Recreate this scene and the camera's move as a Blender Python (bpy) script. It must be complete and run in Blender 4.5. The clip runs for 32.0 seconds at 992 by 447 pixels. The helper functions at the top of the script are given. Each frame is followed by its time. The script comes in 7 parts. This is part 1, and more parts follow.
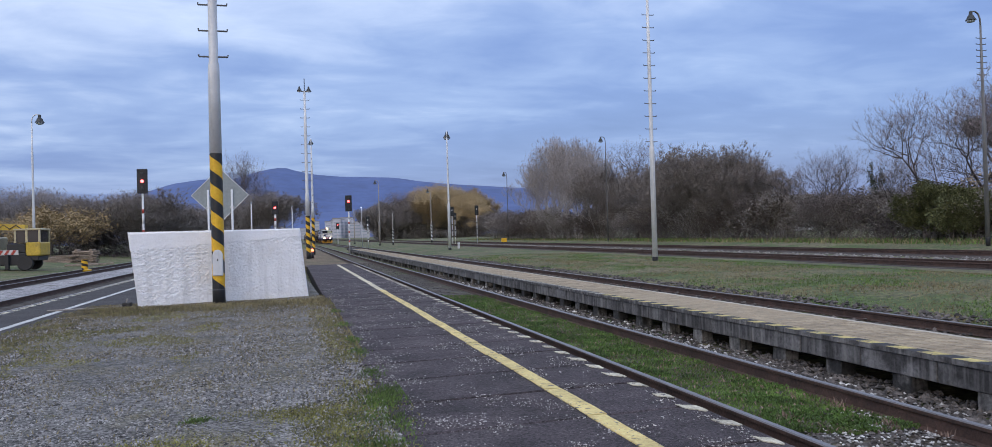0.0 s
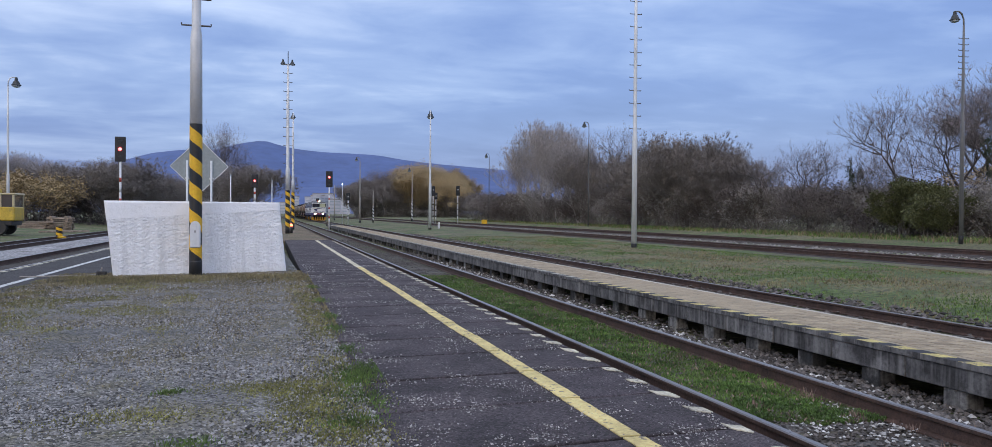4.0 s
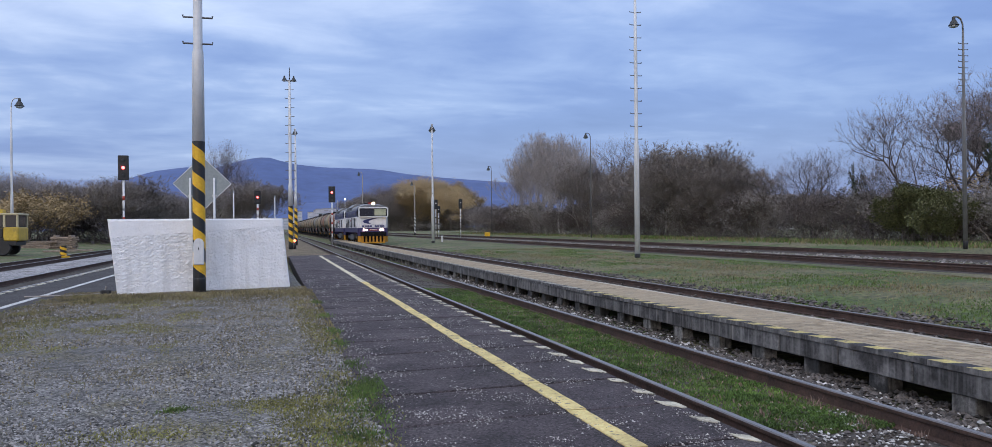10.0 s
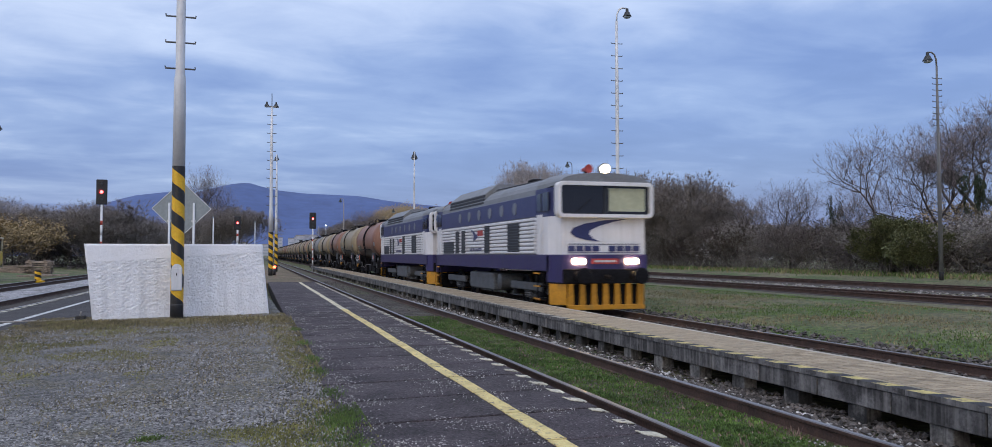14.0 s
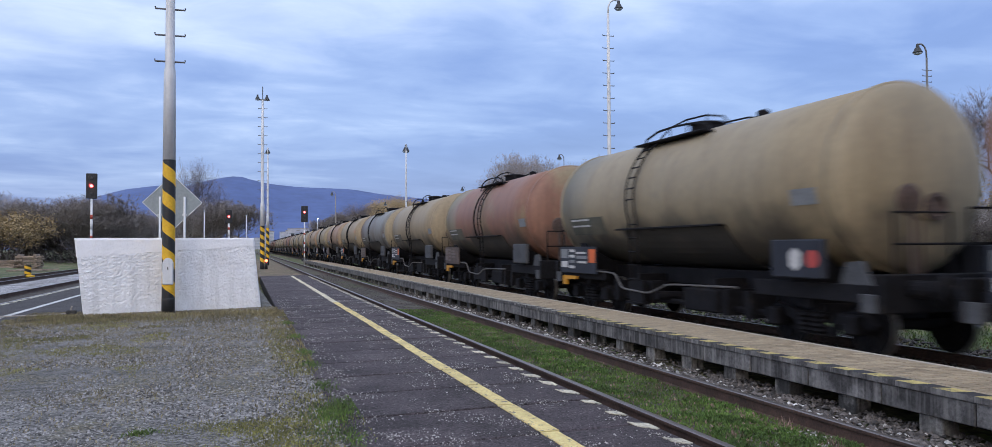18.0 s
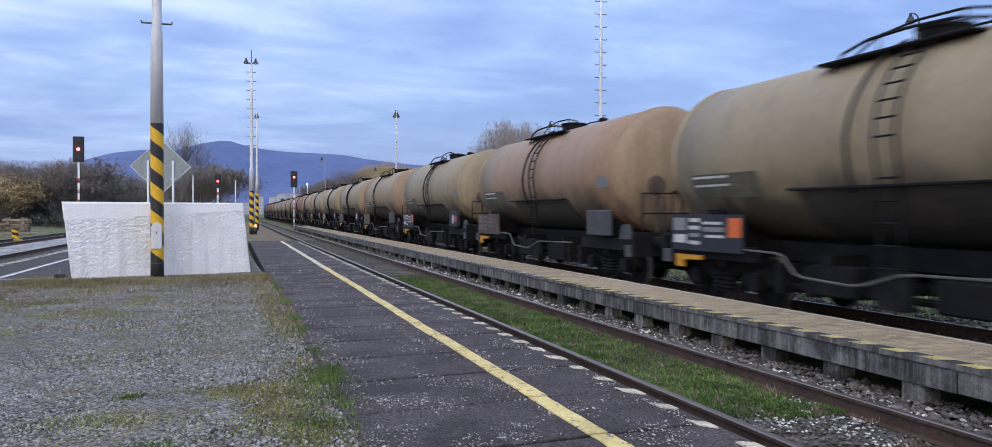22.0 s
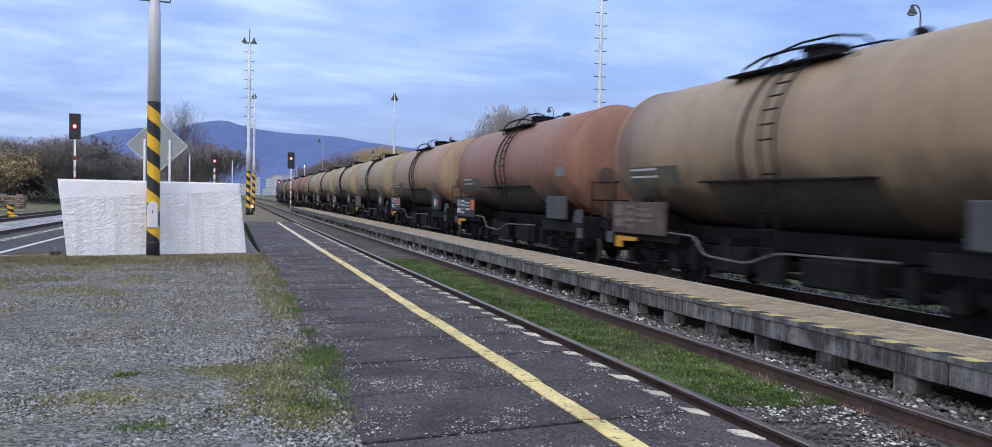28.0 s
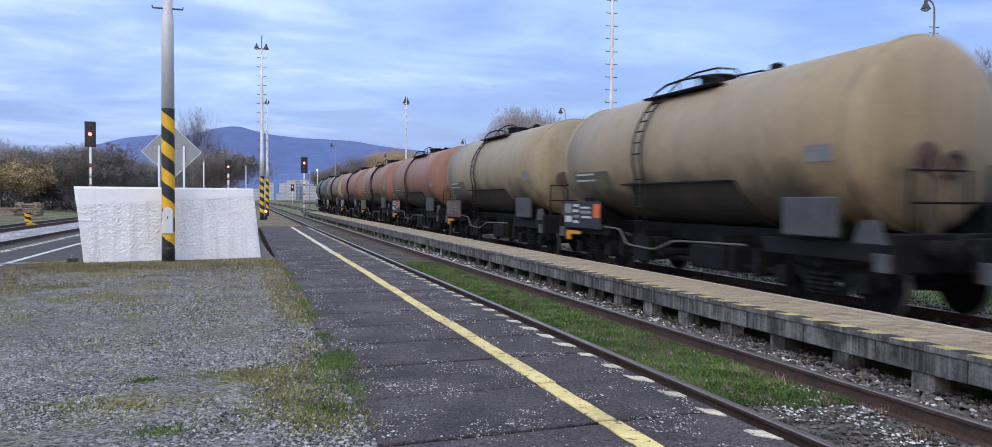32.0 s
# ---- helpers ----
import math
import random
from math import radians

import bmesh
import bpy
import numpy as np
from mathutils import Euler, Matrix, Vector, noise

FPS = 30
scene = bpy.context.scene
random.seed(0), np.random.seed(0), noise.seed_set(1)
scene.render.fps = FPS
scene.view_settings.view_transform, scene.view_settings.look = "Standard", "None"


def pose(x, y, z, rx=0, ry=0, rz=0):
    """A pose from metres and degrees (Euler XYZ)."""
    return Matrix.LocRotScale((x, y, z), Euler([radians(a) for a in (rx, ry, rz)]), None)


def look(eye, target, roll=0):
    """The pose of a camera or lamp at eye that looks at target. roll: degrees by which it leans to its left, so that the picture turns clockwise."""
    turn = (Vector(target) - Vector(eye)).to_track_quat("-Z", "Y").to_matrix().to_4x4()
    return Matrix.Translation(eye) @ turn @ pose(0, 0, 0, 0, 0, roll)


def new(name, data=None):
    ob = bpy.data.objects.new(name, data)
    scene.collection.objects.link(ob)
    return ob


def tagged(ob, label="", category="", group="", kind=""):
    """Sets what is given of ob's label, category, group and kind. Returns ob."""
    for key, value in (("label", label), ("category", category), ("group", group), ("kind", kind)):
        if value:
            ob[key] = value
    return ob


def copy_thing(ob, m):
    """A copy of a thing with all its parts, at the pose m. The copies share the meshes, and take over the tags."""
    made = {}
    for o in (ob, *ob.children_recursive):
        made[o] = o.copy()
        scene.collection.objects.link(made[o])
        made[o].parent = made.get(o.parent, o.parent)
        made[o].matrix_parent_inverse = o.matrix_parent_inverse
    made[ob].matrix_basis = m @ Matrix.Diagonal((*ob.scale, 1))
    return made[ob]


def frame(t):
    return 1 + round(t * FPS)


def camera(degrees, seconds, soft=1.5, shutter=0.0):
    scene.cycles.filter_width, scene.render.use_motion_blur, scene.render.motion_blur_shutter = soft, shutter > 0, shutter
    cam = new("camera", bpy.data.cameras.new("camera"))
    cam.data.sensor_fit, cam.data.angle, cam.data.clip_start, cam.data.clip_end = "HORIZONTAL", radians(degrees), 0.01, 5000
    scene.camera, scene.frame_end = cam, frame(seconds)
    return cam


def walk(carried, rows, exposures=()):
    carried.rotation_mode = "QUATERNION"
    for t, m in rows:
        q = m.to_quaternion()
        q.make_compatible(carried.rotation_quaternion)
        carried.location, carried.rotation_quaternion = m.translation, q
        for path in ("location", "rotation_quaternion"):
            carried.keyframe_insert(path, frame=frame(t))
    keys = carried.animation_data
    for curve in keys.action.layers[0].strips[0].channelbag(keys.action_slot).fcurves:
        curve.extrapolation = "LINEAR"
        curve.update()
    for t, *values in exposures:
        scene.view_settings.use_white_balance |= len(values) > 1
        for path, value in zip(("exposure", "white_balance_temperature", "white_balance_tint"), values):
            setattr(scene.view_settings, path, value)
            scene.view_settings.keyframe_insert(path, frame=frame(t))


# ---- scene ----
cam = camera(63.5, 32.0, soft=0.65, shutter=0.42)
EYE = (0.0, 0.0, 1.67)   # above the rail tops, which are z = 0; y runs along the tracks
PATH = [
    (0, (4.937, 19.380, 1.897), -1.66),
    (0.5, (5.150, 19.325, 1.819), -1.36),
    (1, (5.084, 19.343, 1.806), -1.40),
    (1.5, (4.853, 19.401, 1.430), -1.45),
    (2, (5.284, 19.289, 1.572), -1.59),
    (2.5, (5.239, 19.302, 1.602), -0.96),
    (3, (5.497, 19.230, 1.576), 0.58),
    (3.5, (5.434, 19.246, 1.439), 0.49),
    (5.5, (5.439, 19.245, 1.416), -0.01),
    (6, (5.379, 19.260, 1.333), -1.04),
    (6.5, (5.664, 19.181, 1.595), -1.29),
    (7, (5.679, 19.167, 1.069), -0.61),
    (7.5, (5.628, 19.191, 1.522), -0.44),
    (8, (5.566, 19.210, 1.646), -0.47),
    (8.5, (5.424, 19.249, 1.912), -0.88),
    (9, (5.533, 19.219, 1.593), -0.91),
    (9.5, (5.473, 19.235, 1.870), -0.55),
    (10, (5.329, 19.277, 1.743), -0.55),
    (10.5, (5.400, 19.255, 1.956), -0.33),
    (11, (5.283, 19.289, 1.856), -1.23),
    (11.5, (5.350, 19.268, 2.023), -0.91),
    (12, (5.322, 19.273, 2.133), -0.75),
    (12.5, (5.602, 19.194, 2.121), -0.73),
    (13, (5.551, 19.208, 2.149), -0.64),
    (13.5, (5.725, 19.148, 2.420), -0.31),
    (14, (5.771, 19.134, 2.434), -0.10),
    (14.5, (5.816, 19.123, 2.371), -0.02),
    (16.5, (5.790, 19.138, 2.124), -0.32),
    (17, (5.870, 19.119, 1.777), -0.35),
    (17.5, (5.883, 19.111, 2.096), -0.08),
    (18, (5.960, 19.082, 2.253), -0.32),
    (18.5, (5.789, 19.139, 2.103), 0.13),
    (19, (6.033, 19.068, 1.691), 0.44),
    (19.5, (6.332, 18.971, 1.536), 0.14),
    (20, (6.007, 19.072, 2.089), 0.15),
    (20.5, (6.054, 19.062, 1.637), 0.39),
    (21, (6.280, 18.988, 1.583), 0.31),
    (21.5, (6.147, 19.032, 1.548), 0.28),
    (22, (6.194, 19.015, 1.424), 0.10),
    (22.5, (6.133, 19.031, 1.228), 0.26),
    (23, (6.093, 19.044, 1.219), 0.19),
    (23.5, (5.979, 19.084, 1.471), 0.11),
    (24, (5.733, 19.161, 1.765), -0.77),
    (24.5, (5.622, 19.194, 1.739), -0.31),
    (25, (5.703, 19.169, 1.518), -0.09),
    (25.5, (5.511, 19.226, 1.564), 0.04),
    (27.5, (6.291, 18.980, 1.238), 0.80),
    (28, (6.275, 18.980, 1.049), 1.12),
    (28.5, (6.284, 18.970, 0.867), 0.99),
    (29, (6.162, 19.012, 0.906), 1.21),
    (29.5, (6.104, 19.041, 1.266), 0.68),
    (30, (6.174, 19.010, 0.956), -0.17),
    (30.5, (6.340, 18.951, 0.856), 0.53),
    (31, (5.983, 19.064, 0.801), 0.16),
    (31.5, (5.928, 19.087, 0.935), 0.09),
    (32, (5.968, 19.080, 1.096), 0.41),
]
walk(cam, [(t, look(EYE, target, roll)) for t, target, roll in PATH],
     exposures=[(0, 0.06), (11, 0.06), (12.5, 0.03), (14, -0.06), (16, 0.0), (18, 0.2), (22, 0.33), (27, 0.39), (32, 0.46)])

# ---- sky and light: an overcast evening ----
world = bpy.data.worlds.new("overcast_sky")
scene.world = world
world.use_nodes = True
wn, wl = world.node_tree.nodes, world.node_tree.links
wn.clear()
w_out, w_bg, w_sky = wn.new("ShaderNodeOutputWorld"), wn.new("ShaderNodeBackground"), wn.new("ShaderNodeTexSky")
w_sky.sky_type, w_sky.sun_disc = "NISHITA", False
w_sky.sun_elevation, w_sky.sun_rotation = radians(14), radians(215)
w_sky.air_density, w_sky.dust_density = 1.0, 2.0
w_tc, w_sep = wn.new("ShaderNodeTexCoord"), wn.new("ShaderNodeSeparateXYZ")
wl.new(w_tc.outputs["Generated"], w_sep.inputs[0])


def w_math(op, a, b):
    n = wn.new("ShaderNodeMath")
    n.operation = op
    for i, v in enumerate((a, b)):
        if isinstance(v, (int, float)):
            n.inputs[i].default_value = v
        else:
            wl.new(v, n.inputs[i])
    return n.outputs[0]


# the cloud sheet: directions laid out on a flat layer overhead
w_h = w_math("ADD", w_math("MAXIMUM", w_sep.outputs[2], 0.0), 0.11)
w_uv = wn.new("ShaderNodeCombineXYZ")
wl.new(w_math("DIVIDE", w_sep.outputs[0], w_h), w_uv.inputs[0])
wl.new(w_math("DIVIDE", w_sep.outputs[1], w_h), w_uv.inputs[1])


def w_noise(scale, detail, rough, stretch):
    m = wn.new("ShaderNodeMapping")
    m.inputs["Scale"].default_value = stretch
    wl.new(w_uv.outputs[0], m.inputs[0])
    n = wn.new("ShaderNodeTexNoise")
    n.inputs["Scale"].default_value, n.inputs["Detail"].default_value, n.inputs["Roughness"].default_value = scale, detail, rough
    n.inputs["Distortion"].default_value = 0.4
    wl.new(m.outputs[0], n.inputs["Vector"])
    return n.outputs["Fac"]


w_big = w_noise(0.62, 4, 0.55, (0.9, 1.2, 1))
w_small = w_noise(2.1, 8, 0.58, (1.0, 1.25, 1))
w_mix = w_math("ADD", w_math("MULTIPLY", w_big, 0.85), w_math("SUBTRACT", w_math("MULTIPLY", w_small, 0.34), 0.095))
w_mix = w_math("ADD", w_mix, w_math("MULTIPLY", w_math("SUBTRACT", w_sep.outputs[2], 0.18), 1.15))
w_mix = w_math("SUBTRACT", w_mix, w_math("MULTIPLY", w_sep.outputs[0], 0.11))
# heavier cloud low in the east
w_east = w_math("MULTIPLY", w_math("MAXIMUM", w_math("SUBTRACT", w_sep.outputs[0], 0.15), 0.0), w_math("SUBTRACT", 0.20, w_sep.outputs[2]))
w_mix = w_math("SUBTRACT", w_mix, w_math("MULTIPLY", w_east, 2.3))
w_ramp = wn.new("ShaderNodeValToRGB")
w_ramp.color_ramp.elements[0].position, w_ramp.color_ramp.elements[0].color = 0.22, (0.112, 0.186, 0.478, 1)
w_ramp.color_ramp.elements[1].position, w_ramp.color_ramp.elements[1].color = 0.70, (0.58, 0.68, 0.93, 1)
low = w_ramp.color_ramp.elements.new(0.36)
low.color = (0.150, 0.236, 0.550, 1)
mid = w_ramp.color_ramp.elements.new(0.5)
mid.color = (0.260, 0.362, 0.668, 1)
wl.new(w_mix, w_ramp.inputs[0])
w_add = wn.new("ShaderNodeMix")
w_add.data_type, w_add.blend_type = "RGBA", "MIX"
w_add.inputs[0].default_value = 0.038
wl.new(w_ramp.outputs[0], w_add.inputs[6])
wl.new(w_sky.outputs[0], w_add.inputs[7])
wl.new(w_add.outputs[2], w_bg.inputs["Color"])
w_bg.inputs["Strength"].default_value = 1.0
wl.new(w_bg.outputs[0], w_out.inputs[0])

sun = new("sun", bpy.data.lights.new("sun", "SUN"))
sun.data.energy, sun.data.angle, sun.data.color = 0.85, radians(40), (1.0, 0.91, 0.82)
sun.matrix_world = look((0, 0, 30), (14, 20, 0))

# ---- materials ----
def mat(name, base, rough=0.7, metal=0.0, vary=0.25, grain=30.0, stain=1.5, bump=0.2, bump_scale=None, tint=None, tint_at=0.6, per_object=0.0, island=0.0, streak=None, spots=None, second=None, cells=None):
    """A surface with variation at two scales. tint: a second colour laid in patches; streak: (colour, scale, amount) runs down; spots: (colour, scale, threshold); cells: (scale, darkest, lightest) of single grains."""
    m = bpy.data.materials.new(name)
    m.use_nodes = True
    nt = m.node_tree
    n, l = nt.nodes, nt.links
    b = n["Principled BSDF"]
    b.inputs["Roughness"].default_value, b.inputs["Metallic"].default_value = rough, metal
    tc = n.new("ShaderNodeTexCoord").outputs["Object"]
    if per_object:   # every repeat shows another piece of the pattern
        shift = n.new("ShaderNodeVectorMath")
        shift.operation = "MULTIPLY_ADD"
        l.new(n.new("ShaderNodeObjectInfo").outputs["Random"], shift.inputs[0])
        shift.inputs[1].default_value = (37.0, 53.0, 0.0)
        l.new(tc, shift.inputs[2])
        tc = shift.outputs[0]

    def tex(scale, detail=4.0, vec=tc, rgh=0.6):
        t = n.new("ShaderNodeTexNoise")
        t.inputs["Scale"].default_value, t.inputs["Detail"].default_value, t.inputs["Roughness"].default_value = scale, detail, rgh
        l.new(vec, t.inputs["Vector"])
        return t.outputs["Fac"]

    def ramp(fac, lo, hi):
        r = n.new("ShaderNodeMapRange")
        r.inputs[1].default_value, r.inputs[2].default_value = lo, hi
        l.new(fac, r.inputs[0])
        return r.outputs[0]

    def mix(fac, a, c, blend="MIX"):
        x = n.new("ShaderNodeMix")
        x.data_type, x.blend_type = "RGBA", blend
        for i, v in ((0, fac), (6, a), (7, c)):
            if isinstance(v, (int, float)):
                x.inputs[i].default_value = v
            elif isinstance(v, tuple):
                x.inputs[i].default_value = (*v, 1)
            else:
                l.new(v, x.inputs[i])
        return x.outputs[2]

    col = mix(ramp(tex(stain, 3), 0.3, 0.7), tuple(c * (1 - vary) for c in base), tuple(min(1, c * (1 + vary)) for c in base))
    if tint:
        col = mix(ramp(tex(stain * 0.7, 5), tint_at - 0.07, tint_at + 0.07), col, tint)
    if second:
        col = mix(ramp(tex(second[1], 4), second[2] - 0.04, second[2] + 0.04), col, second[0])
    fine = tex(grain, 3)
    col = mix(0.55 * min(1.0, vary * 2.2), col, mix(ramp(fine, 0.3, 0.7), (0.0, 0.0, 0.0), (1.0, 1.0, 1.0)), "OVERLAY")
    if streak:
        mp = n.new("ShaderNodeMapping")
        mp.inputs["Scale"].default_value = (1, 1, 0.06)
        l.new(tc, mp.inputs[0])
        col = mix(n_mul(n, l, ramp(tex(streak[1], 4, mp.outputs[0]), 0.48, 0.72), streak[2]), col, streak[0])
    if spots:
        col = mix(ramp(tex(spots[1], 2), spots[2], spots[2] + 0.05), col, spots[0])
    if cells:
        vo = n.new("ShaderNodeTexVoronoi")
        vo.inputs["Scale"].default_value = cells[0]
        l.new(tc, vo.inputs["Vector"])
        sp = n.new("ShaderNodeSeparateColor")
        l.new(vo.outputs["Color"], sp.inputs[0])
        hv = n.new("ShaderNodeHueSaturation")
        l.new(ramp_to(n, l, sp.outputs[0], cells[1], cells[2]), hv.inputs["Value"])
        l.new(col, hv.inputs["Color"])
        col = hv.outputs[0]
    if per_object or island:
        src = n.new("ShaderNodeObjectInfo").outputs["Random"] if per_object else n.new("ShaderNodeNewGeometry").outputs["Random Per Island"]
        amount = per_object or island
        hs = n.new("ShaderNodeHueSaturation")
        r = n.new("ShaderNodeMapRange")
        r.inputs[3].default_value, r.inputs[4].default_value = 1 - amount, 1 + amount
        l.new(src, r.inputs[0])
        l.new(r.outputs[0], hs.inputs["Value"])
        l.new(col, hs.inputs["Color"])
        col = hs.outputs[0]
    l.new(col, b.inputs["Base Color"])
    l.new(ramp_to(n, l, fine, max(0.05, rough - 0.12), min(1, rough + 0.12)), b.inputs["Roughness"])
    if bump:
        bp = n.new("ShaderNodeBump")
        bp.inputs["Strength"].default_value, bp.inputs["Distance"].default_value = min(1.0, bump), 0.02
        l.new(tex(bump_scale or grain, 5), bp.inputs["Height"])
        l.new(bp.outputs[0], b.inputs["Normal"])
    return m


def n_mul(n, l, fac, k):
    x = n.new("ShaderNodeMath")
    x.operation = "MULTIPLY"
    x.inputs[1].default_value = k
    l.new(fac, x.inputs[0])
    return x.outputs[0]


def ramp_to(n, l, fac, lo, hi):
    r = n.new("ShaderNodeMapRange")
    r.inputs[3].default_value, r.inputs[4].default_value = lo, hi
    l.new(fac, r.inputs[0])
    return r.outputs[0]


def glow(name, color, strength):
    m = bpy.data.materials.new(name)
    m.use_nodes = True
    b = m.node_tree.nodes["Principled BSDF"]
    b.inputs["Base Color"].default_value = (*color, 1)
    b.inputs["Emission Color"].default_value = (*color, 1)
    b.inputs["Emission Strength"].default_value = strength
    return m


def glass_pane(name, color, rough=0.05):
    m = bpy.data.materials.new(name)
    m.use_nodes = True
    b = m.node_tree.nodes["Principled BSDF"]
    b.inputs["Base Color"].default_value = (*color, 1)
    b.inputs["Roughness"].default_value = rough
    b.inputs["Specular IOR Level"].default_value = 0.6
    return m


M = {}
M["asphalt"] = mat("asphalt", (0.055, 0.043, 0.048), 0.9, cells=(60, 0.4, 1.65), vary=0.4, grain=85, stain=1.3, bump=0.8, bump_scale=110, tint=(0.088, 0.071, 0.076), tint_at=0.56, spots=((0.33, 0.31, 0.30), 42, 0.665), per_object=0.12, second=((0.15, 0.14, 0.135), 2.2, 0.70))
M["asphalt_dark"] = mat("asphalt_dark", (0.052, 0.047, 0.048), 0.9, vary=0.25, grain=60, stain=1.0, bump=0.6, bump_scale=90, spots=((0.25, 0.24, 0.23), 34, 0.69))
# dirt of the joints; also the painted shade behind the island platform's openings
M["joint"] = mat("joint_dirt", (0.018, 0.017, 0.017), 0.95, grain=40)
M["yellow_paint"] = mat("yellow_paint", (0.66, 0.53, 0.22), 0.75, vary=0.22, grain=40, stain=2.5, bump=0.4, spots=((0.16, 0.14, 0.11), 13, 0.62))
M["pale_line"] = mat("bleached_line_paint", (0.62, 0.56, 0.39), 0.75, vary=0.22, grain=40, stain=2.5, bump=0.4, spots=((0.18, 0.16, 0.14), 13, 0.62))
M["white_paint"] = mat("white_line_paint", (0.55, 0.55, 0.54), 0.75, vary=0.2, grain=40, stain=3, spots=((0.12, 0.12, 0.12), 10, 0.62))
M["edge_white"] = mat("worn_white_paint", (0.54, 0.50, 0.39), 0.8, vary=0.3, grain=30, stain=5, spots=((0.16, 0.14, 0.13), 12, 0.60), per_object=0.2)
M["gravel"] = mat("gravel_ground", (0.150, 0.145, 0.140), 0.95, cells=(42, 0.25, 1.8), vary=0.42, grain=70, stain=1.6, bump=1.0, bump_scale=60, tint=(0.155, 0.14, 0.10), tint_at=0.57, second=((0.13, 0.13, 0.06), 2.6, 0.66))
M["earth"] = mat("trackside_earth", (0.085, 0.068, 0.055), 0.95, vary=0.4, grain=24, stain=0.8, bump=0.9, tint=(0.075, 0.09, 0.03), tint_at=0.55)
M["meadow"] = mat("autumn_meadow", (0.118, 0.113, 0.054), 0.95, cells=(9, 0.6, 1.4), vary=0.42, grain=7, stain=0.12, bump=0.9, bump_scale=9, tint=(0.155, 0.132, 0.075), tint_at=0.55, second=((0.072, 0.100, 0.028), 0.28, 0.52))
M["grass_blade"] = mat("grass_blades", (0.098, 0.158, 0.036), 0.8, vary=0.35, grain=3, stain=0.6, bump=0, island=0.5)
M["dry_blade"] = mat("dry_grass_blades", (0.205, 0.172, 0.092), 0.85, vary=0.3, grain=3, stain=0.5, bump=0, island=0.45)
M["ballast"] = mat("ballast_stone", (0.100, 0.088, 0.082), 0.9, vary=0.3, grain=18, stain=4, bump=0.5, island=0.7)
M["ballast_light"] = mat("light_ballast_stone", (0.43, 0.42, 0.41), 0.9, vary=0.25, grain=18, stain=4, bump=0.5, island=0.6)
M["rail_rust"] = mat("rusty_rail_side", (0.066, 0.038, 0.029), 0.8, vary=0.35, grain=40, stain=3, bump=0.4)
M["rail_top"] = mat("worn_rail_head", (0.20, 0.175, 0.165), 0.32, 0.7, vary=0.15, grain=40, stain=2, bump=0.1)
M["sleeper"] = mat("concrete_sleeper", (0.075, 0.068, 0.062), 0.9, vary=0.25, grain=30, stain=3, bump=0.5, per_object=0.15)
M["concrete"] = mat("platform_concrete", (0.23, 0.22, 0.21), 0.9, vary=0.34, grain=28, stain=2.2, bump=0.6, streak=((0.020, 0.019, 0.019), 13, 1.0), tint=(0.045, 0.044, 0.044), tint_at=0.47, per_object=0.12)
M["beam"] = mat("streaked_beam_concrete", (0.115, 0.112, 0.112), 0.9, vary=0.35, grain=26, stain=3.0, bump=0.5, tint=(0.045, 0.043, 0.044), tint_at=0.52, streak=((0.34, 0.33, 0.32), 9, 0.6), per_object=0.18)
M["dirt_path"] = mat("trodden_dirt", (0.165, 0.120, 0.075), 0.95, cells=(24, 0.6, 1.4), vary=0.35, grain=30, stain=0.6, bump=0.8, tint=(0.10, 0.10, 0.05), tint_at=0.56)
M["slab"] = mat("sandy_paving", (0.36, 0.288, 0.195), 0.9, vary=0.16, grain=40, stain=1.4, bump=0.35, tint=(0.27, 0.235, 0.17), tint_at=0.6, per_object=0.07)
M["slab_pale"] = mat("pale_border_paving", (0.46, 0.42, 0.35), 0.9, vary=0.2, grain=40, stain=1.4, bump=0.35, per_object=0.12)
M["blocks"] = mat("sandy_paving_blocks", (0.36, 0.288, 0.195), 0.9, vary=0.16, grain=40, stain=1.4, bump=0.35, tint=(0.27, 0.235, 0.17), tint_at=0.6, island=0.2)
M["kerb_dark"] = mat("dark_edge_paint", (0.035, 0.033, 0.037), 0.85, vary=0.2, grain=30, stain=3, bump=0.3)
M["kerb_yellow"] = mat("faded_yellow_edge_paint", (0.55, 0.45, 0.17), 0.8, vary=0.25, grain=30, stain=3, bump=0.3, spots=((0.17, 0.15, 0.12), 14, 0.58))
M["wall"] = mat("whitewashed_plaster", (0.90, 0.915, 0.95), 0.9, vary=0.06, grain=26, stain=1.6, bump=0.9, bump_scale=34, tint=(0.84, 0.84, 0.85), tint_at=0.6, streak=((0.52, 0.53, 0.55), 7, 0.38))
M["wall_smooth"] = mat("whitewashed_coping", (0.91, 0.92, 0.95), 0.9, vary=0.05, grain=24, stain=2.0, bump=0.5, bump_scale=20)
M["galvanised"] = mat("galvanised_steel", (0.66, 0.675, 0.70), 0.5, 0.1, vary=0.08, grain=14, stain=2.5, bump=0.08, streak=((0.42, 0.42, 0.42), 20, 0.3))
M["steel_grey"] = mat("grey_lamp_pole", (0.17, 0.17, 0.175), 0.55, 0.2, vary=0.15, grain=20, stain=2, bump=0.1)
M["pole_concrete"] = mat("weathered_concrete_pole", (0.30, 0.28, 0.26), 0.9, vary=0.15, grain=20, stain=2, bump=0.3)
M["black_paint"] = mat("black_stripe_paint", (0.018, 0.019, 0.022), 0.5, vary=0.2, grain=20, stain=3, bump=0.08)
M["stripe_yellow"] = mat("yellow_stripe_paint", (0.72, 0.42, 0.02), 0.5, vary=0.12, grain=20, stain=3, bump=0.08)
M["lamp_dark"] = mat("dark_lamp_housing", (0.035, 0.04, 0.045), 0.5, vary=0.2, grain=20, stain=4, bump=0.05)
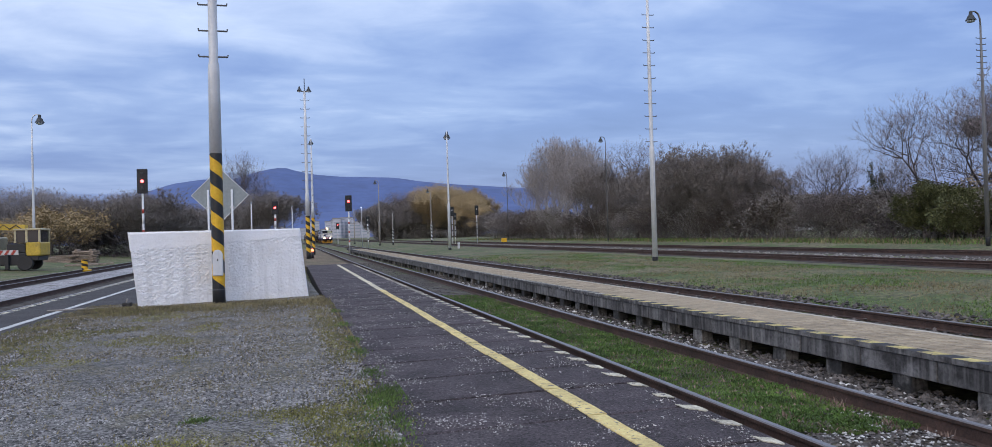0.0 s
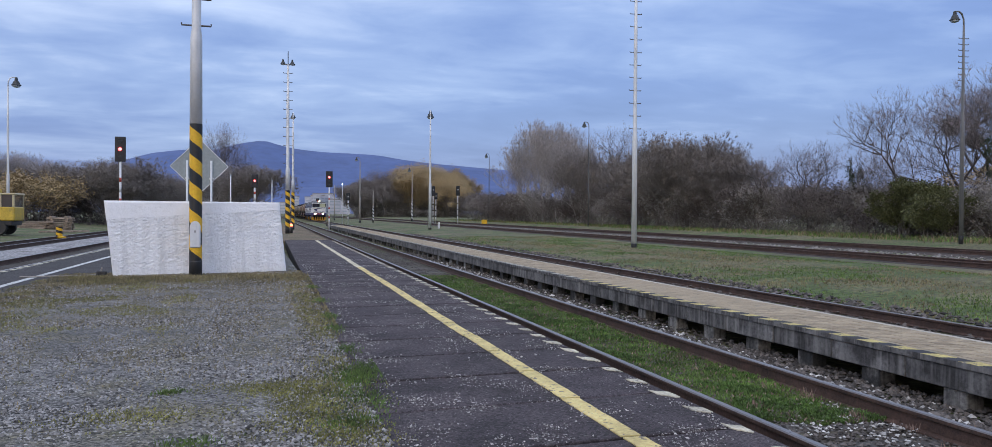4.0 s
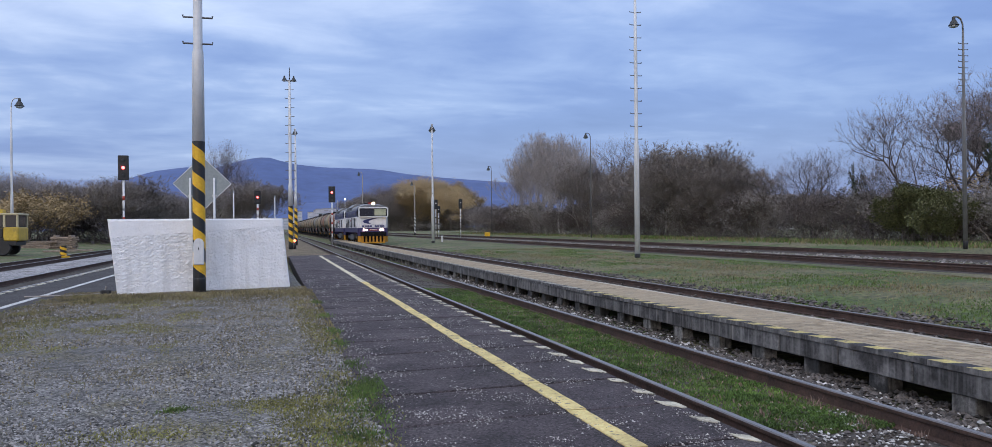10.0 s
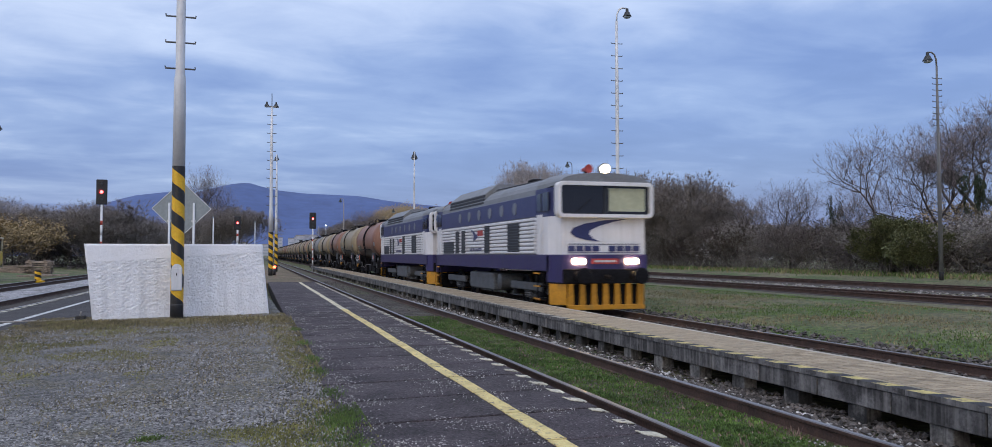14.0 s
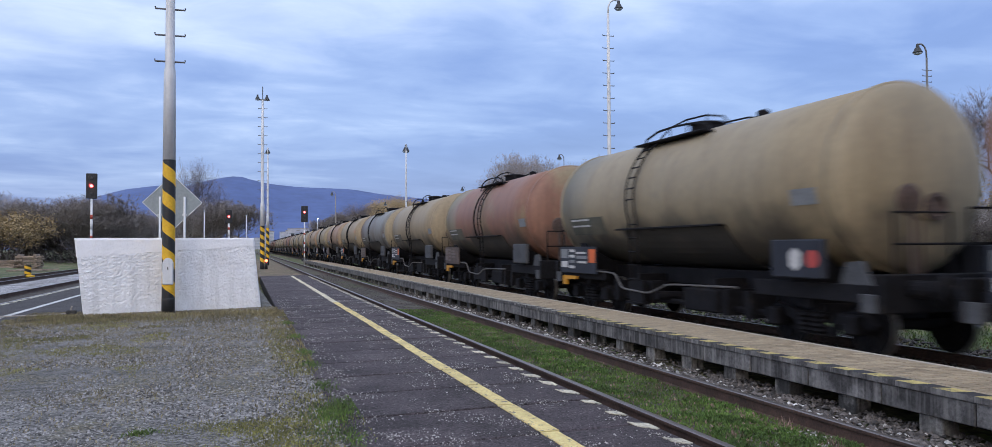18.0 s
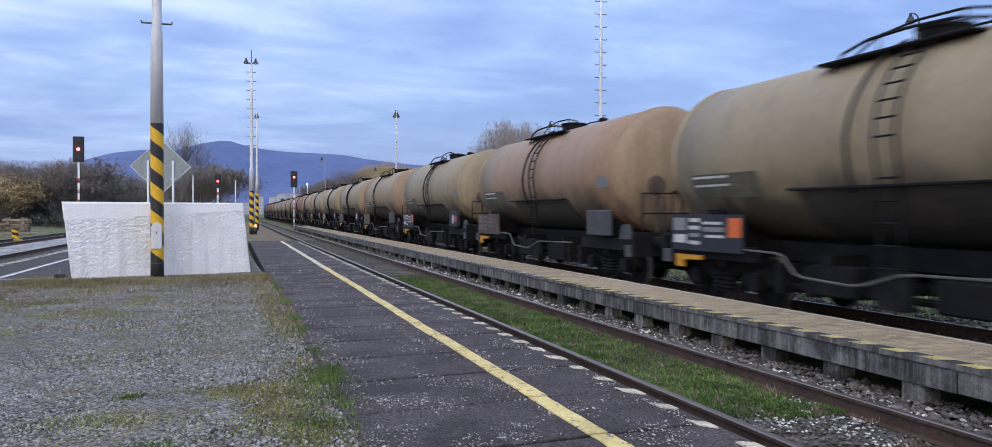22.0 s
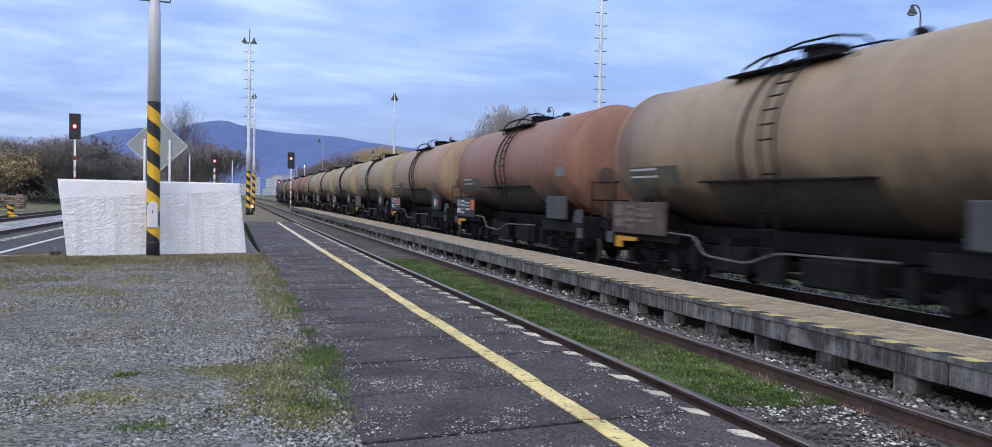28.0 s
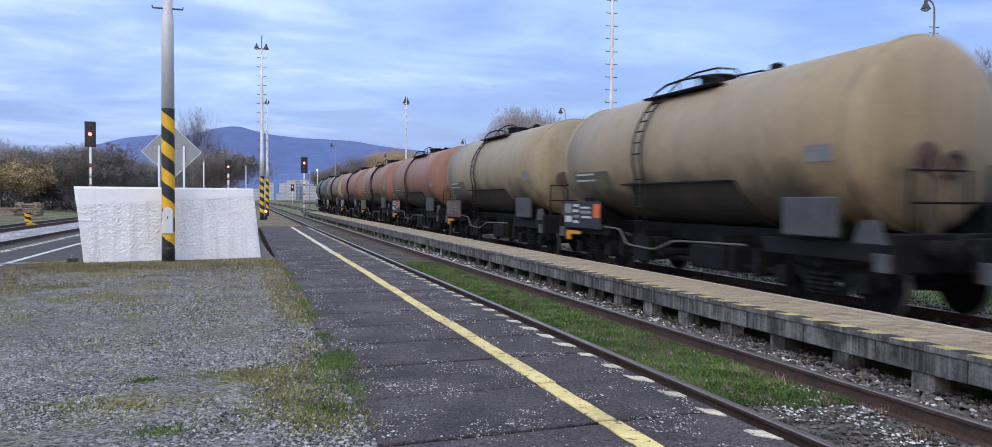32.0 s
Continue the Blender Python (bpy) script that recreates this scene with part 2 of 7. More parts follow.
M["lamp_glass"] = glass_pane("lamp_glass", (0.35, 0.40, 0.45), 0.2)
M["dark_glass"] = glass_pane("dark_cab_glass", (0.030, 0.034, 0.040), 0.12)
M["sign_back"] = mat("sign_back_sheet", (0.30, 0.335, 0.34), 0.55, 0.3, vary=0.08, grain=12, stain=1.5, bump=0.05)
M["red_light"] = glow("red_signal_light", (1.0, 0.05, 0.05), 16.0)
M["orange_light"] = glow("red_marker_light", (1.0, 0.07, 0.03), 14.0)
M["white_light"] = glow("cold_white_lamp", (0.85, 0.95, 1.0), 6.0)
M["head_light"] = glow("warm_headlight", (1.0, 0.66, 0.30), 60.0)
M["signal_red"] = mat("red_mast_band", (0.42, 0.06, 0.04), 0.6, vary=0.12, grain=20, stain=3, bump=0.05)
M["signal_white"] = mat("white_mast_band", (0.62, 0.62, 0.62), 0.6, vary=0.1, grain=20, stain=3, bump=0.05)
M["track_bed"] = mat("dark_oily_ballast_bed", (0.058, 0.045, 0.038), 0.95, vary=0.35, grain=12, stain=0.9, bump=1.0, bump_scale=14)
M["pebble"] = mat("small_gravel_stone", (0.225, 0.219, 0.216), 0.9, vary=0.2, grain=18, stain=4, bump=0.2, island=0.85)
# the blue of the distance haze is put into the hills' base colour
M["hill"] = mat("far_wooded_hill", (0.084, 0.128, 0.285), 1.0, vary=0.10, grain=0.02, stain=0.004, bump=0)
# pale walls with bluish distance haze mixed into their colour
M["far_town"] = mat("far_town_wall", (0.46, 0.47, 0.54), 0.9, vary=0.1, grain=0.3, stain=0.1, bump=0)
M["bark"] = mat("bare_bark", (0.165, 0.145, 0.135), 0.9, vary=0.25, grain=9, stain=2, bump=0.4)
M["bark_pale"] = mat("pale_twigs", (0.38, 0.355, 0.345), 0.9, vary=0.2, grain=9, stain=1.0, bump=0.2)
M["bark_dark"] = mat("dark_bare_bark", (0.085, 0.075, 0.072), 0.9, vary=0.25, grain=9, stain=2, bump=0.4)
M["twig_pale"] = mat("pale_grey_twigs", (0.33, 0.30, 0.295), 0.9, vary=0.2, grain=5, stain=0.6, bump=0)
M["twig_lilac"] = mat("lilac_grey_twigs", (0.23, 0.195, 0.20), 0.9, vary=0.25, grain=5, stain=0.6, bump=0)
M["twig_brown"] = mat("brown_twigs", (0.225, 0.200, 0.190), 0.9, vary=0.25, grain=5, stain=0.6, bump=0)
M["leaf_olive"] = mat("olive_leaves", (0.205, 0.186, 0.146), 0.9, vary=0.2, grain=4, stain=0.5, bump=0, island=0.18)
M["leaf_green"] = mat("fading_green_leaves", (0.122, 0.132, 0.058), 0.8, vary=0.25, grain=4, stain=0.5, bump=0, island=0.5)
M["leaf_brown"] = mat("dry_brown_leaves", (0.135, 0.114, 0.108), 0.95, vary=0.2, grain=4, stain=0.5, bump=0, island=0.18)
M["leaf_yellow"] = mat("yellow_autumn_leaves", (0.36, 0.27, 0.145), 0.8, vary=0.15, grain=4, stain=0.4, bump=0, island=0.14)
M["leaf_ivy"] = mat("dark_ivy_leaves", (0.026, 0.040, 0.018), 0.7, vary=0.25, grain=4, stain=0.6, bump=0, island=0.4)


YK = 0.933   # the plan's lengths along the tracks, in metres


# ---- mesh helpers ----
def part(name, bm, material, parent=None, label="", m=None, smooth=False):
    """Links a bmesh as one mesh object, under a thing or a part."""
    me = bpy.data.meshes.new(name)
    if smooth:
        for f in bm.faces:
            f.smooth = True
    bm.to_mesh(me)
    bm.free()
    for x in material if isinstance(material, (list, tuple)) else [material]:
        me.materials.append(x)
    ob = new(name, me)
    if m is not None:
        ob.matrix_basis = m
    if parent is not None:
        ob.parent = parent
    if label:
        ob["label"] = label
    return ob


def again(ob, m, parent=None, name=None):
    """Another object on the same mesh."""
    o = new(name or ob.name.split(".")[0], ob.data)
    o.matrix_basis = m
    o.parent = parent if parent is not None else ob.parent
    return o


def thing(name, label, category, group="", at=(0, 0, 0), rz=0):
    ob = new(name)
    ob.empty_display_size = 0.2
    ob.matrix_basis = pose(at[0], at[1] * YK, at[2], 0, 0, rz)
    return tagged(ob, label, category, group)


def setting(name, bm, material, label="", category="", smooth=False):
    return tagged(part(name, bm, material, smooth=smooth), label, category, "", "structure")


def bm_new():
    return bmesh.new()


def box(bm, x0, x1, y0, y1, z0, z1, bevel=0.0, mi=0):
    vs = [bm.verts.new((x, y, z)) for x in (x0, x1) for y in (y0, y1) for z in (z0, z1)]
    fs = []
    for q in ((0, 1, 3, 2), (4, 6, 7, 5), (0, 4, 5, 1), (2, 3, 7, 6), (0, 2, 6, 4), (1, 5, 7, 3)):
        f = bm.faces.new([vs[i] for i in q])
        f.material_index = mi
        fs.append(f)
    if bevel:
        es = list({e for f in fs for e in f.edges})
        r = bmesh.ops.bevel(bm, geom=es, offset=bevel, segments=1, affect="EDGES", profile=0.5)
        for f in r["faces"]:
            f.material_index = mi
    return vs


def prism(bm, outline, lo, hi, axis="y", mi=0):
    """An outline of two coordinates drawn out along an axis: for "y" they are x, z; for "x" y, z; for "z" x, y."""
    put = {"y": lambda a, b, s: (a, s, b), "x": lambda a, b, s: (s, a, b), "z": lambda a, b, s: (a, b, s)}[axis]
    v0 = [bm.verts.new(put(a, b, lo)) for a, b in outline]
    v1 = [bm.verts.new(put(a, b, hi)) for a, b in outline]
    k = len(outline)
    for i in range(k):
        bm.faces.new((v0[i], v0[(i + 1) % k], v1[(i + 1) % k], v1[i])).material_index = mi
    bm.faces.new(v0[::-1]).material_index = mi
    bm.faces.new(v1).material_index = mi
    bmesh.ops.recalc_face_normals(bm, faces=bm.faces[:])


def tube(bm, pts, radii, sides=8, mi=0, cap=True):
    """A tube through points, with a radius at each."""
    pts = [Vector(p) for p in pts]
    if isinstance(radii, (int, float)):
        radii = [radii] * len(pts)
    rings = []
    side = None
    for i, p in enumerate(pts):
        d = (pts[min(i + 1, len(pts) - 1)] - pts[max(i - 1, 0)]).normalized()
        if side is None:
            side = d.orthogonal().normalized()
        side = (side - d * side.dot(d)).normalized()
        up = d.cross(side)
        rings.append([bm.verts.new(p + radii[i] * (math.cos(a) * side + math.sin(a) * up)) for a in (2 * math.pi * k / sides for k in range(sides))])
    for a, b in zip(rings, rings[1:]):
        for k in range(sides):
            bm.faces.new((a[k], a[(k + 1) % sides], b[(k + 1) % sides], b[k])).material_index = mi
    if cap and sides > 2:
        bm.faces.new(rings[0][::-1]).material_index = mi
        bm.faces.new(rings[-1]).material_index = mi


def lathe(bm, profile, axis="z", at=(0, 0, 0), sides=16, mi=0):
    """A profile of (radius, height) turned round an axis."""
    at = Vector(at)
    turn = {"z": lambda x, y, h: (x, y, h), "y": lambda x, y, h: (x, h, y), "x": lambda x, y, h: (h, x, y)}[axis]
    rings = []
    for r, h in profile:
        r = max(r, 1e-4)
        rings.append([bm.verts.new(at + Vector(turn(r * math.cos(a), r * math.sin(a), h))) for a in (2 * math.pi * k / sides for k in range(sides))])
    for a, b in zip(rings, rings[1:]):
        for k in range(sides):
            bm.faces.new((a[k], a[(k + 1) % sides], b[(k + 1) % sides], b[k])).material_index = mi
    bm.faces.new(rings[0][::-1]).material_index = mi
    bm.faces.new(rings[-1]).material_index = mi
    bmesh.ops.recalc_face_normals(bm, faces=bm.faces[:])


def raw(name, verts, faces, material, parent=None, label="", smooth=False):
    me = bpy.data.meshes.new(name)
    me.from_pydata(verts, [], faces)
    me.materials.append(material)
    if smooth:
        me.polygons.foreach_set("use_smooth", [True] * len(me.polygons))
    ob = new(name, me)
    if parent is not None:
        ob.parent = parent
    if label:
        ob["label"] = label
    return ob

# ---- ground ----
PZ = 0.20          # top of the paved platforms
TRACKS = {"track_left_far": (-13.0, 0.0), "track_left": (-8.0, 0.0), "track_platform": (4.62, 0.0), "track_main": (9.67, 0.0),
          "track_right": (24.2, 0.10), "track_right_far": (31.0, 0.16)}


def ground_height(x, y):
    z = -0.20
    if 5.85 < x < 7.9:
        z = -0.29
    if 11.6 < x < 21.5:
        z = -0.20 + 0.16 * min(1, (x - 11.6) / 2.5) * min(1, (21.5 - x) / 1.5 + 0.4)
    if x >= 21.5:
        z = -0.10 + min(0.28, max(0, (x - 33.0)) * 0.10)
    if x < -17.5:
        z = -0.20 + min(0.6, (-17.5 - x) * 0.06)
    if x > 45 or x < -30:
        z = max(z, 0.18)
    return z


def cuts(stops):
    out = []
    for (a, step), (b, _) in zip(stops, stops[1:]):
        k = max(1, round((b - a) / step))
        out += [a + (b - a) * i / k for i in range(k)]
    return out + [stops[-1][0]]


gx = cuts([(-4500, 900), (-300, 60), (-60, 6), (-20, 1.5), (5, 0.5), (8, 0.25), (10, 0.8), (22, 0.8), (46, 1.5), (70, 10), (300, 80), (4500, 900), (4600, 1)])
gy = cuts([(-600, 150), (-40, 8), (0, 2), (70, 5), (180, 20), (400, 150), (4700, 800), (4800, 1)])
gv, gf = [], []
for y in gy:
    for x in gx:
        rough = 0.05 * noise.noise((x * 0.35, y * 0.35, 3.1)) + 0.03 * noise.noise((x * 1.3, y * 1.3, 7.7))
        quiet = 0.35 if -18 < x < 11 else 1.0
        gv.append((x, y, ground_height(x, y) + rough * quiet - (0.0 if abs(x) < 100 else 0.2)))
nx = len(gx)
for j in range(len(gy) - 1):
    for i in range(nx - 1):
        gf.append((j * nx + i, j * nx + i + 1, (j + 1) * nx + i + 1, (j + 1) * nx + i))
ground = tagged(raw("ground", gv, gf, M["meadow"], smooth=True), "autumn grass ground with dry and green patches", "ground", "", "structure")


# ---- tracks: rails, sleepers and ballast beds ----
def rail_mesh(y0, y1):
    bm = bm_new()
    prof = [(-0.065, -0.172), (0.065, -0.172), (0.065, -0.16), (0.012, -0.145), (0.010, -0.05), (0.035, -0.038), (0.036, -0.010), (0.026, 0.0), (-0.026, 0.0), (-0.036, -0.010), (-0.035, -0.038), (-0.010, -0.05), (-0.012, -0.145), (-0.065, -0.16)]
    prism(bm, prof, y0, y1, "y")
    for f in bm.faces:
        if f.normal.z > 0.5 and f.calc_center_median().z > -0.012:
            f.material_index = 1
    return bm


def stone(rng, x, y, z, s, verts, faces):
    """One broken stone: an uneven octahedron."""
    b = len(verts)
    a = rng.random() * 6.28
    ca, sa = math.cos(a), math.sin(a)
    for dx, dy, dz in ((1, 0, 0), (0, 1, 0), (-1, 0, 0), (0, -1, 0), (0.2, 0.1, 0.8), (0, 0, -0.7)):
        k = s * (0.65 + 0.7 * rng.random())
        px, py, pz = dx * k, dy * k * 0.8, dz * k * 0.75
        verts.append((x + ca * px - sa * py, y + sa * px + ca * py, z + pz))
    for q in ((0, 1, 4), (1, 2, 4), (2, 3, 4), (3, 0, 4), (1, 0, 5), (2, 1, 5), (3, 2, 5), (0, 3, 5)):
        faces.append(tuple(b + i for i in q))


def stones(name, rng, count, where, size, material, label, parent=None):
    v, f = [], []
    for _ in range(count):
        x, y, z = where(rng)
        y *= YK
        if z == 0:   # the shoulder that falls away under the platform
            z = -0.185 - 0.075 * min(1.0, max(0.0, (x - 5.75) / 0.5)) + 0.04 * rng.random()
        stone(rng, x, y, z, size * (0.6 + 0.9 * rng.random()), v, f)
    ob = raw(name, v, f, material, parent)
    return tagged(ob, label, "" if parent else "ballast", "", "stuff")


rail_long = rail_short = None
for tn, (tx, tz) in TRACKS.items():
    bm = bm_new()
    prism(bm, [(-1.75, -0.32), (1.75, -0.32), (1.25, -0.185), (-1.25, -0.185)], -40, 200 if "left" in tn else 640, "y")
    near = tn in ("track_platform", "track_main")
    bed = setting(tn, bm, M["earth"] if near else M["track_bed"], "railway track with rusty rails on a ballast bed", "track")
    bed.matrix_basis = pose(tx, 0, tz)
    for sx in (-0.7525, 0.7525):
        if "left" in tn:
            if rail_short is None:
                rail_short = part("rail", rail_mesh(-40, 200), [M["rail_rust"], M["rail_top"]], bed, m=pose(sx, 0, 0))
            else:
                again(rail_short, pose(sx, 0, 0), bed)
        elif rail_long is None:
            rail_long = part("rail", rail_mesh(-40, 640), [M["rail_rust"], M["rail_top"]], bed, m=pose(sx, 0, 0))
        else:
            o = again(rail_long, pose(sx, 0, 0), bed)
            if "right" in tn:   # little-used rails, rusty all over
                o.material_slots[1].link = "OBJECT"
                o.material_slots[1].material = M["rail_rust"]

bm = bm_new()
box(bm, -1.3, 1.3, -0.13, 0.13, -0.30, -0.172, 0.015)
sleeper_ob = None
for tn, y0, k in (("track_platform", 0.4, 60), ("track_main", 0.7, 60), ("track_left", 18.0, 60)):
    for i in range(k):
        m = pose(0, y0 + 0.62 * i, 0)
        par = bpy.data.objects[tn]
        sleeper_ob = part("sleeper", bm, M["sleeper"], par, m=m) if sleeper_ob is None else again(sleeper_ob, m, par)

rng = random.Random(4)
M["ballast_far"] = mat("grey_ballast_stone", (0.20, 0.185, 0.175), 0.9, vary=0.25, grain=18, stain=4, bump=0.5, island=0.6)
# ballast under the island platform's edge and beside the rails
stones("ballast_stones", rng, 11000, lambda r: (r.uniform(5.45, 6.85), r.uniform(1.0, 11.0) if r.random() < 0.5 else r.uniform(11.0, 42), 0), 0.036, M["ballast"], "grey broken ballast stones beneath the island platform")
stones("pale_ballast_stones", rng, 1500, lambda r: (min(6.7, 5.6 + abs(r.gauss(0.45, 0.3))), r.uniform(2.0, 34), 0), 0.034, M["ballast_light"], "pale limestone ballast pieces beneath the island platform")
stones("ballast_stones", rng, 7500, lambda r: (r.uniform(3.95, 5.3), r.uniform(0.5, 7.2) if r.random() < 0.6 else r.uniform(22, 60), -0.185 + r.random() * 0.03), 0.022, M["ballast"], "grey ballast stones between the rails")
heaps = [(4.95, 6.1), (5.15, 5.7), (4.85, 5.4), (5.2, 6.4), (4.5, 5.9), (4.9, 4.9)]
stones("pale_ballast_stones", rng, 330, lambda r: (lambda h: (h[0] + r.gauss(0, 0.11), (h[1] + r.gauss(0, 0.16)) / YK, -0.165 + r.random() * 0.02))(r.choice(heaps)), 0.017, M["ballast_light"], "pale broken stones lying between the rails")
stones("ballast_stones", rng, 3200, lambda r: (r.uniform(10.6, 12.2), r.uniform(8, 75), -0.17 + r.random() * 0.05), 0.06, M["ballast"], "grey ballast shoulder of the main track")
stones("ballast_stones", rng, 2400, lambda r: (r.uniform(8.2, 11.1), r.uniform(8, 60), -0.175 + r.random() * 0.03), 0.055, M["ballast"], "grey ballast between the main track's rails")
stones("pale_ballast_stones", rng, 1500, lambda r: (-6.75 + r.uniform(-0.4, 0.4), r.uniform(14, 60), -0.16 + r.random() * 0.06), 0.07, M["ballast_light"], "pale ballast stones beside the side track")
stones("ballast_stones", rng, 2600, lambda r: (27.4 + r.uniform(-1.3, 1.3), r.uniform(18, 130), -0.06 + r.random() * 0.05), 0.07, M["ballast_far"], "grey ballast of the far tracks")

# ---- paved platform, gravel island and island platform ----
bm = bm_new()
box(bm, 0.72, 3.17, -6.0, 44.5, -0.35, PZ - 0.045)
platform = setting("platform", bm, M["joint"], "dark asphalt platform bays with tarred joints", "platform")
bay, bay_y = None, 4.833 - 1.134 * 8
bm = bm_new()
box(bm, 0.72, 3.19, 0.024, 1.110, -0.045, 0.0, 0.008)
for v in bm.verts:
    v.co.y += 0.07 * (v.co.x - 2.3)
for i in range(43):
    m = pose(0, bay_y + 1.134 * i, PZ + 0.006 * noise.noise((i * 3.7, 0, 0)), 0.12 * noise.noise((i * 1.9, 5, 0)), 0, 0)
    bay = part("bay", bm, M["asphalt"], platform, m=m) if bay is None else again(bay, m, platform)
# the safety line, laid in lengths that do not quite meet: yellow near the station, bleached farther out
for lo, hi, coat, word in ((-3.0, 21.5, "yellow_paint", "worn yellow safety line"), (21.5, 43.0, "pale_line", "bleached pale safety line")):
    bm = bm_new()
    for i in range(43):
        y0 = bay_y + 1.134 * i
        if not lo <= y0 < hi:
            continue
        o0 = 0.040 * noise.noise((i * 2.3, 9, 1)) - 0.012
        o1 = o0 + 0.035 * noise.noise((i * 5.1, 3, 8))
        w = 0.074 + 0.014 * noise.noise((i * 1.7, 2, 4))
        left, right = [], []
        for k in range(10):   # the brushed edges wander
            u = k / 9
            y, c = y0 + 0.02 + 1.10 * u, 2.318 + o0 + (o1 - o0) * u
            left.append(bm.verts.new((c - w + 0.010 * noise.noise((y * 5, 1, i)), y, PZ + 0.011)))
            right.append(bm.verts.new((c + w + 0.010 * noise.noise((y * 5, 7, i)), y, PZ + 0.011)))
        for k in range(9):
            bm.faces.new((left[k], right[k], right[k + 1], left[k + 1]))
    r = bmesh.ops.extrude_face_region(bm, geom=bm.faces[:])
    for v in r["geom"]:
        if isinstance(v, bmesh.types.BMVert):
            v.co.z -= 0.009
    bmesh.ops.recalc_face_normals(bm, faces=bm.faces[:])
    part("safety_line", bm, M[coat], platform, word)
dash = []
rng = random.Random(8)
for q in range(5):
    bm = bm_new()
    w0, cut = rng.uniform(0.055, 0.085), rng.uniform(-0.02, 0.10)
    rim = [(-0.060, 0.12 + cut), (-0.02, 0.14), (0.04, 0.10), (0.085, 0.07), (0.088, -0.05), (0.086, -0.15 + cut * 0.4), (0.05, -0.14), (0.01, -0.08), (-0.025, -0.04), (-0.055, 0.02)]
    prism(bm, [(x * (0.75 + w0 * 3) + rng.uniform(-0.008, 0.0), y + rng.uniform(-0.015, 0.015)) for x, y in rim[::-1]], -0.008, 0.0, "z")
    dash.append(bm)
made = {}
for i in range(76):
    q = rng.randrange(5)
    m = Matrix.LocRotScale((3.100 + rng.uniform(-0.010, 0.004), 2.13 + 0.54 * i, PZ + 0.010), Euler((0, 0, rng.uniform(-0.06, 0.06))), (rng.uniform(0.75, 0.95), rng.uniform(0.75, 1.0), 1))
    if q in made:
        again(made[q], m, platform)
    else:
        made[q] = part("edge_mark", dash[q], M["edge_white"], platform, "worn white edge mark", m)
for q in range(5):
    if q not in made:
        dash[q].free()

# the far end of the platform runs out into a gravel path
bm = bm_new()
box(bm, -0.2, 3.1, 44.5, 120.0, -0.35, PZ - 0.06, 0.03)
setting("path", bm, M["dirt_path"], "trodden dirt path beyond the paved platform", "path")

bm = bm_new()
box(bm, -6.25, -3.3, -8.0, 75.0, -0.35, PZ - 0.02, 0.015)
left_platform = setting("platform_left", bm, M["asphalt_dark"], "dark asphalt platform beside the side track", "platform")
bm = bm_new()
box(bm, -5.18, -5.04, -6.0, 60.0, PZ - 0.019, PZ - 0.012)
part("line", bm, M["white_paint"], left_platform, "white safety line")
bm = bm_new()
box(bm, -6.33, -6.13, -8.0, 75.0, PZ - 0.10, PZ - 0.005, 0.02)
part("edge", bm, M["concrete"], left_platform, "grey concrete edge")
bm = bm_new()
box(bm, -0.07, 0.07, -0.16, 0.16, 0.0, 0.006)
for v in bm.verts:
    v.co.y -= 1.1 * v.co.x
mark = None
for i in range(70):
    m = pose(-6.22 + 0.015 * math.sin(i * 2.3), 12.0 + 0.62 * i, PZ - 0.004)
    mark = part("edge_mark", bm, M["edge_white"], left_platform, "worn white edge mark", m) if mark is None else again(mark, m, left_platform)


M["pale_gravel"] = mat("pale_lilac_gravel", (0.29, 0.282, 0.29), 0.95, cells=(12, 0.5, 1.5), vary=0.35, grain=14, stain=0.9, bump=1.0, bump_scale=18, tint=(0.18, 0.17, 0.16), tint_at=0.60, spots=((0.055, 0.060, 0.045), 1.5, 0.64))
bm = bm_new()
prism(bm, [(-11.9, -0.30), (-8.9, -0.30), (-9.1, -0.14), (-11.7, -0.14)], -8.0, 120.0, "y")
setting("gravel_strip", bm, M["pale_gravel"], "pale gravel strip between the side tracks", "gravel")


def island_edge(y):
    """Left rim of the gravel island, which draws in beyond the wall."""
    return -3.45 - 0.55 * max(0.0, min(1.0, (20 - y) / 4)) - 0.28 * max(0.0, (15 - y)) * 0.6


gv, gf = [], []
ys = [-6 + 0.4 * i for i in range(int(31 / 0.4))] + [25 + 4 * i for i in range(10)]
cols = 40
for y in ys:
    xl, xr = max(-6.1, island_edge(y) + 0.25 * noise.noise((y * 0.6, 1, 1))), 0.86 + 0.13 * noise.noise((y * 0.9, 4, 2)) - 0.02 * max(0, y - 12)
    for i in range(cols + 1):
        u = i / cols
        x = xl + (xr - xl) * u
        edge = min(1.0, min(u, 1 - u) * 9)
        gv.append((x, y, PZ - 0.03 + 0.055 * edge + 0.022 * noise.noise((x * 1.2, y * 1.2, 0)) * edge + 0.012 * noise.noise((x * 5, y * 5, 9)) * edge))
for j in range(len(ys) - 1):
    for i in range(cols):
        a = j * (cols + 1) + i
        gf.append((a, a + 1, a + cols + 2, a + cols + 1))
gravel = tagged(raw("gravel_island", gv, gf, M["gravel"], smooth=True), "compacted grey gravel with thin dry grass", "gravel", "", "structure")

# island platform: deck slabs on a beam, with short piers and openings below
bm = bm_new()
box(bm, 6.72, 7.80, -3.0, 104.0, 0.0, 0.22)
# back wall of the openings: their deep shade is painted near-black
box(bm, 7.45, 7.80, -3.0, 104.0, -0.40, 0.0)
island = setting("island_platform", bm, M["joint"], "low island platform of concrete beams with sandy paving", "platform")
piece = {}


def piece_at(name, make, material, m, parent, label=""):
    if name in piece:
        return again(piece[name], m, parent, name)
    piece[name] = part(name, make(), material, parent, label, m)
    return piece[name]


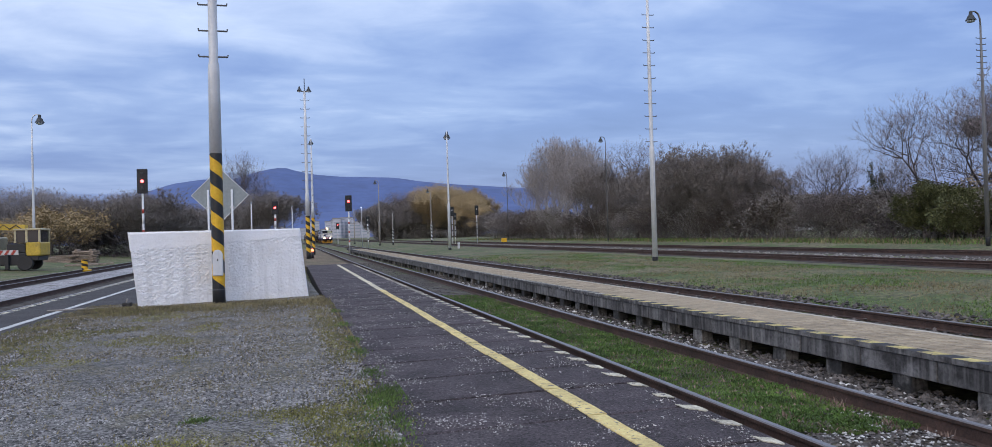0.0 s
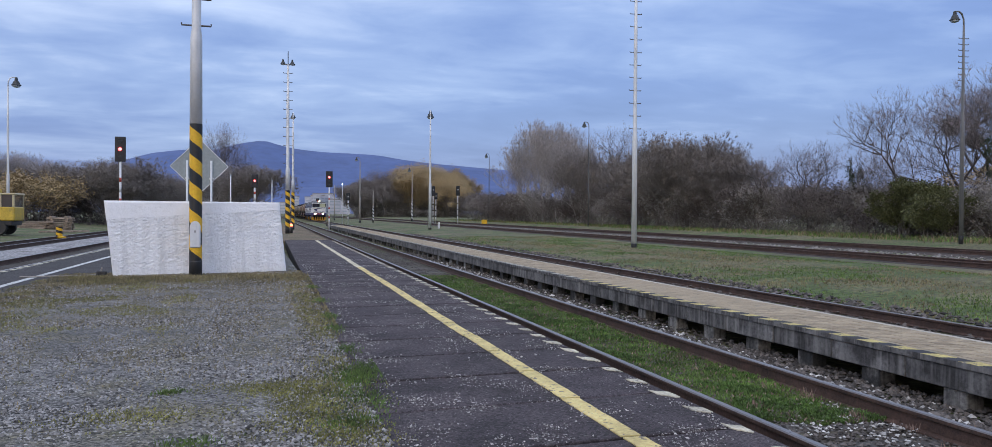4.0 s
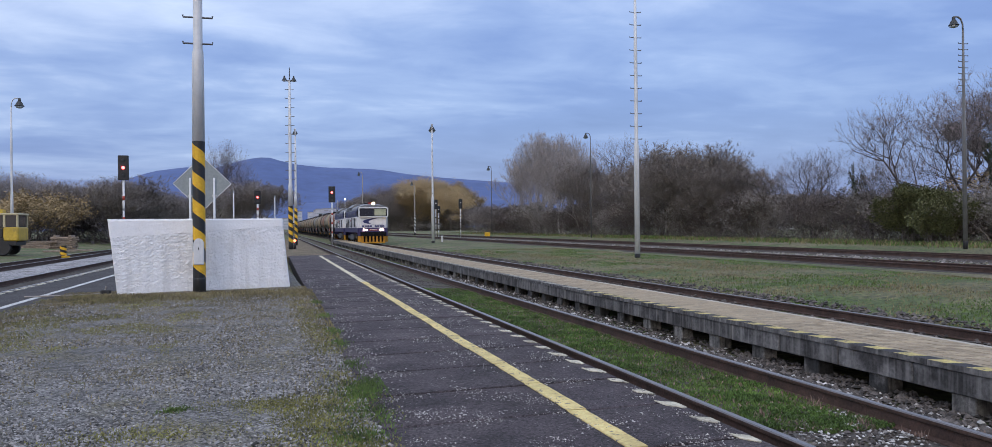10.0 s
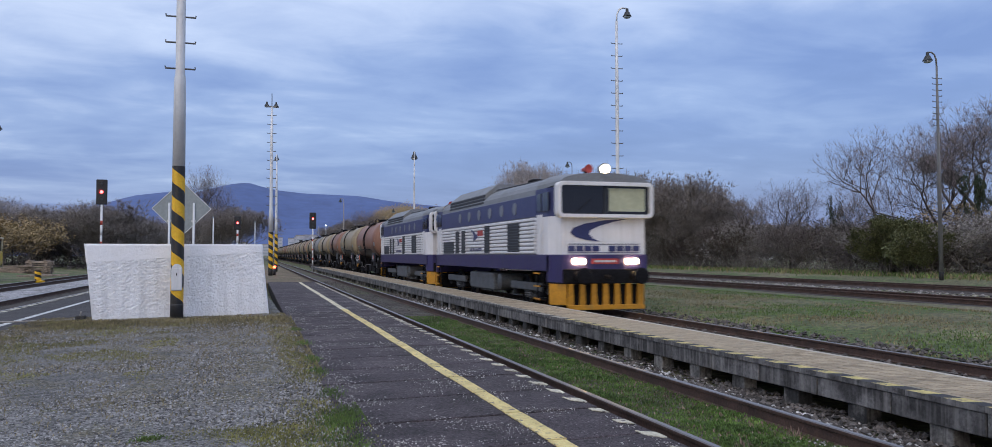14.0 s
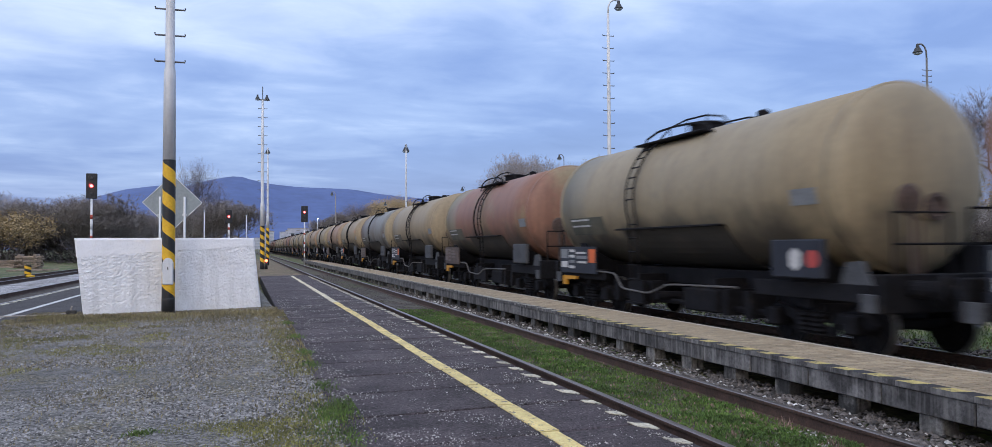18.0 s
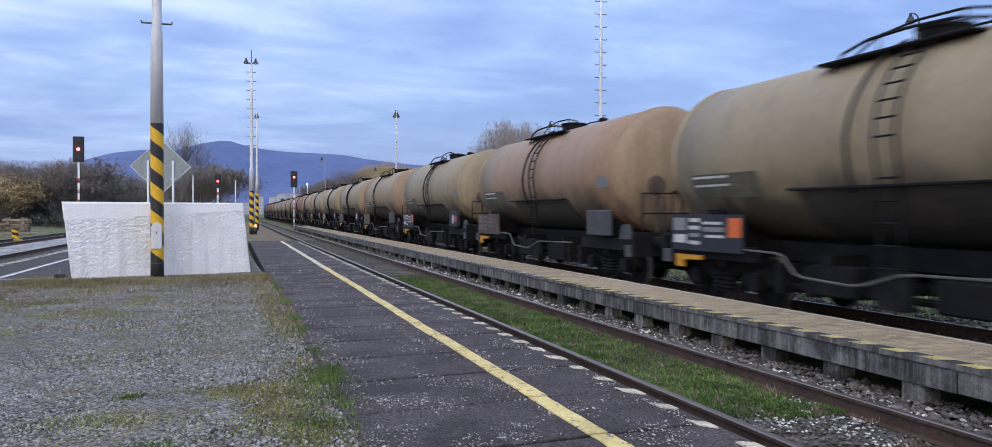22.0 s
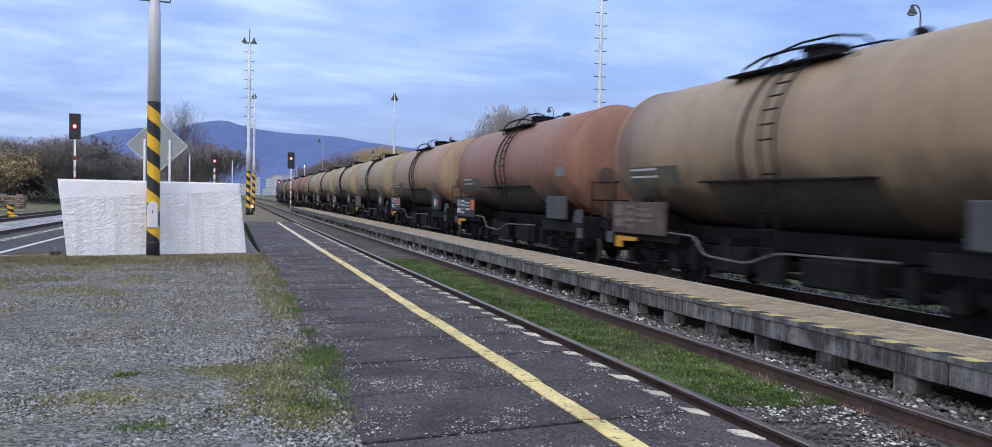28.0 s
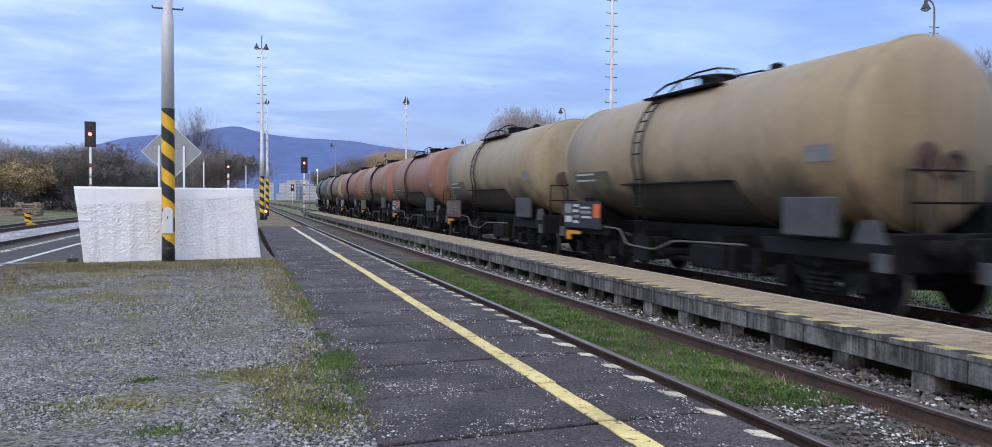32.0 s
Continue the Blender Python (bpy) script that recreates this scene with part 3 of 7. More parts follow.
def mk(*a, **k):
    def f():
        b = bm_new()
        box(b, *a, **k)
        return b
    return f


M["kerb_pale"] = mat("faded_white_edge_paint", (0.42, 0.40, 0.34), 0.8, vary=0.25, grain=30, stain=3, bump=0.3, spots=((0.17, 0.15, 0.12), 14, 0.58))


def mk_kerb():
    """A metre of edge beam cap with slanting stripes in two colours."""
    b = bm_new()
    s = 0.24
    for q in range(4):
        y0 = q * s
        sl = -0.07
        v = [b.verts.new((x, y + (sl if x > 6.6 else 0), z)) for x in (6.50, 6.68) for y in (y0, y0 + s) for z in (0.19, 0.25)]
        for c in ((0, 1, 3, 2), (4, 6, 7, 5), (0, 4, 5, 1), (2, 3, 7, 6), (0, 2, 6, 4), (1, 5, 7, 3)):
            b.faces.new([v[k] for k in c]).material_index = q % 2 if c == (1, 5, 7, 3) else 2
    bmesh.ops.recalc_face_normals(b, faces=b.faces[:])
    return b


def mk_paving(x0, x1):
    """A bay of small paving blocks laid in courses across the deck."""
    def f():
        b = bm_new()
        rows, cols = 12, round((x1 - x0) / 0.197)
        w, d = (x1 - x0) / cols, 1.171 / rows
        for r in range(rows):
            for c in range(cols):
                o = 0.0015 * math.sin(r * 5.1 + c * 2.7)
                box(b, x0 + c * w + 0.006, x0 + (c + 1) * w - 0.006, r * d + 0.006, (r + 1) * d - 0.006, 0.20, 0.246 + o)
        return b
    return f


def mk_block():
    b = bm_new()
    box(b, -0.094, 0.094, -0.045, 0.045, -0.045, 0.0, 0.004)
    return b


for i in range(84):
    y0 = 7.04 - 1.171 * 6 + 1.171 * i
    piece_at("pier", mk(6.58, 6.80, -0.15, 0.15, -0.40, -0.03, bevel=0.012), M["concrete"], pose(0, y0 + 0.58, 0), island)
    piece_at("edge_beam", mk(6.52, 6.70, 0.006, 1.165, -0.04, 0.188, bevel=0.01), M["beam"], pose(0, y0, 0.003 * math.sin(i * 2.1)), island)
    if i < 80:
        k = 0.004 * noise.noise((i * 2.7, 1, 0))
        piece_at("paving_inner", mk(6.715, 6.80, 0.004, 1.167, 0.13, 0.246, bevel=0.006), M["slab"], pose(0, y0, k), island)
        piece_at("paving_outer", mk(7.80, 7.90, 0.004, 1.167, 0.13, 0.244, bevel=0.006), M["slab_pale"], pose(0, y0, k), island)
        if 9 <= i < 14:
            for r in range(12):
                for c in range(5):
                    piece_at("block", mk_block, M["slab"], pose(6.81 + 0.197 * (c + 0.5), y0 + 0.0976 * (r + 0.5), 0.246 + k + 0.0015 * math.sin(r * 5.1 + c * 2.7)), island)
        else:
            piece_at("paving", mk_paving(6.81, 7.795), M["blocks"], pose(0, y0, k), island)
for i in range(102):
    piece_at("edge_stone" if i < 17 else "edge_stone_faded", mk_kerb, [M["kerb_dark"], M["kerb_yellow" if i < 17 else "kerb_pale"], M["beam"]], pose(0, 0.1 + i * 0.96, 0.002 + 0.002 * math.sin(i)), island)


# ---- grass ----
def blades(name, rng, count, where, height, material, label, width=0.006):
    v, f = [], []
    for _ in range(count):
        x, y, z = where(rng)
        y *= YK
        h = height * (0.5 + rng.random())
        a = rng.random() * 6.28
        dx, dy = math.cos(a) * width, math.sin(a) * width
        lx, ly = rng.gauss(0, 0.4) * h, rng.gauss(0, 0.4) * h
        b = len(v)
        v += [(x - dx, y - dy, z), (x + dx, y + dy, z), (x + dx * 0.6 + lx * 0.4, y + dy * 0.6 + ly * 0.4, z + h * 0.6), (x - dx * 0.6 + lx * 0.4, y - dy * 0.6 + ly * 0.4, z + h * 0.6), (x + lx, y + ly, z + h * 0.95)]
        f += [(b, b + 1, b + 2, b + 3), (b + 3, b + 2, b + 4)]
    return tagged(raw(name, v, f, material), label, "grass", "", "stuff")


def tuft_field(patches):
    def where(r):
        x, y, s, t = patches[r.randrange(len(patches))]
        return min(0.95, x + r.gauss(0, s)), y + r.gauss(0, t), PZ + 0.026
    return where


def meadow_spot(green):
    def where(r):
        while True:
            x, y = 11.7 + 9.8 * r.random(), 8 + 55 * r.random() ** 1.3
            k = noise.noise((x * 0.32, y * 0.16, 6.0)) + 0.5 * noise.noise((x * 0.9, y * 0.5, 2.0))
            if (k > 0.02) == green or r.random() < 0.12:
                return x, y, ground_height(x, y * YK) - 0.01
    return where


M["chip"] = mat("pale_stone_chip", (0.36, 0.34, 0.33), 0.9, vary=0.2, grain=18, stain=4, bump=0.2, island=0.6)
M["moss_blade"] = mat("yellow_green_moss", (0.20, 0.195, 0.065), 0.85, vary=0.3, grain=3, stain=0.6, bump=0, island=0.5)
rng = random.Random(21)
# between the rails: dense from seven to about twenty-five metres
def between(r):
    while True:
        y = 6.4 + 20 * r.random() ** 1.6
        x = r.uniform(3.98, 5.34)
        if noise.noise((x * 1.1, y * 0.5, 4.4)) > -0.85 + max(0, (7.2 - y)) * 1.2 + max(0, y - 21) * 0.16:
            return x, y, -0.168


def clumps(r):
    while True:
        x, y, z = between(r)
        if noise.noise((x * 2.6, y * 1.5, 1.7)) + 0.6 * noise.noise((x * 6.5, y * 4.0, 3.1)) > 0.16:
            return x, y, z


M["weed_leaf"] = mat("dark_weed_leaves", (0.066, 0.122, 0.024), 0.7, vary=0.3, grain=3, stain=0.6, bump=0, island=0.55)
M["litter"] = mat("dead_leaf_litter", (0.22, 0.155, 0.125), 0.85, vary=0.3, grain=3, stain=0.6, bump=0, island=0.5)
blades("grass", rng, 42000, between, 0.024, M["grass_blade"], "short green grass between the rails", 0.007)
blades("grass", rng, 17000, clumps, 0.034, M["weed_leaf"], "dark green weed clumps between the rails", 0.012)
blades("dry_grass", rng, 2600, between, 0.030, M["litter"], "dead leaves and straw between the rails", 0.013)
stalk = [(5.05, 6.0), (5.25, 5.6), (5.2, 6.9), (5.65, 6.5), (5.62, 5.4), (4.4, 6.6), (5.0, 4.9)]
blades("dry_grass", rng, 240, lambda r: (lambda p: (p[0] + r.gauss(0, 0.035), (p[1] + r.gauss(0, 0.06)) / YK, -0.17 + 0.06 * r.random()))(r.choice(stalk)), 0.055, M["litter"], "withered reddish weed stalks beside the rail", 0.005)
blades("grass", rng, 2200, lambda r: (r.gauss(3.5, 0.06), r.uniform(6, 30), -0.19), 0.05, M["weed_leaf"], "thin grass along the platform edge")
rim = [(0.78, y / YK, 0.06, 0.2) for y in (6.2, 8.6, 10.2, 11.4, 13.5, 16.0)]
patches = [(x, y / YK, sx, sy) for x, y, sx, sy in ((0.69, 7.03, 0.10, 0.2), (0.85, 7.45, 0.10, 0.22), (0.74, 7.2, 0.09, 0.2), (0.55, 5.6, 0.12, 0.15), (-0.76, 6.83, 0.06, 0.05), (-0.5, 5.3, 0.11, 0.07), (0.6, 6.4, 0.1, 0.2))]
moss = [(x, y / YK, sx, sy) for x, y, sx, sy in ((0.17, 6.7, 0.22, 0.22), (-0.2, 6.85, 0.25, 0.15), (0.3, 5.75, 0.2, 0.25), (0.28, 6.1, 0.2, 0.2), (0.5, 5.3, 0.15, 0.2), (-0.9, 6.1, 0.3, 0.15), (0.0, 6.4, 0.35, 0.3), (0.45, 6.9, 0.2, 0.3))]
blades("grass", rng, 8000, tuft_field(moss), 0.014, M["moss_blade"], "low yellow-green moss on the gravel", 0.006)
blades("grass", rng, 4800, tuft_field(patches + patches[:4] + rim), 0.022, M["grass_blade"], "low green grass tufts on the gravel", 0.005)
blades("dry_grass", rng, 30000, lambda r: (r.uniform(-4.6, 0.74), 6.5 + 15.5 * r.random() ** 0.6, PZ + 0.022), 0.026, M["dry_blade"], "thin dry grass on the gravel", 0.006)
blades("dry_grass", rng, 5200, lambda r: (r.uniform(-3.9, 0.75), 20.6 - abs(r.gauss(0, 1.1)), PZ + 0.022), 0.06, M["dry_blade"], "dry grass at the foot of the white wall", 0.007)
blades("dry_grass", rng, 5000, lambda r: (min(0.82, r.choice((-4.2, -4.0, 0.62)) + r.gauss(0, 0.22)), r.uniform(11, 21), PZ), 0.05, M["dry_blade"], "dry grass along the edges of the gravel", 0.007)
blades("grass", rng, 34000, meadow_spot(True), 0.05, M["grass_blade"], "mown green grass beyond the main track", 0.012)
blades("dry_grass", rng, 34000, meadow_spot(False), 0.05, M["dry_blade"], "mown dry grass beyond the main track", 0.012)
def island_green(r):
    while True:
        x, y = (r.uniform(-4.7, -1.2), r.uniform(10.5, 21)) if r.random() < 0.86 else (r.gauss(0.6, 0.14), r.uniform(7.5, 20))
        if x < 0.82 and noise.noise((x * 1.3, y * 0.7, 12)) > 0.02:
            return x, y, PZ + 0.022


blades("grass", rng, 13000, island_green, 0.024, M["moss_blade"], "thin green grass spreading over the gravel", 0.007)
v, f = [], []
for _ in range(95000):
    d = 4.2 + 13.5 * rng.random() ** 1.5
    x = rng.uniform(-4.6, 0.74)
    stone(rng, x, d, PZ + 0.020 + 0.006 * rng.random(), 0.007 + 0.015 * rng.random() ** 2, v, f)
tagged(raw("gravel_stones", v, f, M["pebble"]), "loose small grey gravel stones", "gravel", "", "stuff")
v, f = [], []
while len(f) < 8 * 10000:
    x, y = rng.uniform(0.8, 3.15), 3.6 + 22 * rng.random() ** 1.7
    if noise.noise((x * 1.7, y * 1.7, 8)) + 0.5 * noise.noise((x * 6, y * 6, 1)) + 0.35 * max(0, 1.4 - x) > 0.40 * rng.random() - 0.01:
        stone(rng, x, y, PZ + 0.008, 0.0035 + 0.009 * rng.random() ** 2, v, f)
tagged(raw("asphalt_chips", v, f, M["chip"]), "loose pale stone chips on the asphalt", "gravel", "", "stuff")

# ---- white wall at the end of the gravel island ----
wall_thing = thing("white_wall", "whitewashed rough plaster wall with a leaning outline", "wall")


def lean_slab(z0, z1, y0, y1, xl, xr, notch=0.0):
    """A slab between two heights, whose ends lean: xl and xr give x at the foot, both lean by the same slope."""
    b = bm_new()
    s = -0.105
    k = 26
    top, bot = [], []
    v = []
    for i in range(k + 1):
        u = i / k
        row = []
        for z in (z0, z1):
            for y in (y0, y1):
                x = xl + (xr - xl) * u + s * (z - 0.25)
                dz = 0.02 * noise.noise((u * 9, z, 3)) if z == z0 else 0
                row.append(b.verts.new((x, (y + 0.9 * (u - 1)) * YK, z + dz)))
        v.append(row)
    for p, q in zip(v, v[1:]):
        for a, c in ((0, 1), (1, 3), (3, 2), (2, 0)):
            b.faces.new((p[a], p[c], q[c], q[a]))
    b.faces.new((v[0][0], v[0][2], v[0][3], v[0][1]))
    b.faces.new((v[-1][0], v[-1][1], v[-1][3], v[-1][2]))
    bmesh.ops.recalc_face_normals(b, faces=b.faces[:])
    return b


def wall_line(u):
    """Height at which the smooth top band begins: it narrows along the wall."""
    return 1.50 + 0.24 * u + 0.012 * noise.noise((u * 14, 3, 3))


def plaster(xl, xr, y0, lump, low, high, cell, rims):
    """A lumpy coat of plaster: a grid whose rim runs back into the wall."""
    k = int((xr - xl) / cell)
    rows = int((high(0) - low(0)) / cell)
    b = bm_new()
    g = []
    for j in range(rows + 1):
        for i in range(k + 1):
            u = i / k
            z = low(u) + (high(u) - low(u)) * j / rows
            x = xl + (xr - xl) * u - 0.105 * (z - 0.25)
            n = 0.45 * noise.noise((x * 7, z * 16, 1)) + 0.9 * max(-0.25, noise.noise((x * 17 + z * 2, z * 44, 4))) + 0.9 * noise.noise((x * 34, z * 70, 6))
            y = (y0 + 0.9 * (u - 1)) * YK - 0.02 - lump * n
            if i in (0, k) or j in [0, rows][rims[0]:rims[1]]:
                y += 0.05
            g.append(b.verts.new((x, y, z)))
    for j in range(rows):
        for i in range(k):
            a = j * (k + 1) + i
            b.faces.new((g[a], g[a + 1], g[a + k + 2], g[a + k + 1]))
    return b


part("body", lean_slab(0.16, 1.905, 21.92, 22.2, -3.42, 0.36), M["wall"], wall_thing)
part("plaster", plaster(-3.42, 0.36, 21.9, 0.019, lambda u: 0.17 + 0.02 * noise.noise((u * 20, 1, 1)), wall_line, 0.017, (0, 1)), M["wall"], wall_thing, "rough lumpy whitewashed plaster", smooth=True)
part("coping", plaster(-3.43, 0.37, 21.895, 0.006, lambda u: wall_line(u) - 0.01, lambda u: 1.915 + 0.014 * noise.noise((u * 40, 2, 2)), 0.03, (1, 2)), M["wall_smooth"], wall_thing, "smoother white band along the top", smooth=True)
part("top_edge", lean_slab(1.903, 1.918, 21.90, 22.22, -3.43, 0.37), M["wall_smooth"], wall_thing, "whitewashed top edge")
bm = bm_new()
box(bm, 0.10, 0.36, 20.75, 43.0, 0.0, 0.42, 0.02)
tagged(part("low_wall", bm, M["concrete"]), "low grey concrete parapet behind the white wall", "wall")


# ---- masts and lamps ----
M["steel_dark"] = mat("dull_step_iron", (0.10, 0.10, 0.105), 0.6, vary=0.2, grain=20, stain=2, bump=0.1)
def striped(bm, r, z0, z1, bands=8, turns=0.9, sides=20):
    """A tube wrapped in slanting stripes of two colours."""
    h = (z1 - z0) / bands
    for k in range(sides):
        a0, a1 = 2 * math.pi * k / sides, 2 * math.pi * (k + 1) / sides
        for n in range(bands + 3):
            lo0, lo1 = z0 + h * (n - 2 * k / sides), z0 + h * (n - 2 * (k + 1) / sides)
            c = [min(z1, max(z0, z)) for z in (lo0, lo1, lo1 + h, lo0 + h)]
            if max(c) - min(c) < 1e-5 or (c[3] - c[0] < 1e-5 and c[2] - c[1] < 1e-5):
                continue
            pts = [(r * math.cos(a), r * math.sin(a), z) for a, z in ((a0, c[0]), (a1, c[1]), (a1, c[2]), (a0, c[3]))]
            keep = [q for i, q in enumerate(pts) if q != pts[i - 1]]
            if len(keep) > 2:
                bm.faces.new([bm.verts.new(q) for q in keep]).material_index = n % 2


def rung(bm, z, half, r=0.021):
    tube(bm, [(-half, 0, z + 0.05), (-half, 0, z), (half, 0, z), (half, 0, z + 0.05)], r, 5)


def lamp_head(thing_, x, z, side=1, k=1.0):
    """A bell lamp hanging from the end of an arm."""
    b = bm_new()
    lathe(b, [(0.02, 0.42), (0.07, 0.40), (0.085, 0.24), (0.13, 0.20), (0.19, 0.06), (0.24, 0.0), (0.23, -0.02), (0.0, -0.02)], at=(0, 0, 0), sides=14)
    for v in b.verts:
        v.co *= k
    h = part("lamp_head", b, M["lamp_dark"], thing_, "dark bell-shaped lamp housing", pose(x, 0, z))
    b = bm_new()
    lathe(b, [(0.20, -0.02), (0.17, -0.09), (0.05, -0.13)], sides=14)
    for v in b.verts:
        v.co *= k
    part("lamp_glass", b, M["lamp_glass"], h, smooth=True)


def mast(at, height, stripes, label, rungs=True, top="arm", rz=0.0, tilt=0.0, r0=0.19, r1=0.095, knee=None, side=1, head=1.0, gap=0.66, rung_from=None, material="galvanised", bands=("stripe_yellow", "black_paint")):
    t = thing("lamp_mast", label, "lamp mast", "lamp masts along the tracks", at, rz)
    t.matrix_basis = t.matrix_basis @ pose(0, 0, 0, 0, tilt, 0)
    knee = knee or height * 0.4
    b = bm_new()
    lo = stripes[1] if stripes else 0.0
    lathe(b, [(r0, lo), (r0 * 0.93, knee - 0.25), (r0 * 0.9, knee - 0.12), (r1 * 1.05, knee), (r1, height * 0.75), (r1 * 0.7, height)], sides=18)
    part("pole", b, M[material], t, smooth=True)
    if stripes:
        b = bm_new()
        striped(b, r0 * 1.015, stripes[0], stripes[1], stripes[2])
        part("striped_band", b, [M[q] for q in bands], t, "black and yellow hazard stripes" if bands[0] == "stripe_yellow" else "black and white bands")
        b = bm_new()
        lathe(b, [(r0 * 1.04, -0.1), (r0 * 1.03, stripes[0] - 0.03), (r0 * 1.015, stripes[0])], sides=18)
        part("base", b, M["black_paint"], t, "black painted base", smooth=True)
    else:
        b = bm_new()
        lathe(b, [(r0 * 1.05, -0.3), (r0 * 1.05, 0.22), (r0 * 0.99, 0.24)], sides=16)
        part("base", b, M["black_paint"], t, "dark tarred foot", smooth=True)
    if rungs:
        z = rung_from or knee + 0.25
        first = None
        while z < height - 0.6:
            if first is None:
                b = bm_new()
                rung(b, 0, 0.32)
                first = part("step_iron", b, M["steel_dark"], t, m=pose(0, 0, z))
            else:
                again(first, pose(0, 0, z), t)
            z += gap
    if top == "none":
        return t
    if top == "arm":
        b = bm_new()
        pts = [(0, 0, height - 0.1), (side * 0.02, 0, height + 0.35), (side * 0.14, 0, height + 0.62), (side * 0.34, 0, height + 0.74), (side * 0.62, 0, height + 0.72)]
        tube(b, pts, 0.045, 8)
        part("arm", b, M[material], t, smooth=True)
        lamp_head(t, side * 0.62, height + 0.72 - 0.40 * head, side, head)
    else:
        b = bm_new()
        box(b, -0.5, 0.5, -0.06, 0.06, height - 0.05, height + 0.03, 0.01)
        part("bracket", b, M["steel_grey"], t)
        for x in (-0.36, 0.30):
            lamp_head(t, x, height + 0.03, 1, head * 0.8)
        b = bm_new()
        lathe(b, [(0.03, height), (0.03, height + 0.9), (0.01, height + 1.0)], sides=8)
        part("spike", b, M["lamp_dark"], t)
    return t


front_mast = mast((-1.665, 20.9, PZ), 14.5, (0.36, 3.48, 10), "tall galvanised lamp mast with hazard stripes on its lower part", knee=5.62, r0=0.138, r1=0.098, tilt=0.08, rung_from=5.72, gap=0.60)
b = bm_new()
box(b, -0.115, 0.115, -0.165, -0.08, 0.66, 1.18, 0.02)
lathe(b, [(0.104, -0.161), (0.104, -0.08)], "y", (0, 0, 1.16), 18)
panel = part("inspection_door", b, M["galvanised"], front_mast, "riveted grey door plate")
b = bm_new()
box(b, -0.010, 0.010, -0.172, -0.1655, 1.00, 1.06)
part("keyhole", b, M["black_paint"], panel)
mast((18.2, 41.0, -0.05), 14.0, None, "tall galvanised lamp mast with climbing irons on the grass", knee=5.95, r0=0.14, r1=0.095, side=1, rz=0)
mast((1.15, 65.0, 0.1), 12.4, (0.42, 3.2, 10), "galvanised lamp mast with hazard stripes and twin lamps", top="twin", knee=4.9, r0=0.16, r1=0.11)
mast((1.88, 80.0, 0.1), 9.9, (0.42, 3.4, 10), "galvanised lamp mast with hazard stripes", top="arm", knee=4.5, side=1, rz=90, r0=0.14)
mast((16.25, 90.0, -0.05), 12.0, None, "galvanised lamp mast with climbing irons beyond the tracks", knee=5.0, rz=80, head=1.7, r0=0.16)
mast((36.45, 38.0, 0.4), 11.75, None, "grey lamp post with a curved arm before the hedge", knee=6.5, side=-1, r0=0.115, r1=0.075, gap=0.33, rung_from=8.4, material="steel_grey", head=1.15)
mast((37.9, 99.4, 0.3), 12.1, None, "thin dark lamp post with a curved arm before the hedge", rungs=False, side=-1, material="steel_dark", head=1.3, r0=0.085, r1=0.06)
mast((42.7, 169.0, 0.2), 13.0, None, "thin dark lamp post with a curved arm before the hedge", rungs=False, side=-1, material="steel_dark", head=1.7, r0=0.10, r1=0.075)
mast((-21.2, 81.0, 0.0), 12.1, None, "pale lamp post with a curved arm behind the crane lorry", rungs=False, side=1, material="galvanised", head=1.6, r0=0.12, r1=0.085)
mast((15.25, 155.0, 0.0), 10.9, None, "grey lamp post between the tracks", rungs=False, side=-1, material="pole_concrete", head=1.3)
mast((29.6, 186.0, 0.0), 10.9, (0.3, 4.0, 10), "concrete lamp post with black and white bands", rungs=False, side=-1, material="pole_concrete", head=1.7, bands=("signal_white", "black_paint"))
mast((18.3, 161.0, 0.0), 5.9, (0.3, 2.9, 9), "short concrete post with black and white bands", rungs=False, top="none", material="pole_concrete", bands=("signal_white", "black_paint"), r0=0.13)
mast((14.2, 204.0, 0.0), 8.2, None, "plain pale concrete post far along the tracks", rungs=False, top="none", material="pole_concrete", r0=0.16)


# ---- signals ----
def signal(at, height, head_h, label, lit=True, k=1.0, rz=0, slim=1.0):
    t = thing("signal", label, "railway signal", "railway signals", at, rz)
    b = bm_new()
    w = 0.24 * k
    box(b, -w, w, 0.0, 0.14, height - head_h, height, 0.03)
    h = part("signal_head", b, M["black_paint"], t, "black signal head")
    lamps = 4 if head_h > 1.2 else 3
    for i in range(lamps):
        z = height - head_h * (i + 0.6) / (lamps + 0.2)
        b = bm_new()
        on = lit and i == 1
        lathe(b, [(0.075 * k, -0.02), (0.07 * k, -0.035), (0.01, -0.045)], "y", (0, 0, z), 14)
        pale = not lit and i == 1
        part("lens", b, M["red_light"] if on else M["signal_white"] if pale else M["lamp_dark"], h, "lit red lens" if on else "")
        b = bm_new()
        tube(b, [(0.13 * k * math.cos(a), -0.12, z + 0.13 * k * math.sin(a)) for a in (math.pi * j / 8 for j in range(9))], 0.012, 4)
        part("hood", b, M["black_paint"], h)
    b = bm_new()
    lathe(b, [(0.075 * slim, -0.2), (0.07 * slim, height - head_h)], at=(0, 0.07, 0), sides=10)
    part("mast", b, M["galvanised"], t, smooth=True)
    z, i = 0.6, 0
    while z < height - head_h - 0.5:
        b = bm_new()
        lathe(b, [(0.078 * slim, z), (0.078 * slim, z + (0.2 if i % 2 else 0.42))], at=(0, 0.07, 0), sides=10)
        part("band", b, (M["signal_red"] if lit else M["black_paint"]) if i % 2 else M["signal_white"], t, smooth=True)
        z += 0.5
        i += 1
    return t


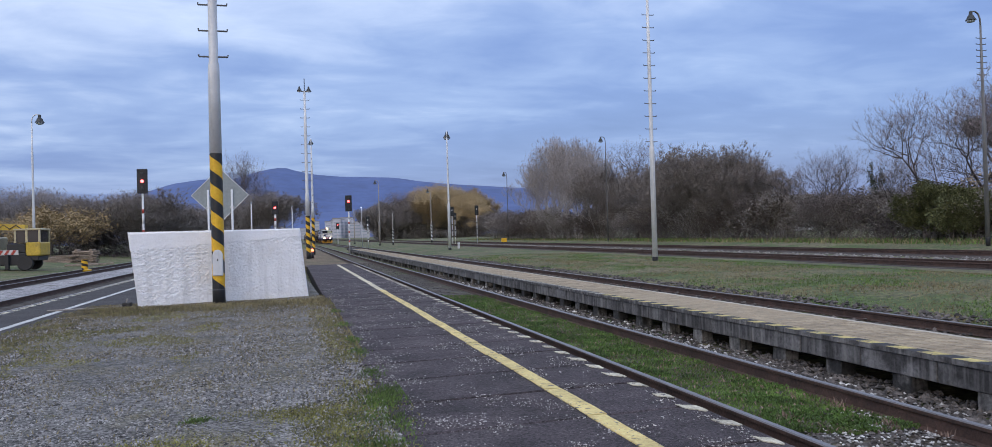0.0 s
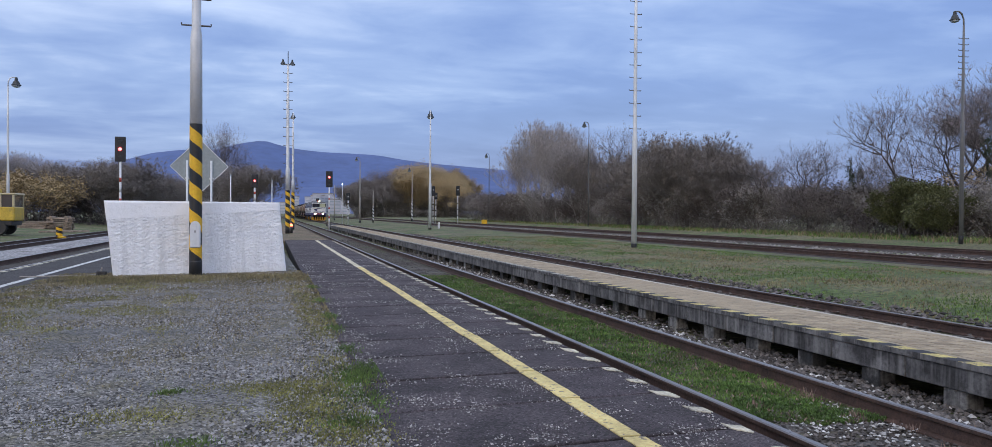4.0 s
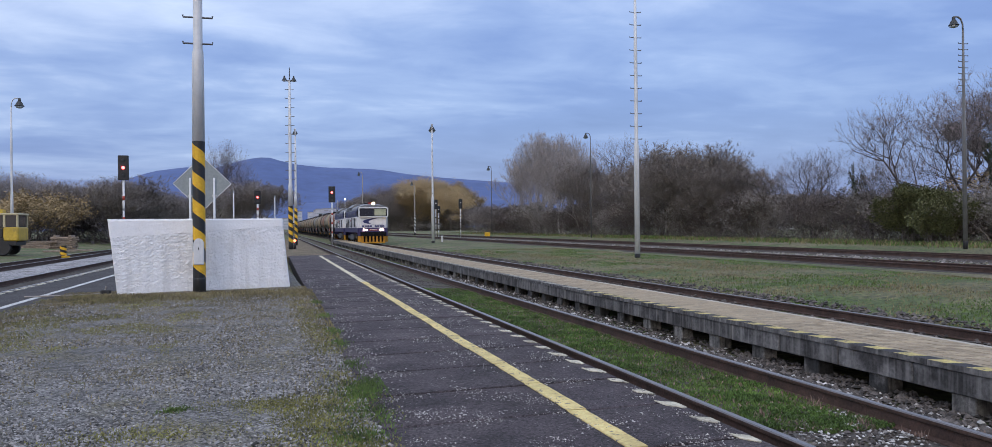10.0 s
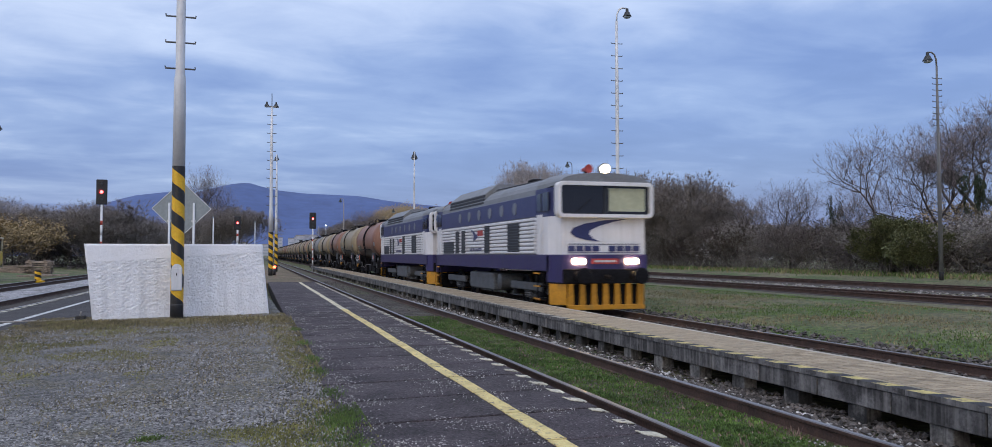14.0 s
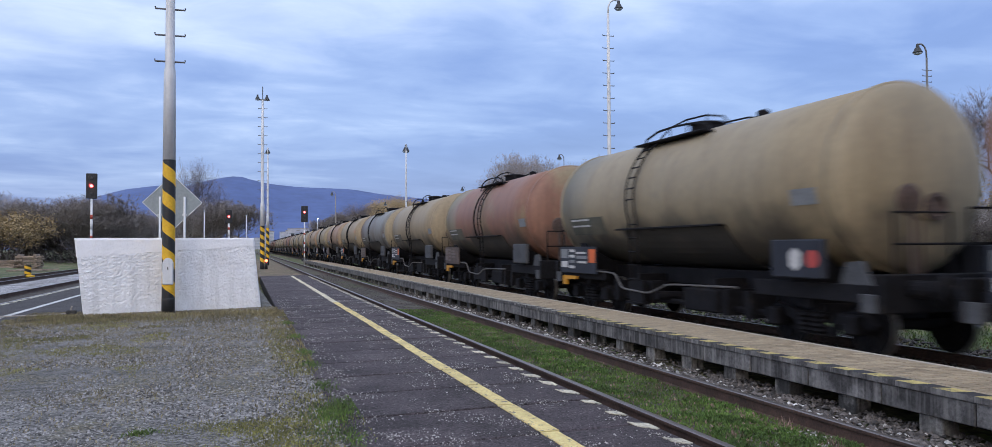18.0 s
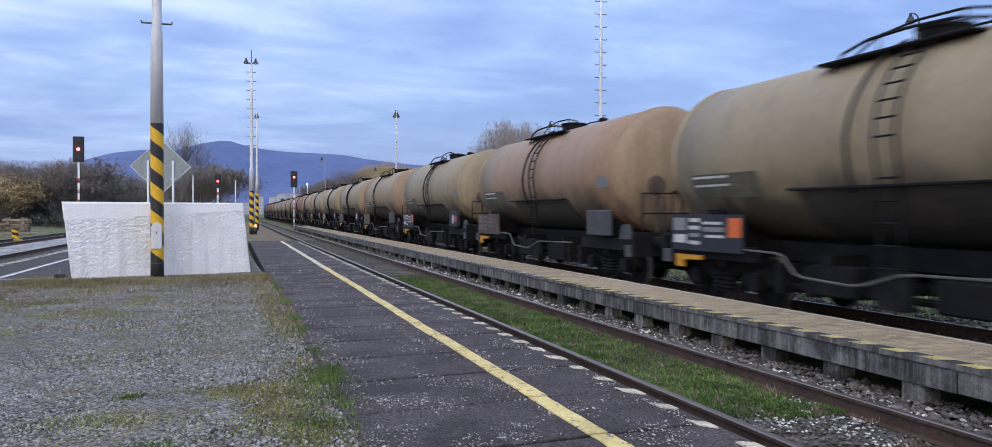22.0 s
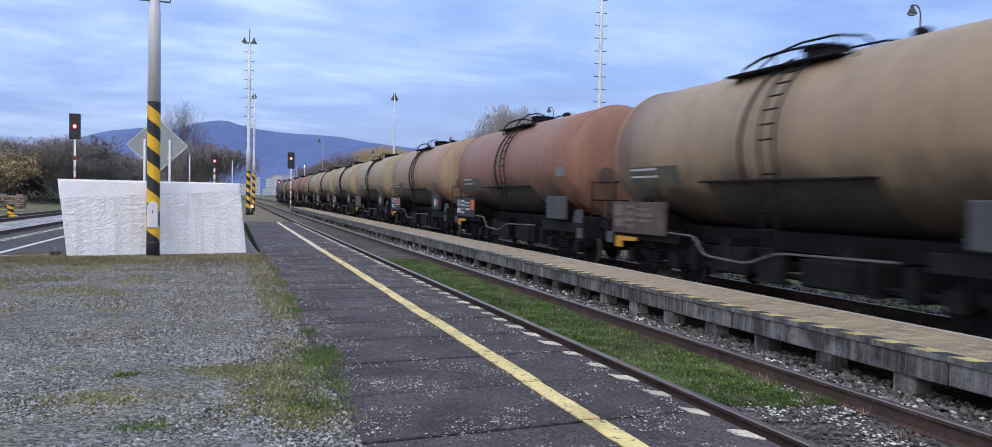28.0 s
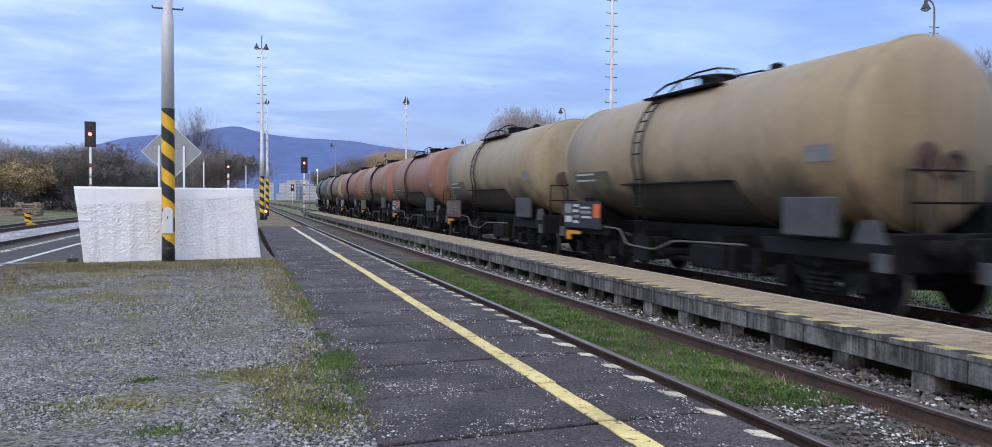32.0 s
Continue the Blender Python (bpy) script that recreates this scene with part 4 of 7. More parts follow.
signal((-7.0, 45.0, 0.0), 5.27, 1.2, "railway signal showing red on a banded mast by the sidings", slim=0.7)
signal((6.05, 95.0, 0.0), 6.2, 1.75, "tall railway signal showing red between the tracks", k=1.5)
signal((-1.25, 70.0, 0.0), 4.65, 1.05, "railway signal showing red behind the white wall")
signal((30.0, 140.0, 0.2), 6.1, 1.6, "unlit railway signal far along the tracks", False, k=1.3)
signal((25.8, 140.0, 0.0), 6.2, 1.6, "unlit railway signal far along the tracks", False, k=1.3)
signal((28.15, 150.0, 0.0), 5.4, 1.2, "unlit railway signal far along the tracks", False, k=1.2)
signal((11.9, 140.0, 0.0), 4.9, 1.2, "unlit railway signal far along the tracks", False, k=1.3)
signal((10.9, 215.0, 0.0), 5.2, 1.6, "railway signal showing red far along the tracks", k=1.6)


def small_lamp(at, h, label, k=1.0, coat="white_light"):
    t = thing("platform_lamp", label, "lamp", "small lamps", at)
    b = bm_new()
    lathe(b, [(0.05, -0.1), (0.035, h)], sides=8)
    part("pole", b, M["galvanised"], t, smooth=True)
    b = bm_new()
    lathe(b, [(0.02 * k, h + 0.12 * k), (0.09 * k, h + 0.08 * k), (0.115 * k, h), (0.05 * k, h - 0.07 * k)], sides=10)
    part("lamp_head", b, M[coat], t, "glowing white lamp" if coat == "white_light" else "unlit pale lamp")


small_lamp((-2.6, 60.0, 0.0), 4.1, "small unlit lamp on a thin pole behind the wall", 0.6, "lamp_glass")
small_lamp((0.05, 76.0, 0.0), 4.4, "small unlit lamp on a thin pole beside the path", 0.6, "lamp_glass")
small_lamp((11.2, 143.0, 0.0), 6.4, "small lit lamp far along the tracks")

# red marker light low beside the far striped mast
t = thing("marker_light", "low red marker light on a striped stand", "signal", at=(1.45, 66.0, 0.1))
b = bm_new()
lathe(b, [(0.12, 0.0), (0.08, 0.55)], sides=10)
part("stand", b, M["black_paint"], t, smooth=True)
b = bm_new()
lathe(b, [(0.02, 0.53), (0.08, 0.57), (0.11, 0.64), (0.08, 0.71), (0.02, 0.75)], sides=12)
part("lens", b, M["orange_light"], t, "glowing red lens", smooth=True)

# sign seen from behind, on two posts
t = thing("sign", "diamond-shaped sign board seen from behind on steel posts", "sign", at=(-2.20, 29.0, 0.1))
b = bm_new()
prism(b, [(-0.87, 0), (0, -0.87), (0.87, 0), (0, 0.87)], -0.012, 0.012, "y")
board = part("board", b, M["sign_back"], t, "grey sheet-metal board", pose(0, 0, 3.02))
b = bm_new()
for sx in (-1, 1):
    for sz in (-1, 1):
        tube(b, [(0, -0.016, sz * 0.87), (sx * 0.87, -0.016, 0)], 0.012, 4)
part("rim", b, M["galvanised"], board)
for sx in (-0.36, 0.36):
    b = bm_new()
    lathe(b, [(0.035, -0.2), (0.035, 3.2)], sides=8)
    p = part("post", b, M["galvanised"], t, m=pose(sx, -0.05, 0), smooth=True)
    b = bm_new()
    box(b, -0.07, 0.07, -0.03, 0.03, 2.6, 2.66, 0.008)
    part("clamp", b, M["signal_white"], p)

# clutter at the foot of the wall and by the tracks
t = thing("cable_stub", "short bent pipe stub beside the white wall", "pipe", at=(-3.75, 21.3, PZ - 0.02))
b = bm_new()
tube(b, [(-1.6, 0, 0.03), (-0.3, 0.05, 0.035), (0, 0.1, 0.06), (0.05, 0.1, 0.22)], 0.018, 8)
part("pipe", b, M["pole_concrete"], t)
b = bm_new()
box(b, -0.06, 0.14, 0.0, 0.2, 0.0, 0.13, 0.02)
part("foot", b, M["concrete"], t)
for x, y, h in ((18.87, 98.6, 0.75),):
    t = thing("marker_post", "short white concrete marker post in the grass", "post", "", (x, y, -0.1))
    b = bm_new()
    box(b, -0.12, 0.12, -0.1, 0.1, -0.1, h, 0.02)
    part("post", b, M["signal_white"], t)
b = bm_new()
box(b, -0.42, 0.42, -0.2, 0.2, -0.1, 0.6, 0.04)
t = thing("cabinet", "small yellow trackside cabinet", "cabinet", at=(32.6, 132, 0.15))
part("body", b, M["stripe_yellow"], t)


# ---- the sidings: a crane lorry, stacked sleepers and a bollard ----
M["crane_yellow"] = mat("crane_yellow_paint", (0.55, 0.38, 0.05), 0.5, vary=0.15, grain=10, stain=1.5, bump=0.05, tint=(0.36, 0.27, 0.08), tint_at=0.62)
M["crane_cream"] = mat("crane_cream_paint", (0.50, 0.44, 0.28), 0.5, vary=0.12, grain=10, stain=1.5, bump=0.05)
M["old_timber"] = mat("old_timber", (0.27, 0.215, 0.17), 0.9, vary=0.3, grain=14, stain=2, bump=0.4, per_object=0.3)
crane = thing("crane_lorry", "yellow crane lorry with a lattice jib parked by the sidings", "crane lorry", at=(-21.2, 70.7, -0.1))
b = bm_new()
box(b, -5.2, 2.5, -1.25, 1.25, 0.40, 1.30, 0.05)
box(b, 2.5, 3.3, -1.2, 1.2, 0.70, 1.04, 0.05)
part("chassis", b, M["black_paint"], crane, "black chassis")
b = bm_new()
box(b, 2.45, 3.45, -1.22, 1.22, 1.05, 2.05, 0.08)
box(b, 1.2, 2.45, -1.18, 1.18, 1.30, 1.95, 0.05, 1)
cab = part("cab", b, [M["crane_yellow"], M["black_paint"]], crane, "yellow driver's cab")
b = bm_new()
for x0, x1 in ((1.72, 1.84), (2.45, 2.60), (3.30, 3.42)):
    for y0, y1 in ((-1.2, -1.08), (1.08, 1.2)):
        box(b, x0, x1, y0, y1, 2.05, 2.95)
box(b, 1.66, 3.48, -1.25, 1.25, 2.92, 3.05, 0.04)
part("cab_frame", b, M["crane_cream"], cab, "pale cab pillars and roof")
b = bm_new()
box(b, 1.78, 3.36, -1.14, 1.14, 2.05, 2.92)
part("window", b, M["dark_glass"], cab, "cab windows")
b = bm_new()
box(b, -2.6, 0.6, -1.2, 1.2, 1.15, 2.5, 0.1)
turret = part("turret", b, M["crane_cream"], crane, "cream crane house")
b = bm_new()
box(b, -1.4, 0.3, -1.24, -1.2, 1.6, 2.3, 0.01)
part("window", b, M["dark_glass"], turret)
b = bm_new()
prism(b, [(-5.5, 3.15), (2.2, 2.95), (2.2, 3.35), (-5.5, 3.75)], -0.35, 0.35, "y")
jib = part("jib", b, M["crane_yellow"], turret, "yellow crane jib")
b = bm_new()
for k in range(9):   # bracing along the side of the jib
    x = -5.2 + k * 0.8
    tube(b, [(x, -0.38, 3.22 - 0.026 * (x + 5.5)), (x + 0.4, -0.38, 3.68 - 0.052 * (x + 5.5)), (x + 0.8, -0.38, 3.2 - 0.026 * (x + 5.5))], 0.035, 5)
part("bracing", b, M["black_paint"], jib, "dark diagonal bracing")
b = bm_new()
tube(b, [(-1.6, -0.5, 2.2), (-0.2, -0.45, 3.1)], 0.12, 8)
part("lift_cylinder", b, M["crane_cream"], turret, "cream lifting cylinder")
b = bm_new()
lathe(b, [(0.42, -0.05), (0.42, 0.05), (0.1, 0.08)], "y", (-0.9, -1.24, 2.15), 16)
part("winch", b, M["black_paint"], turret, "dark winch drum")
b = bm_new()
for k in range(8):
    x = -1.45 + k * 0.42
    prism(b, [(x, 1.18), (x + 0.2, 1.18), (x + 0.38, 1.5), (x + 0.18, 1.5)], -1.29, -1.26, "y")
part("warning_board", b, M["signal_red"], crane, "red and white warning board")
b = bm_new()
box(b, -1.5, 2.0, -1.265, -1.25, 1.16, 1.52)
part("warning_backing", b, M["signal_white"], crane)
wheel = None
for x in (-4.2, -3.0, -0.6, 2.4):
    for y in (-1.1, 1.1):
        if wheel is None:
            b = bm_new()
            lathe(b, [(0.2, -0.16), (0.50, -0.17), (0.55, -0.1), (0.55, 0.1), (0.50, 0.17), (0.2, 0.16)], "y", (0, 0, 0.55), 20)
            wheel = part("wheel", b, M["black_paint"], crane, m=pose(x, y, 0))
        else:
            again(wheel, pose(x, y, 0), crane)
for x in (-1.9, 1.3):
    b = bm_new()
    box(b, x - 0.12, x + 0.12, -1.5, -1.2, 0.1, 1.2, 0.03)
    part("outrigger", b, M["black_paint"], crane)

rng = random.Random(12)
def timber(x, y, z, length, rz, label):
    t = thing("timber_sleeper", label, "sleeper", "stacked sleepers", (x, y / YK, z), rz)
    b = bm_new()
    box(b, -length / 2, length / 2, -0.13, 0.13, 0, 0.155, 0.02)
    part("beam", b, M["old_timber"], t)


for k in range(6):   # a crib of short sleepers, with gaps between the layers
    for q in range(3):
        timber(-19.35 + rng.uniform(-0.14, 0.14), 84.4 + 0.5 * q + rng.uniform(-0.08, 0.08), -0.12 + k * 0.205, 2.1, rng.uniform(-3, 3), "old grey-brown timber sleeper on a stack")
    for q in (-0.7, 0.7):
        timber(-19.35 + q + rng.uniform(-0.1, 0.1), 84.9, -0.07 + k * 0.205 + 0.10, 1.5, 90 + rng.uniform(-4, 4), "old grey-brown cross sleeper in a stack")
for k in range(5):   # longer timbers thrown beside it, some askew
    for q in range(3 - k // 2):
        timber(-21.9 + 0.25 * k + rng.uniform(-0.5, 0.5), 84.0 + 0.45 * q + rng.uniform(-0.1, 0.1), -0.12 + k * 0.165, 3.4 - 0.25 * k, rng.uniform(-7, 7), "long weathered timber on a loose pile")
for k in range(3):
    t = thing("timber_sleeper", "old timber sleeper lying beside the stack", "sleeper", "stacked sleepers", (-17.4 + k * 0.5, 80 + k * 0.8, -0.12), 8 + k * 5)
    b = bm_new()
    box(b, -1.25, 1.25, -0.13, 0.13, 0, 0.15, 0.015)
    part("beam", b, M["old_timber"], t)
t = thing("bollard", "low black and yellow striped bollard by the sidings", "bollard", at=(-13.7, 64.0, -0.15))
b = bm_new()
striped(b, 0.2, 0.1, 0.8, 4)
part("post", b, [M["stripe_yellow"], M["black_paint"]], t)
b = bm_new()
lathe(b, [(0.42, 0.0), (0.42, 0.1), (0.2, 0.14)], sides=14)
part("foot", b, M["stripe_yellow"], t)

# ---- hills and far town ----
def hill(name, prof, y0, depth, label, material):
    """A ridge: a crest line with a front and a back slope, uneven with small spurs."""
    v, f = [], []
    rows, cols = 15, 130
    xs, zs = [p[0] for p in prof], [p[1] for p in prof]
    for j in range(rows + 1):
        u = j / rows
        for i in range(cols + 1):
            x = xs[0] + (xs[-1] - xs[0]) * i / cols
            z = float(np.interp(x, xs, zs))
            s = 1 - abs(u - 0.6) / 0.6 if u < 0.6 else 1 - (u - 0.6) / 0.4
            s = max(0.0, s) ** 0.85
            n = 1 + 0.10 * noise.noise((x * 0.006, u * 5, 2)) * (1 - s)
            v.append((x, (y0 + depth * (u - 0.6)) * YK, z * s * n - 3 + 1.6 * noise.noise((x * 0.03, u * 9, 5))))
    for j in range(rows):
        for i in range(cols):
            a = j * (cols + 1) + i
            f.append((a, a + 1, a + cols + 2, a + cols + 1))
    return tagged(raw(name, v, f, material, smooth=True), label, "hill", "", "structure")


hill("hill", [(-1900, 60), (-1300, 120), (-900, 165), (-693, 202), (-622, 220), (-492, 259), (-387, 275), (-255, 274), (-146, 306), (-80, 320), (-34, 326), (46, 304), (129, 289), (242, 280), (357, 278), (473, 274), (591, 255), (771, 238), (955, 226), (1080, 218), (1500, 196), (2600, 148), (3200, 100)], 4000, 1500, "far wooded mountain ridge painted in blue haze", M["hill"])
hill("hill", [(-1500, 40), (-700, 70), (-250, 92), (100, 80), (500, 95), (900, 88), (1600, 70), (2500, 40)], 2600, 700, "lower wooded ridge painted in blue haze before the mountain", M["hill"])
rng = random.Random(77)
for i in range(16):
    y = rng.uniform(1200, 1600)
    x = y * (rng.uniform(0.020, 0.085) if i < 10 else rng.uniform(-0.02, 0.14))
    w, h = rng.uniform(10, 26), rng.uniform(18, 31) if i < 10 else rng.uniform(10, 20)
    t = thing("far_building", "pale far town block in painted haze below the hills", "building", "far town blocks", (x, y, 0))
    b = bm_new()
    box(b, -w / 2, w / 2, 0, 12, -2, h, 0.2)
    part("wall", b, M["far_town"], t)
    b = bm_new()
    box(b, -w / 2 - 0.4, w / 2 + 0.4, -0.4, 12.4, h, h + 0.9, 0.1)
    part("roof", b, M["pole_concrete"], t)
    rows = max(1, int(h / 5))
    win = None
    for r in range(rows):
        m = pose(0, -0.05, 3 + r * 4.6)
        if win is None:
            b = bm_new()
            box(b, -w / 2 + 1, w / 2 - 1, -0.05, 0.04, 0, 1.6)
            win = part("window", b, M["lamp_glass"], t, m=m)
        else:
            again(win, m, t)
t = thing("house", "pale house with dark windows glimpsed through the trees", "house", at=(98, 150, 0.3))
b = bm_new()
box(b, -3.4, 3.4, 0, 9, 0, 7.0, 0.05)
part("wall", b, M["signal_white"], t)
b = bm_new()
box(b, -3.6, 3.6, -0.2, 9.2, 7.0, 7.25, 0.03)
part("roof", b, M["pole_concrete"], t)
for i in range(3):
    b = bm_new()
    box(b, -0.6, 0.6, -0.06, 0.03, 0, 1.3)
    part("window", b, M["lamp_dark"], t, m=pose(-2.1 + i * 2.1, 0, 5.2))


# ---- trees and hedges ----
def grow(rng, v, f, p, d, length, r, depth, tips, bend=0.22, split=(2, 3), spread=0.55, sides=4, up=0.12):
    """A limb and, from it, its branches, as tapered tubes."""
    steps = 3 if depth > 1 else 2
    pts, q, dd = [Vector(p)], Vector(p), Vector(d)
    for _ in range(steps):
        dd = (dd + Vector((rng.gauss(0, bend), rng.gauss(0, bend), rng.gauss(0, bend * 0.6) + up))).normalized()
        q = q + dd * (length / steps)
        pts.append(q.copy())
    n = sides if depth > 1 else 3
    base = len(v)
    for i, c in enumerate(pts):
        t = (pts[min(i + 1, steps)] - pts[max(i - 1, 0)]).normalized()
        a = t.orthogonal().normalized()
        bb = t.cross(a)
        rr = r * (1 - 0.5 * i / steps)
        for k in range(n):
            w = c + rr * (math.cos(6.283 * k / n) * a + math.sin(6.283 * k / n) * bb)
            v.append((w.x, w.y, w.z))
    for i in range(steps):
        for k in range(n):
            f.append((base + i * n + k, base + i * n + (k + 1) % n, base + (i + 1) * n + (k + 1) % n, base + (i + 1) * n + k))
    if depth <= 0:
        tips.append((q, dd))
        return
    for j in range(rng.randint(*split) + (1 if depth > 2 else 0)):
        at = pts[-1] if j < 2 else pts[rng.randint(1, steps)]
        side = Vector((rng.gauss(0, 1), rng.gauss(0, 1), rng.gauss(0, 0.6))).normalized()
        nd = (dd * (1 - spread * 0.45) + side * spread).normalized()
        grow(rng, v, f, at, nd, length * rng.uniform(0.58, 0.82), r * 0.52, depth - 1, tips, bend, split, spread, sides, up)
    tips.append((q, dd))


def leaf_cloud(rng, v, f, c, radius, count, size, flat=1.0):
    for _ in range(count):
        d = Vector((rng.gauss(0, 1), rng.gauss(0, 1), rng.gauss(0, 1) * flat))
        d = d.normalized() * radius * rng.random() ** 0.5
        p = c + d
        a = Vector((rng.gauss(0, 1), rng.gauss(0, 1), rng.gauss(0, 1))).normalized()
        b = a.orthogonal().normalized()
        s = size * rng.uniform(0.6, 1.3)
        k = len(v)
        for w in (p - a * s, p + b * s * 0.6, p + a * s, p - b * s * 0.6):
            v.append((w.x, w.y, w.z))
        f.append((k, k + 1, k + 2, k + 3))


def tree_kind(seed, height, depth, wood, leaf=None, leaves=0, leaf_size=0.10, leaf_r=0.5, trunk_r=0.16, stems=1, lean=0.0, spread=0.55, up=0.12, clear=0.25, bend=0.2, twigs=0, twig_coat=None, twig_w=0.010):
    """Meshes of one tree or shrub: its wood, its leaves; twigs: fine shoots round the tips."""
    rng = random.Random(seed)
    v, f, tips = [], [], []
    for s in range(stems):
        a = 6.283 * s / max(1, stems) + rng.random()
        off = Vector((math.cos(a), math.sin(a), 0)) * (0.25 * (stems > 1))
        d = Vector((math.cos(a) * (lean + 0.35 * (stems > 1)) * rng.random(), math.sin(a) * (lean + 0.35 * (stems > 1)) * rng.random(), 1)).normalized()
        p = Vector((off.x, off.y, -0.2))
        grow(rng, v, f, p, d, height * (0.34 + clear * 0.3), trunk_r * rng.uniform(0.7, 1.1), depth, tips, bend, (2, 3), spread, 6, up)
    lv, lf = [], []
    tv, tf = (lv, lf) if twig_coat else (v, f)
    for q, d in tips if twigs else ():
        for _ in range(twigs):
            w = (d + Vector((rng.gauss(0, 0.5), rng.gauss(0, 0.5), rng.gauss(0.25, 0.4)))).normalized() * rng.uniform(0.3, 0.9) * height * 0.09
            k = len(tv)
            s = Vector((rng.gauss(0, 1), rng.gauss(0, 1), 0)).normalized() * twig_w * max(1, height / 7)
            for e in (q - s, q + s, q + w):
                tv.append((e.x, e.y, e.z))
            tf.append((k, k + 1, k + 2))
    if leaf:
        for q, d in tips:
            leaf_cloud(rng, lv, lf, q, leaf_r * rng.uniform(0.6, 1.2), leaves, leaf_size)
    top = max(p[2] for p in v)
    k = height / top
    v = [(x * k, y * k, z * k) for x, y, z in v]
    lv = [(x * k, y * k, z * k) for x, y, z in lv]
    wm = bpy.data.meshes.new("trunk")
    wm.from_pydata(v, [], f)
    wm.materials.append(M[wood])
    lm = None
    if lf:
        lm = bpy.data.meshes.new("crown")
        lm.from_pydata(lv, [], lf)
        lm.materials.append(M[leaf or twig_coat])
    return wm, lm


KINDS = {
    "pale": tree_kind(1, 9, 5, "bark_pale", None, stems=7, trunk_r=0.10, spread=0.50, up=0.16, twigs=7, clear=0.05, bend=0.20, twig_coat="twig_pale", twig_w=0.007),
    "brown": tree_kind(2, 9, 5, "twig_brown", "leaf_olive", 3, 0.045, 0.6, stems=7, trunk_r=0.08, spread=0.55, twigs=20, clear=0.0, twig_w=0.007),
    "bare": tree_kind(3, 10, 6, "bark_dark", None, trunk_r=0.2, spread=0.55, up=0.05, clear=0.2, twigs=3, twig_coat="twig_lilac", twig_w=0.005),
    "bare_b": tree_kind(13, 10, 6, "bark_dark", None, trunk_r=0.2, spread=0.6, up=0.03, clear=0.25, twigs=5, twig_coat="twig_lilac", twig_w=0.005),
    "shrub": tree_kind(4, 3.4, 4, "twig_brown", "leaf_brown", 7, 0.036, 0.38, stems=7, trunk_r=0.03, spread=0.6, twigs=14),
    "shrub_b": tree_kind(14, 3.4, 4, "bark_pale", "leaf_olive", 4, 0.04, 0.38, stems=7, trunk_r=0.03, spread=0.6, twigs=14),
    "green": tree_kind(5, 4.2, 4, "bark", "leaf_green", 20, 0.10, 0.42, stems=5, trunk_r=0.05, spread=0.6),
    "yellow": tree_kind(6, 10, 5, "bark", "leaf_yellow", 22, 0.085, 0.85, stems=4, trunk_r=0.14, spread=0.5, clear=0.0),
    "rust": tree_kind(7, 5, 4, "bark", "leaf_brown", 14, 0.11, 0.5, stems=4, trunk_r=0.07, spread=0.55, twigs=3),
    "rust_low": tree_kind(17, 3.0, 4, "bark", "leaf_brown", 14, 0.05, 0.4, stems=5, trunk_r=0.05, spread=0.6, twigs=4),
    "gold_bush": tree_kind(8, 5, 4, "bark", "leaf_yellow", 10, 0.10, 0.5, stems=4, trunk_r=0.07, spread=0.55, twigs=3),
    "ivy": tree_kind(9, 8, 4, "bark", "leaf_ivy", 24, 0.12, 0.5, trunk_r=0.2, spread=0.4),
    "fir": tree_kind(10, 8, 5, "bark", "leaf_ivy", 6, 0.12, 0.35, trunk_r=0.15, spread=0.5, up=0.2),
}
LABELS = {"pale": ("tree", "pale leafless tree with dense upright twigs", "bare trees"), "brown": ("tree", "rounded tree with few olive-brown leaves", "hedge trees"), "bare": ("tree", "bare dark tree with spreading limbs", "bare trees"),
          "bare_b": ("tree", "bare dark-barked tree with long drooping limbs", "bare trees"), "shrub": ("shrub", "brown nearly leafless shrub in the hedge", "hedge shrubs"), "shrub_b": ("shrub", "pale thin hedge shrub with a few olive leaves", "hedge shrubs"),
          "green": ("shrub", "leafy shrub with fading green leaves", "green shrubs"), "yellow": ("tree", "tall tree in yellow autumn leaf", "yellow trees"), "rust": ("shrub", "rust-brown shrub in autumn leaf", "autumn shrubs"), "rust_low": ("shrub", "low brown shrub in thin leaf", "hedge shrubs"), "gold_bush": ("shrub", "golden shrub in autumn leaf", "autumn shrubs"),
          "ivy": ("tree", "dark tree covered in ivy", "ivy trees"), "fir": ("tree", "dark narrow evergreen tree behind the hedge", "evergreens")}


def plant(kind, x, y, scale, rng, wide=1.0, z=None):
    name, label, group = LABELS[kind]
    t = tagged(new(name), label, name, group)
    t.matrix_basis = Matrix.LocRotScale((x, y * YK, (ground_height(x, y) if z is None else z) - 0.05), Euler((0, 0, rng.random() * 6.28)), (scale * wide, scale * wide, scale))
    w = new("trunk", KINDS[kind][0])
    w.parent = t
    if KINDS[kind][1]:
        c = new("crown", KINDS[kind][1])
        c.parent = t
    return t


def undergrowth(rng, name, count, where, material, label, size):
    """A tangle of low leafy shoots too many to count."""
    v, f = [], []
    for _ in range(count):
        x, y, z, h = where(rng)
        c = Vector((x, y * YK, z + h * rng.random() ** 1.7))
        leaf_cloud(rng, v, f, c, 0.35, 3, size)
    return tagged(raw(name, v, f, M[material]), label, "undergrowth", "", "stuff")


M["tangle"] = mat("brown_tangle", (0.112, 0.096, 0.092), 0.95, vary=0.2, grain=4, stain=0.5, bump=0, island=0.18)
M["leaf_olive_dark"] = mat("dull_olive_tangle", (0.118, 0.110, 0.076), 0.95, vary=0.2, grain=4, stain=0.5, bump=0, island=0.18)


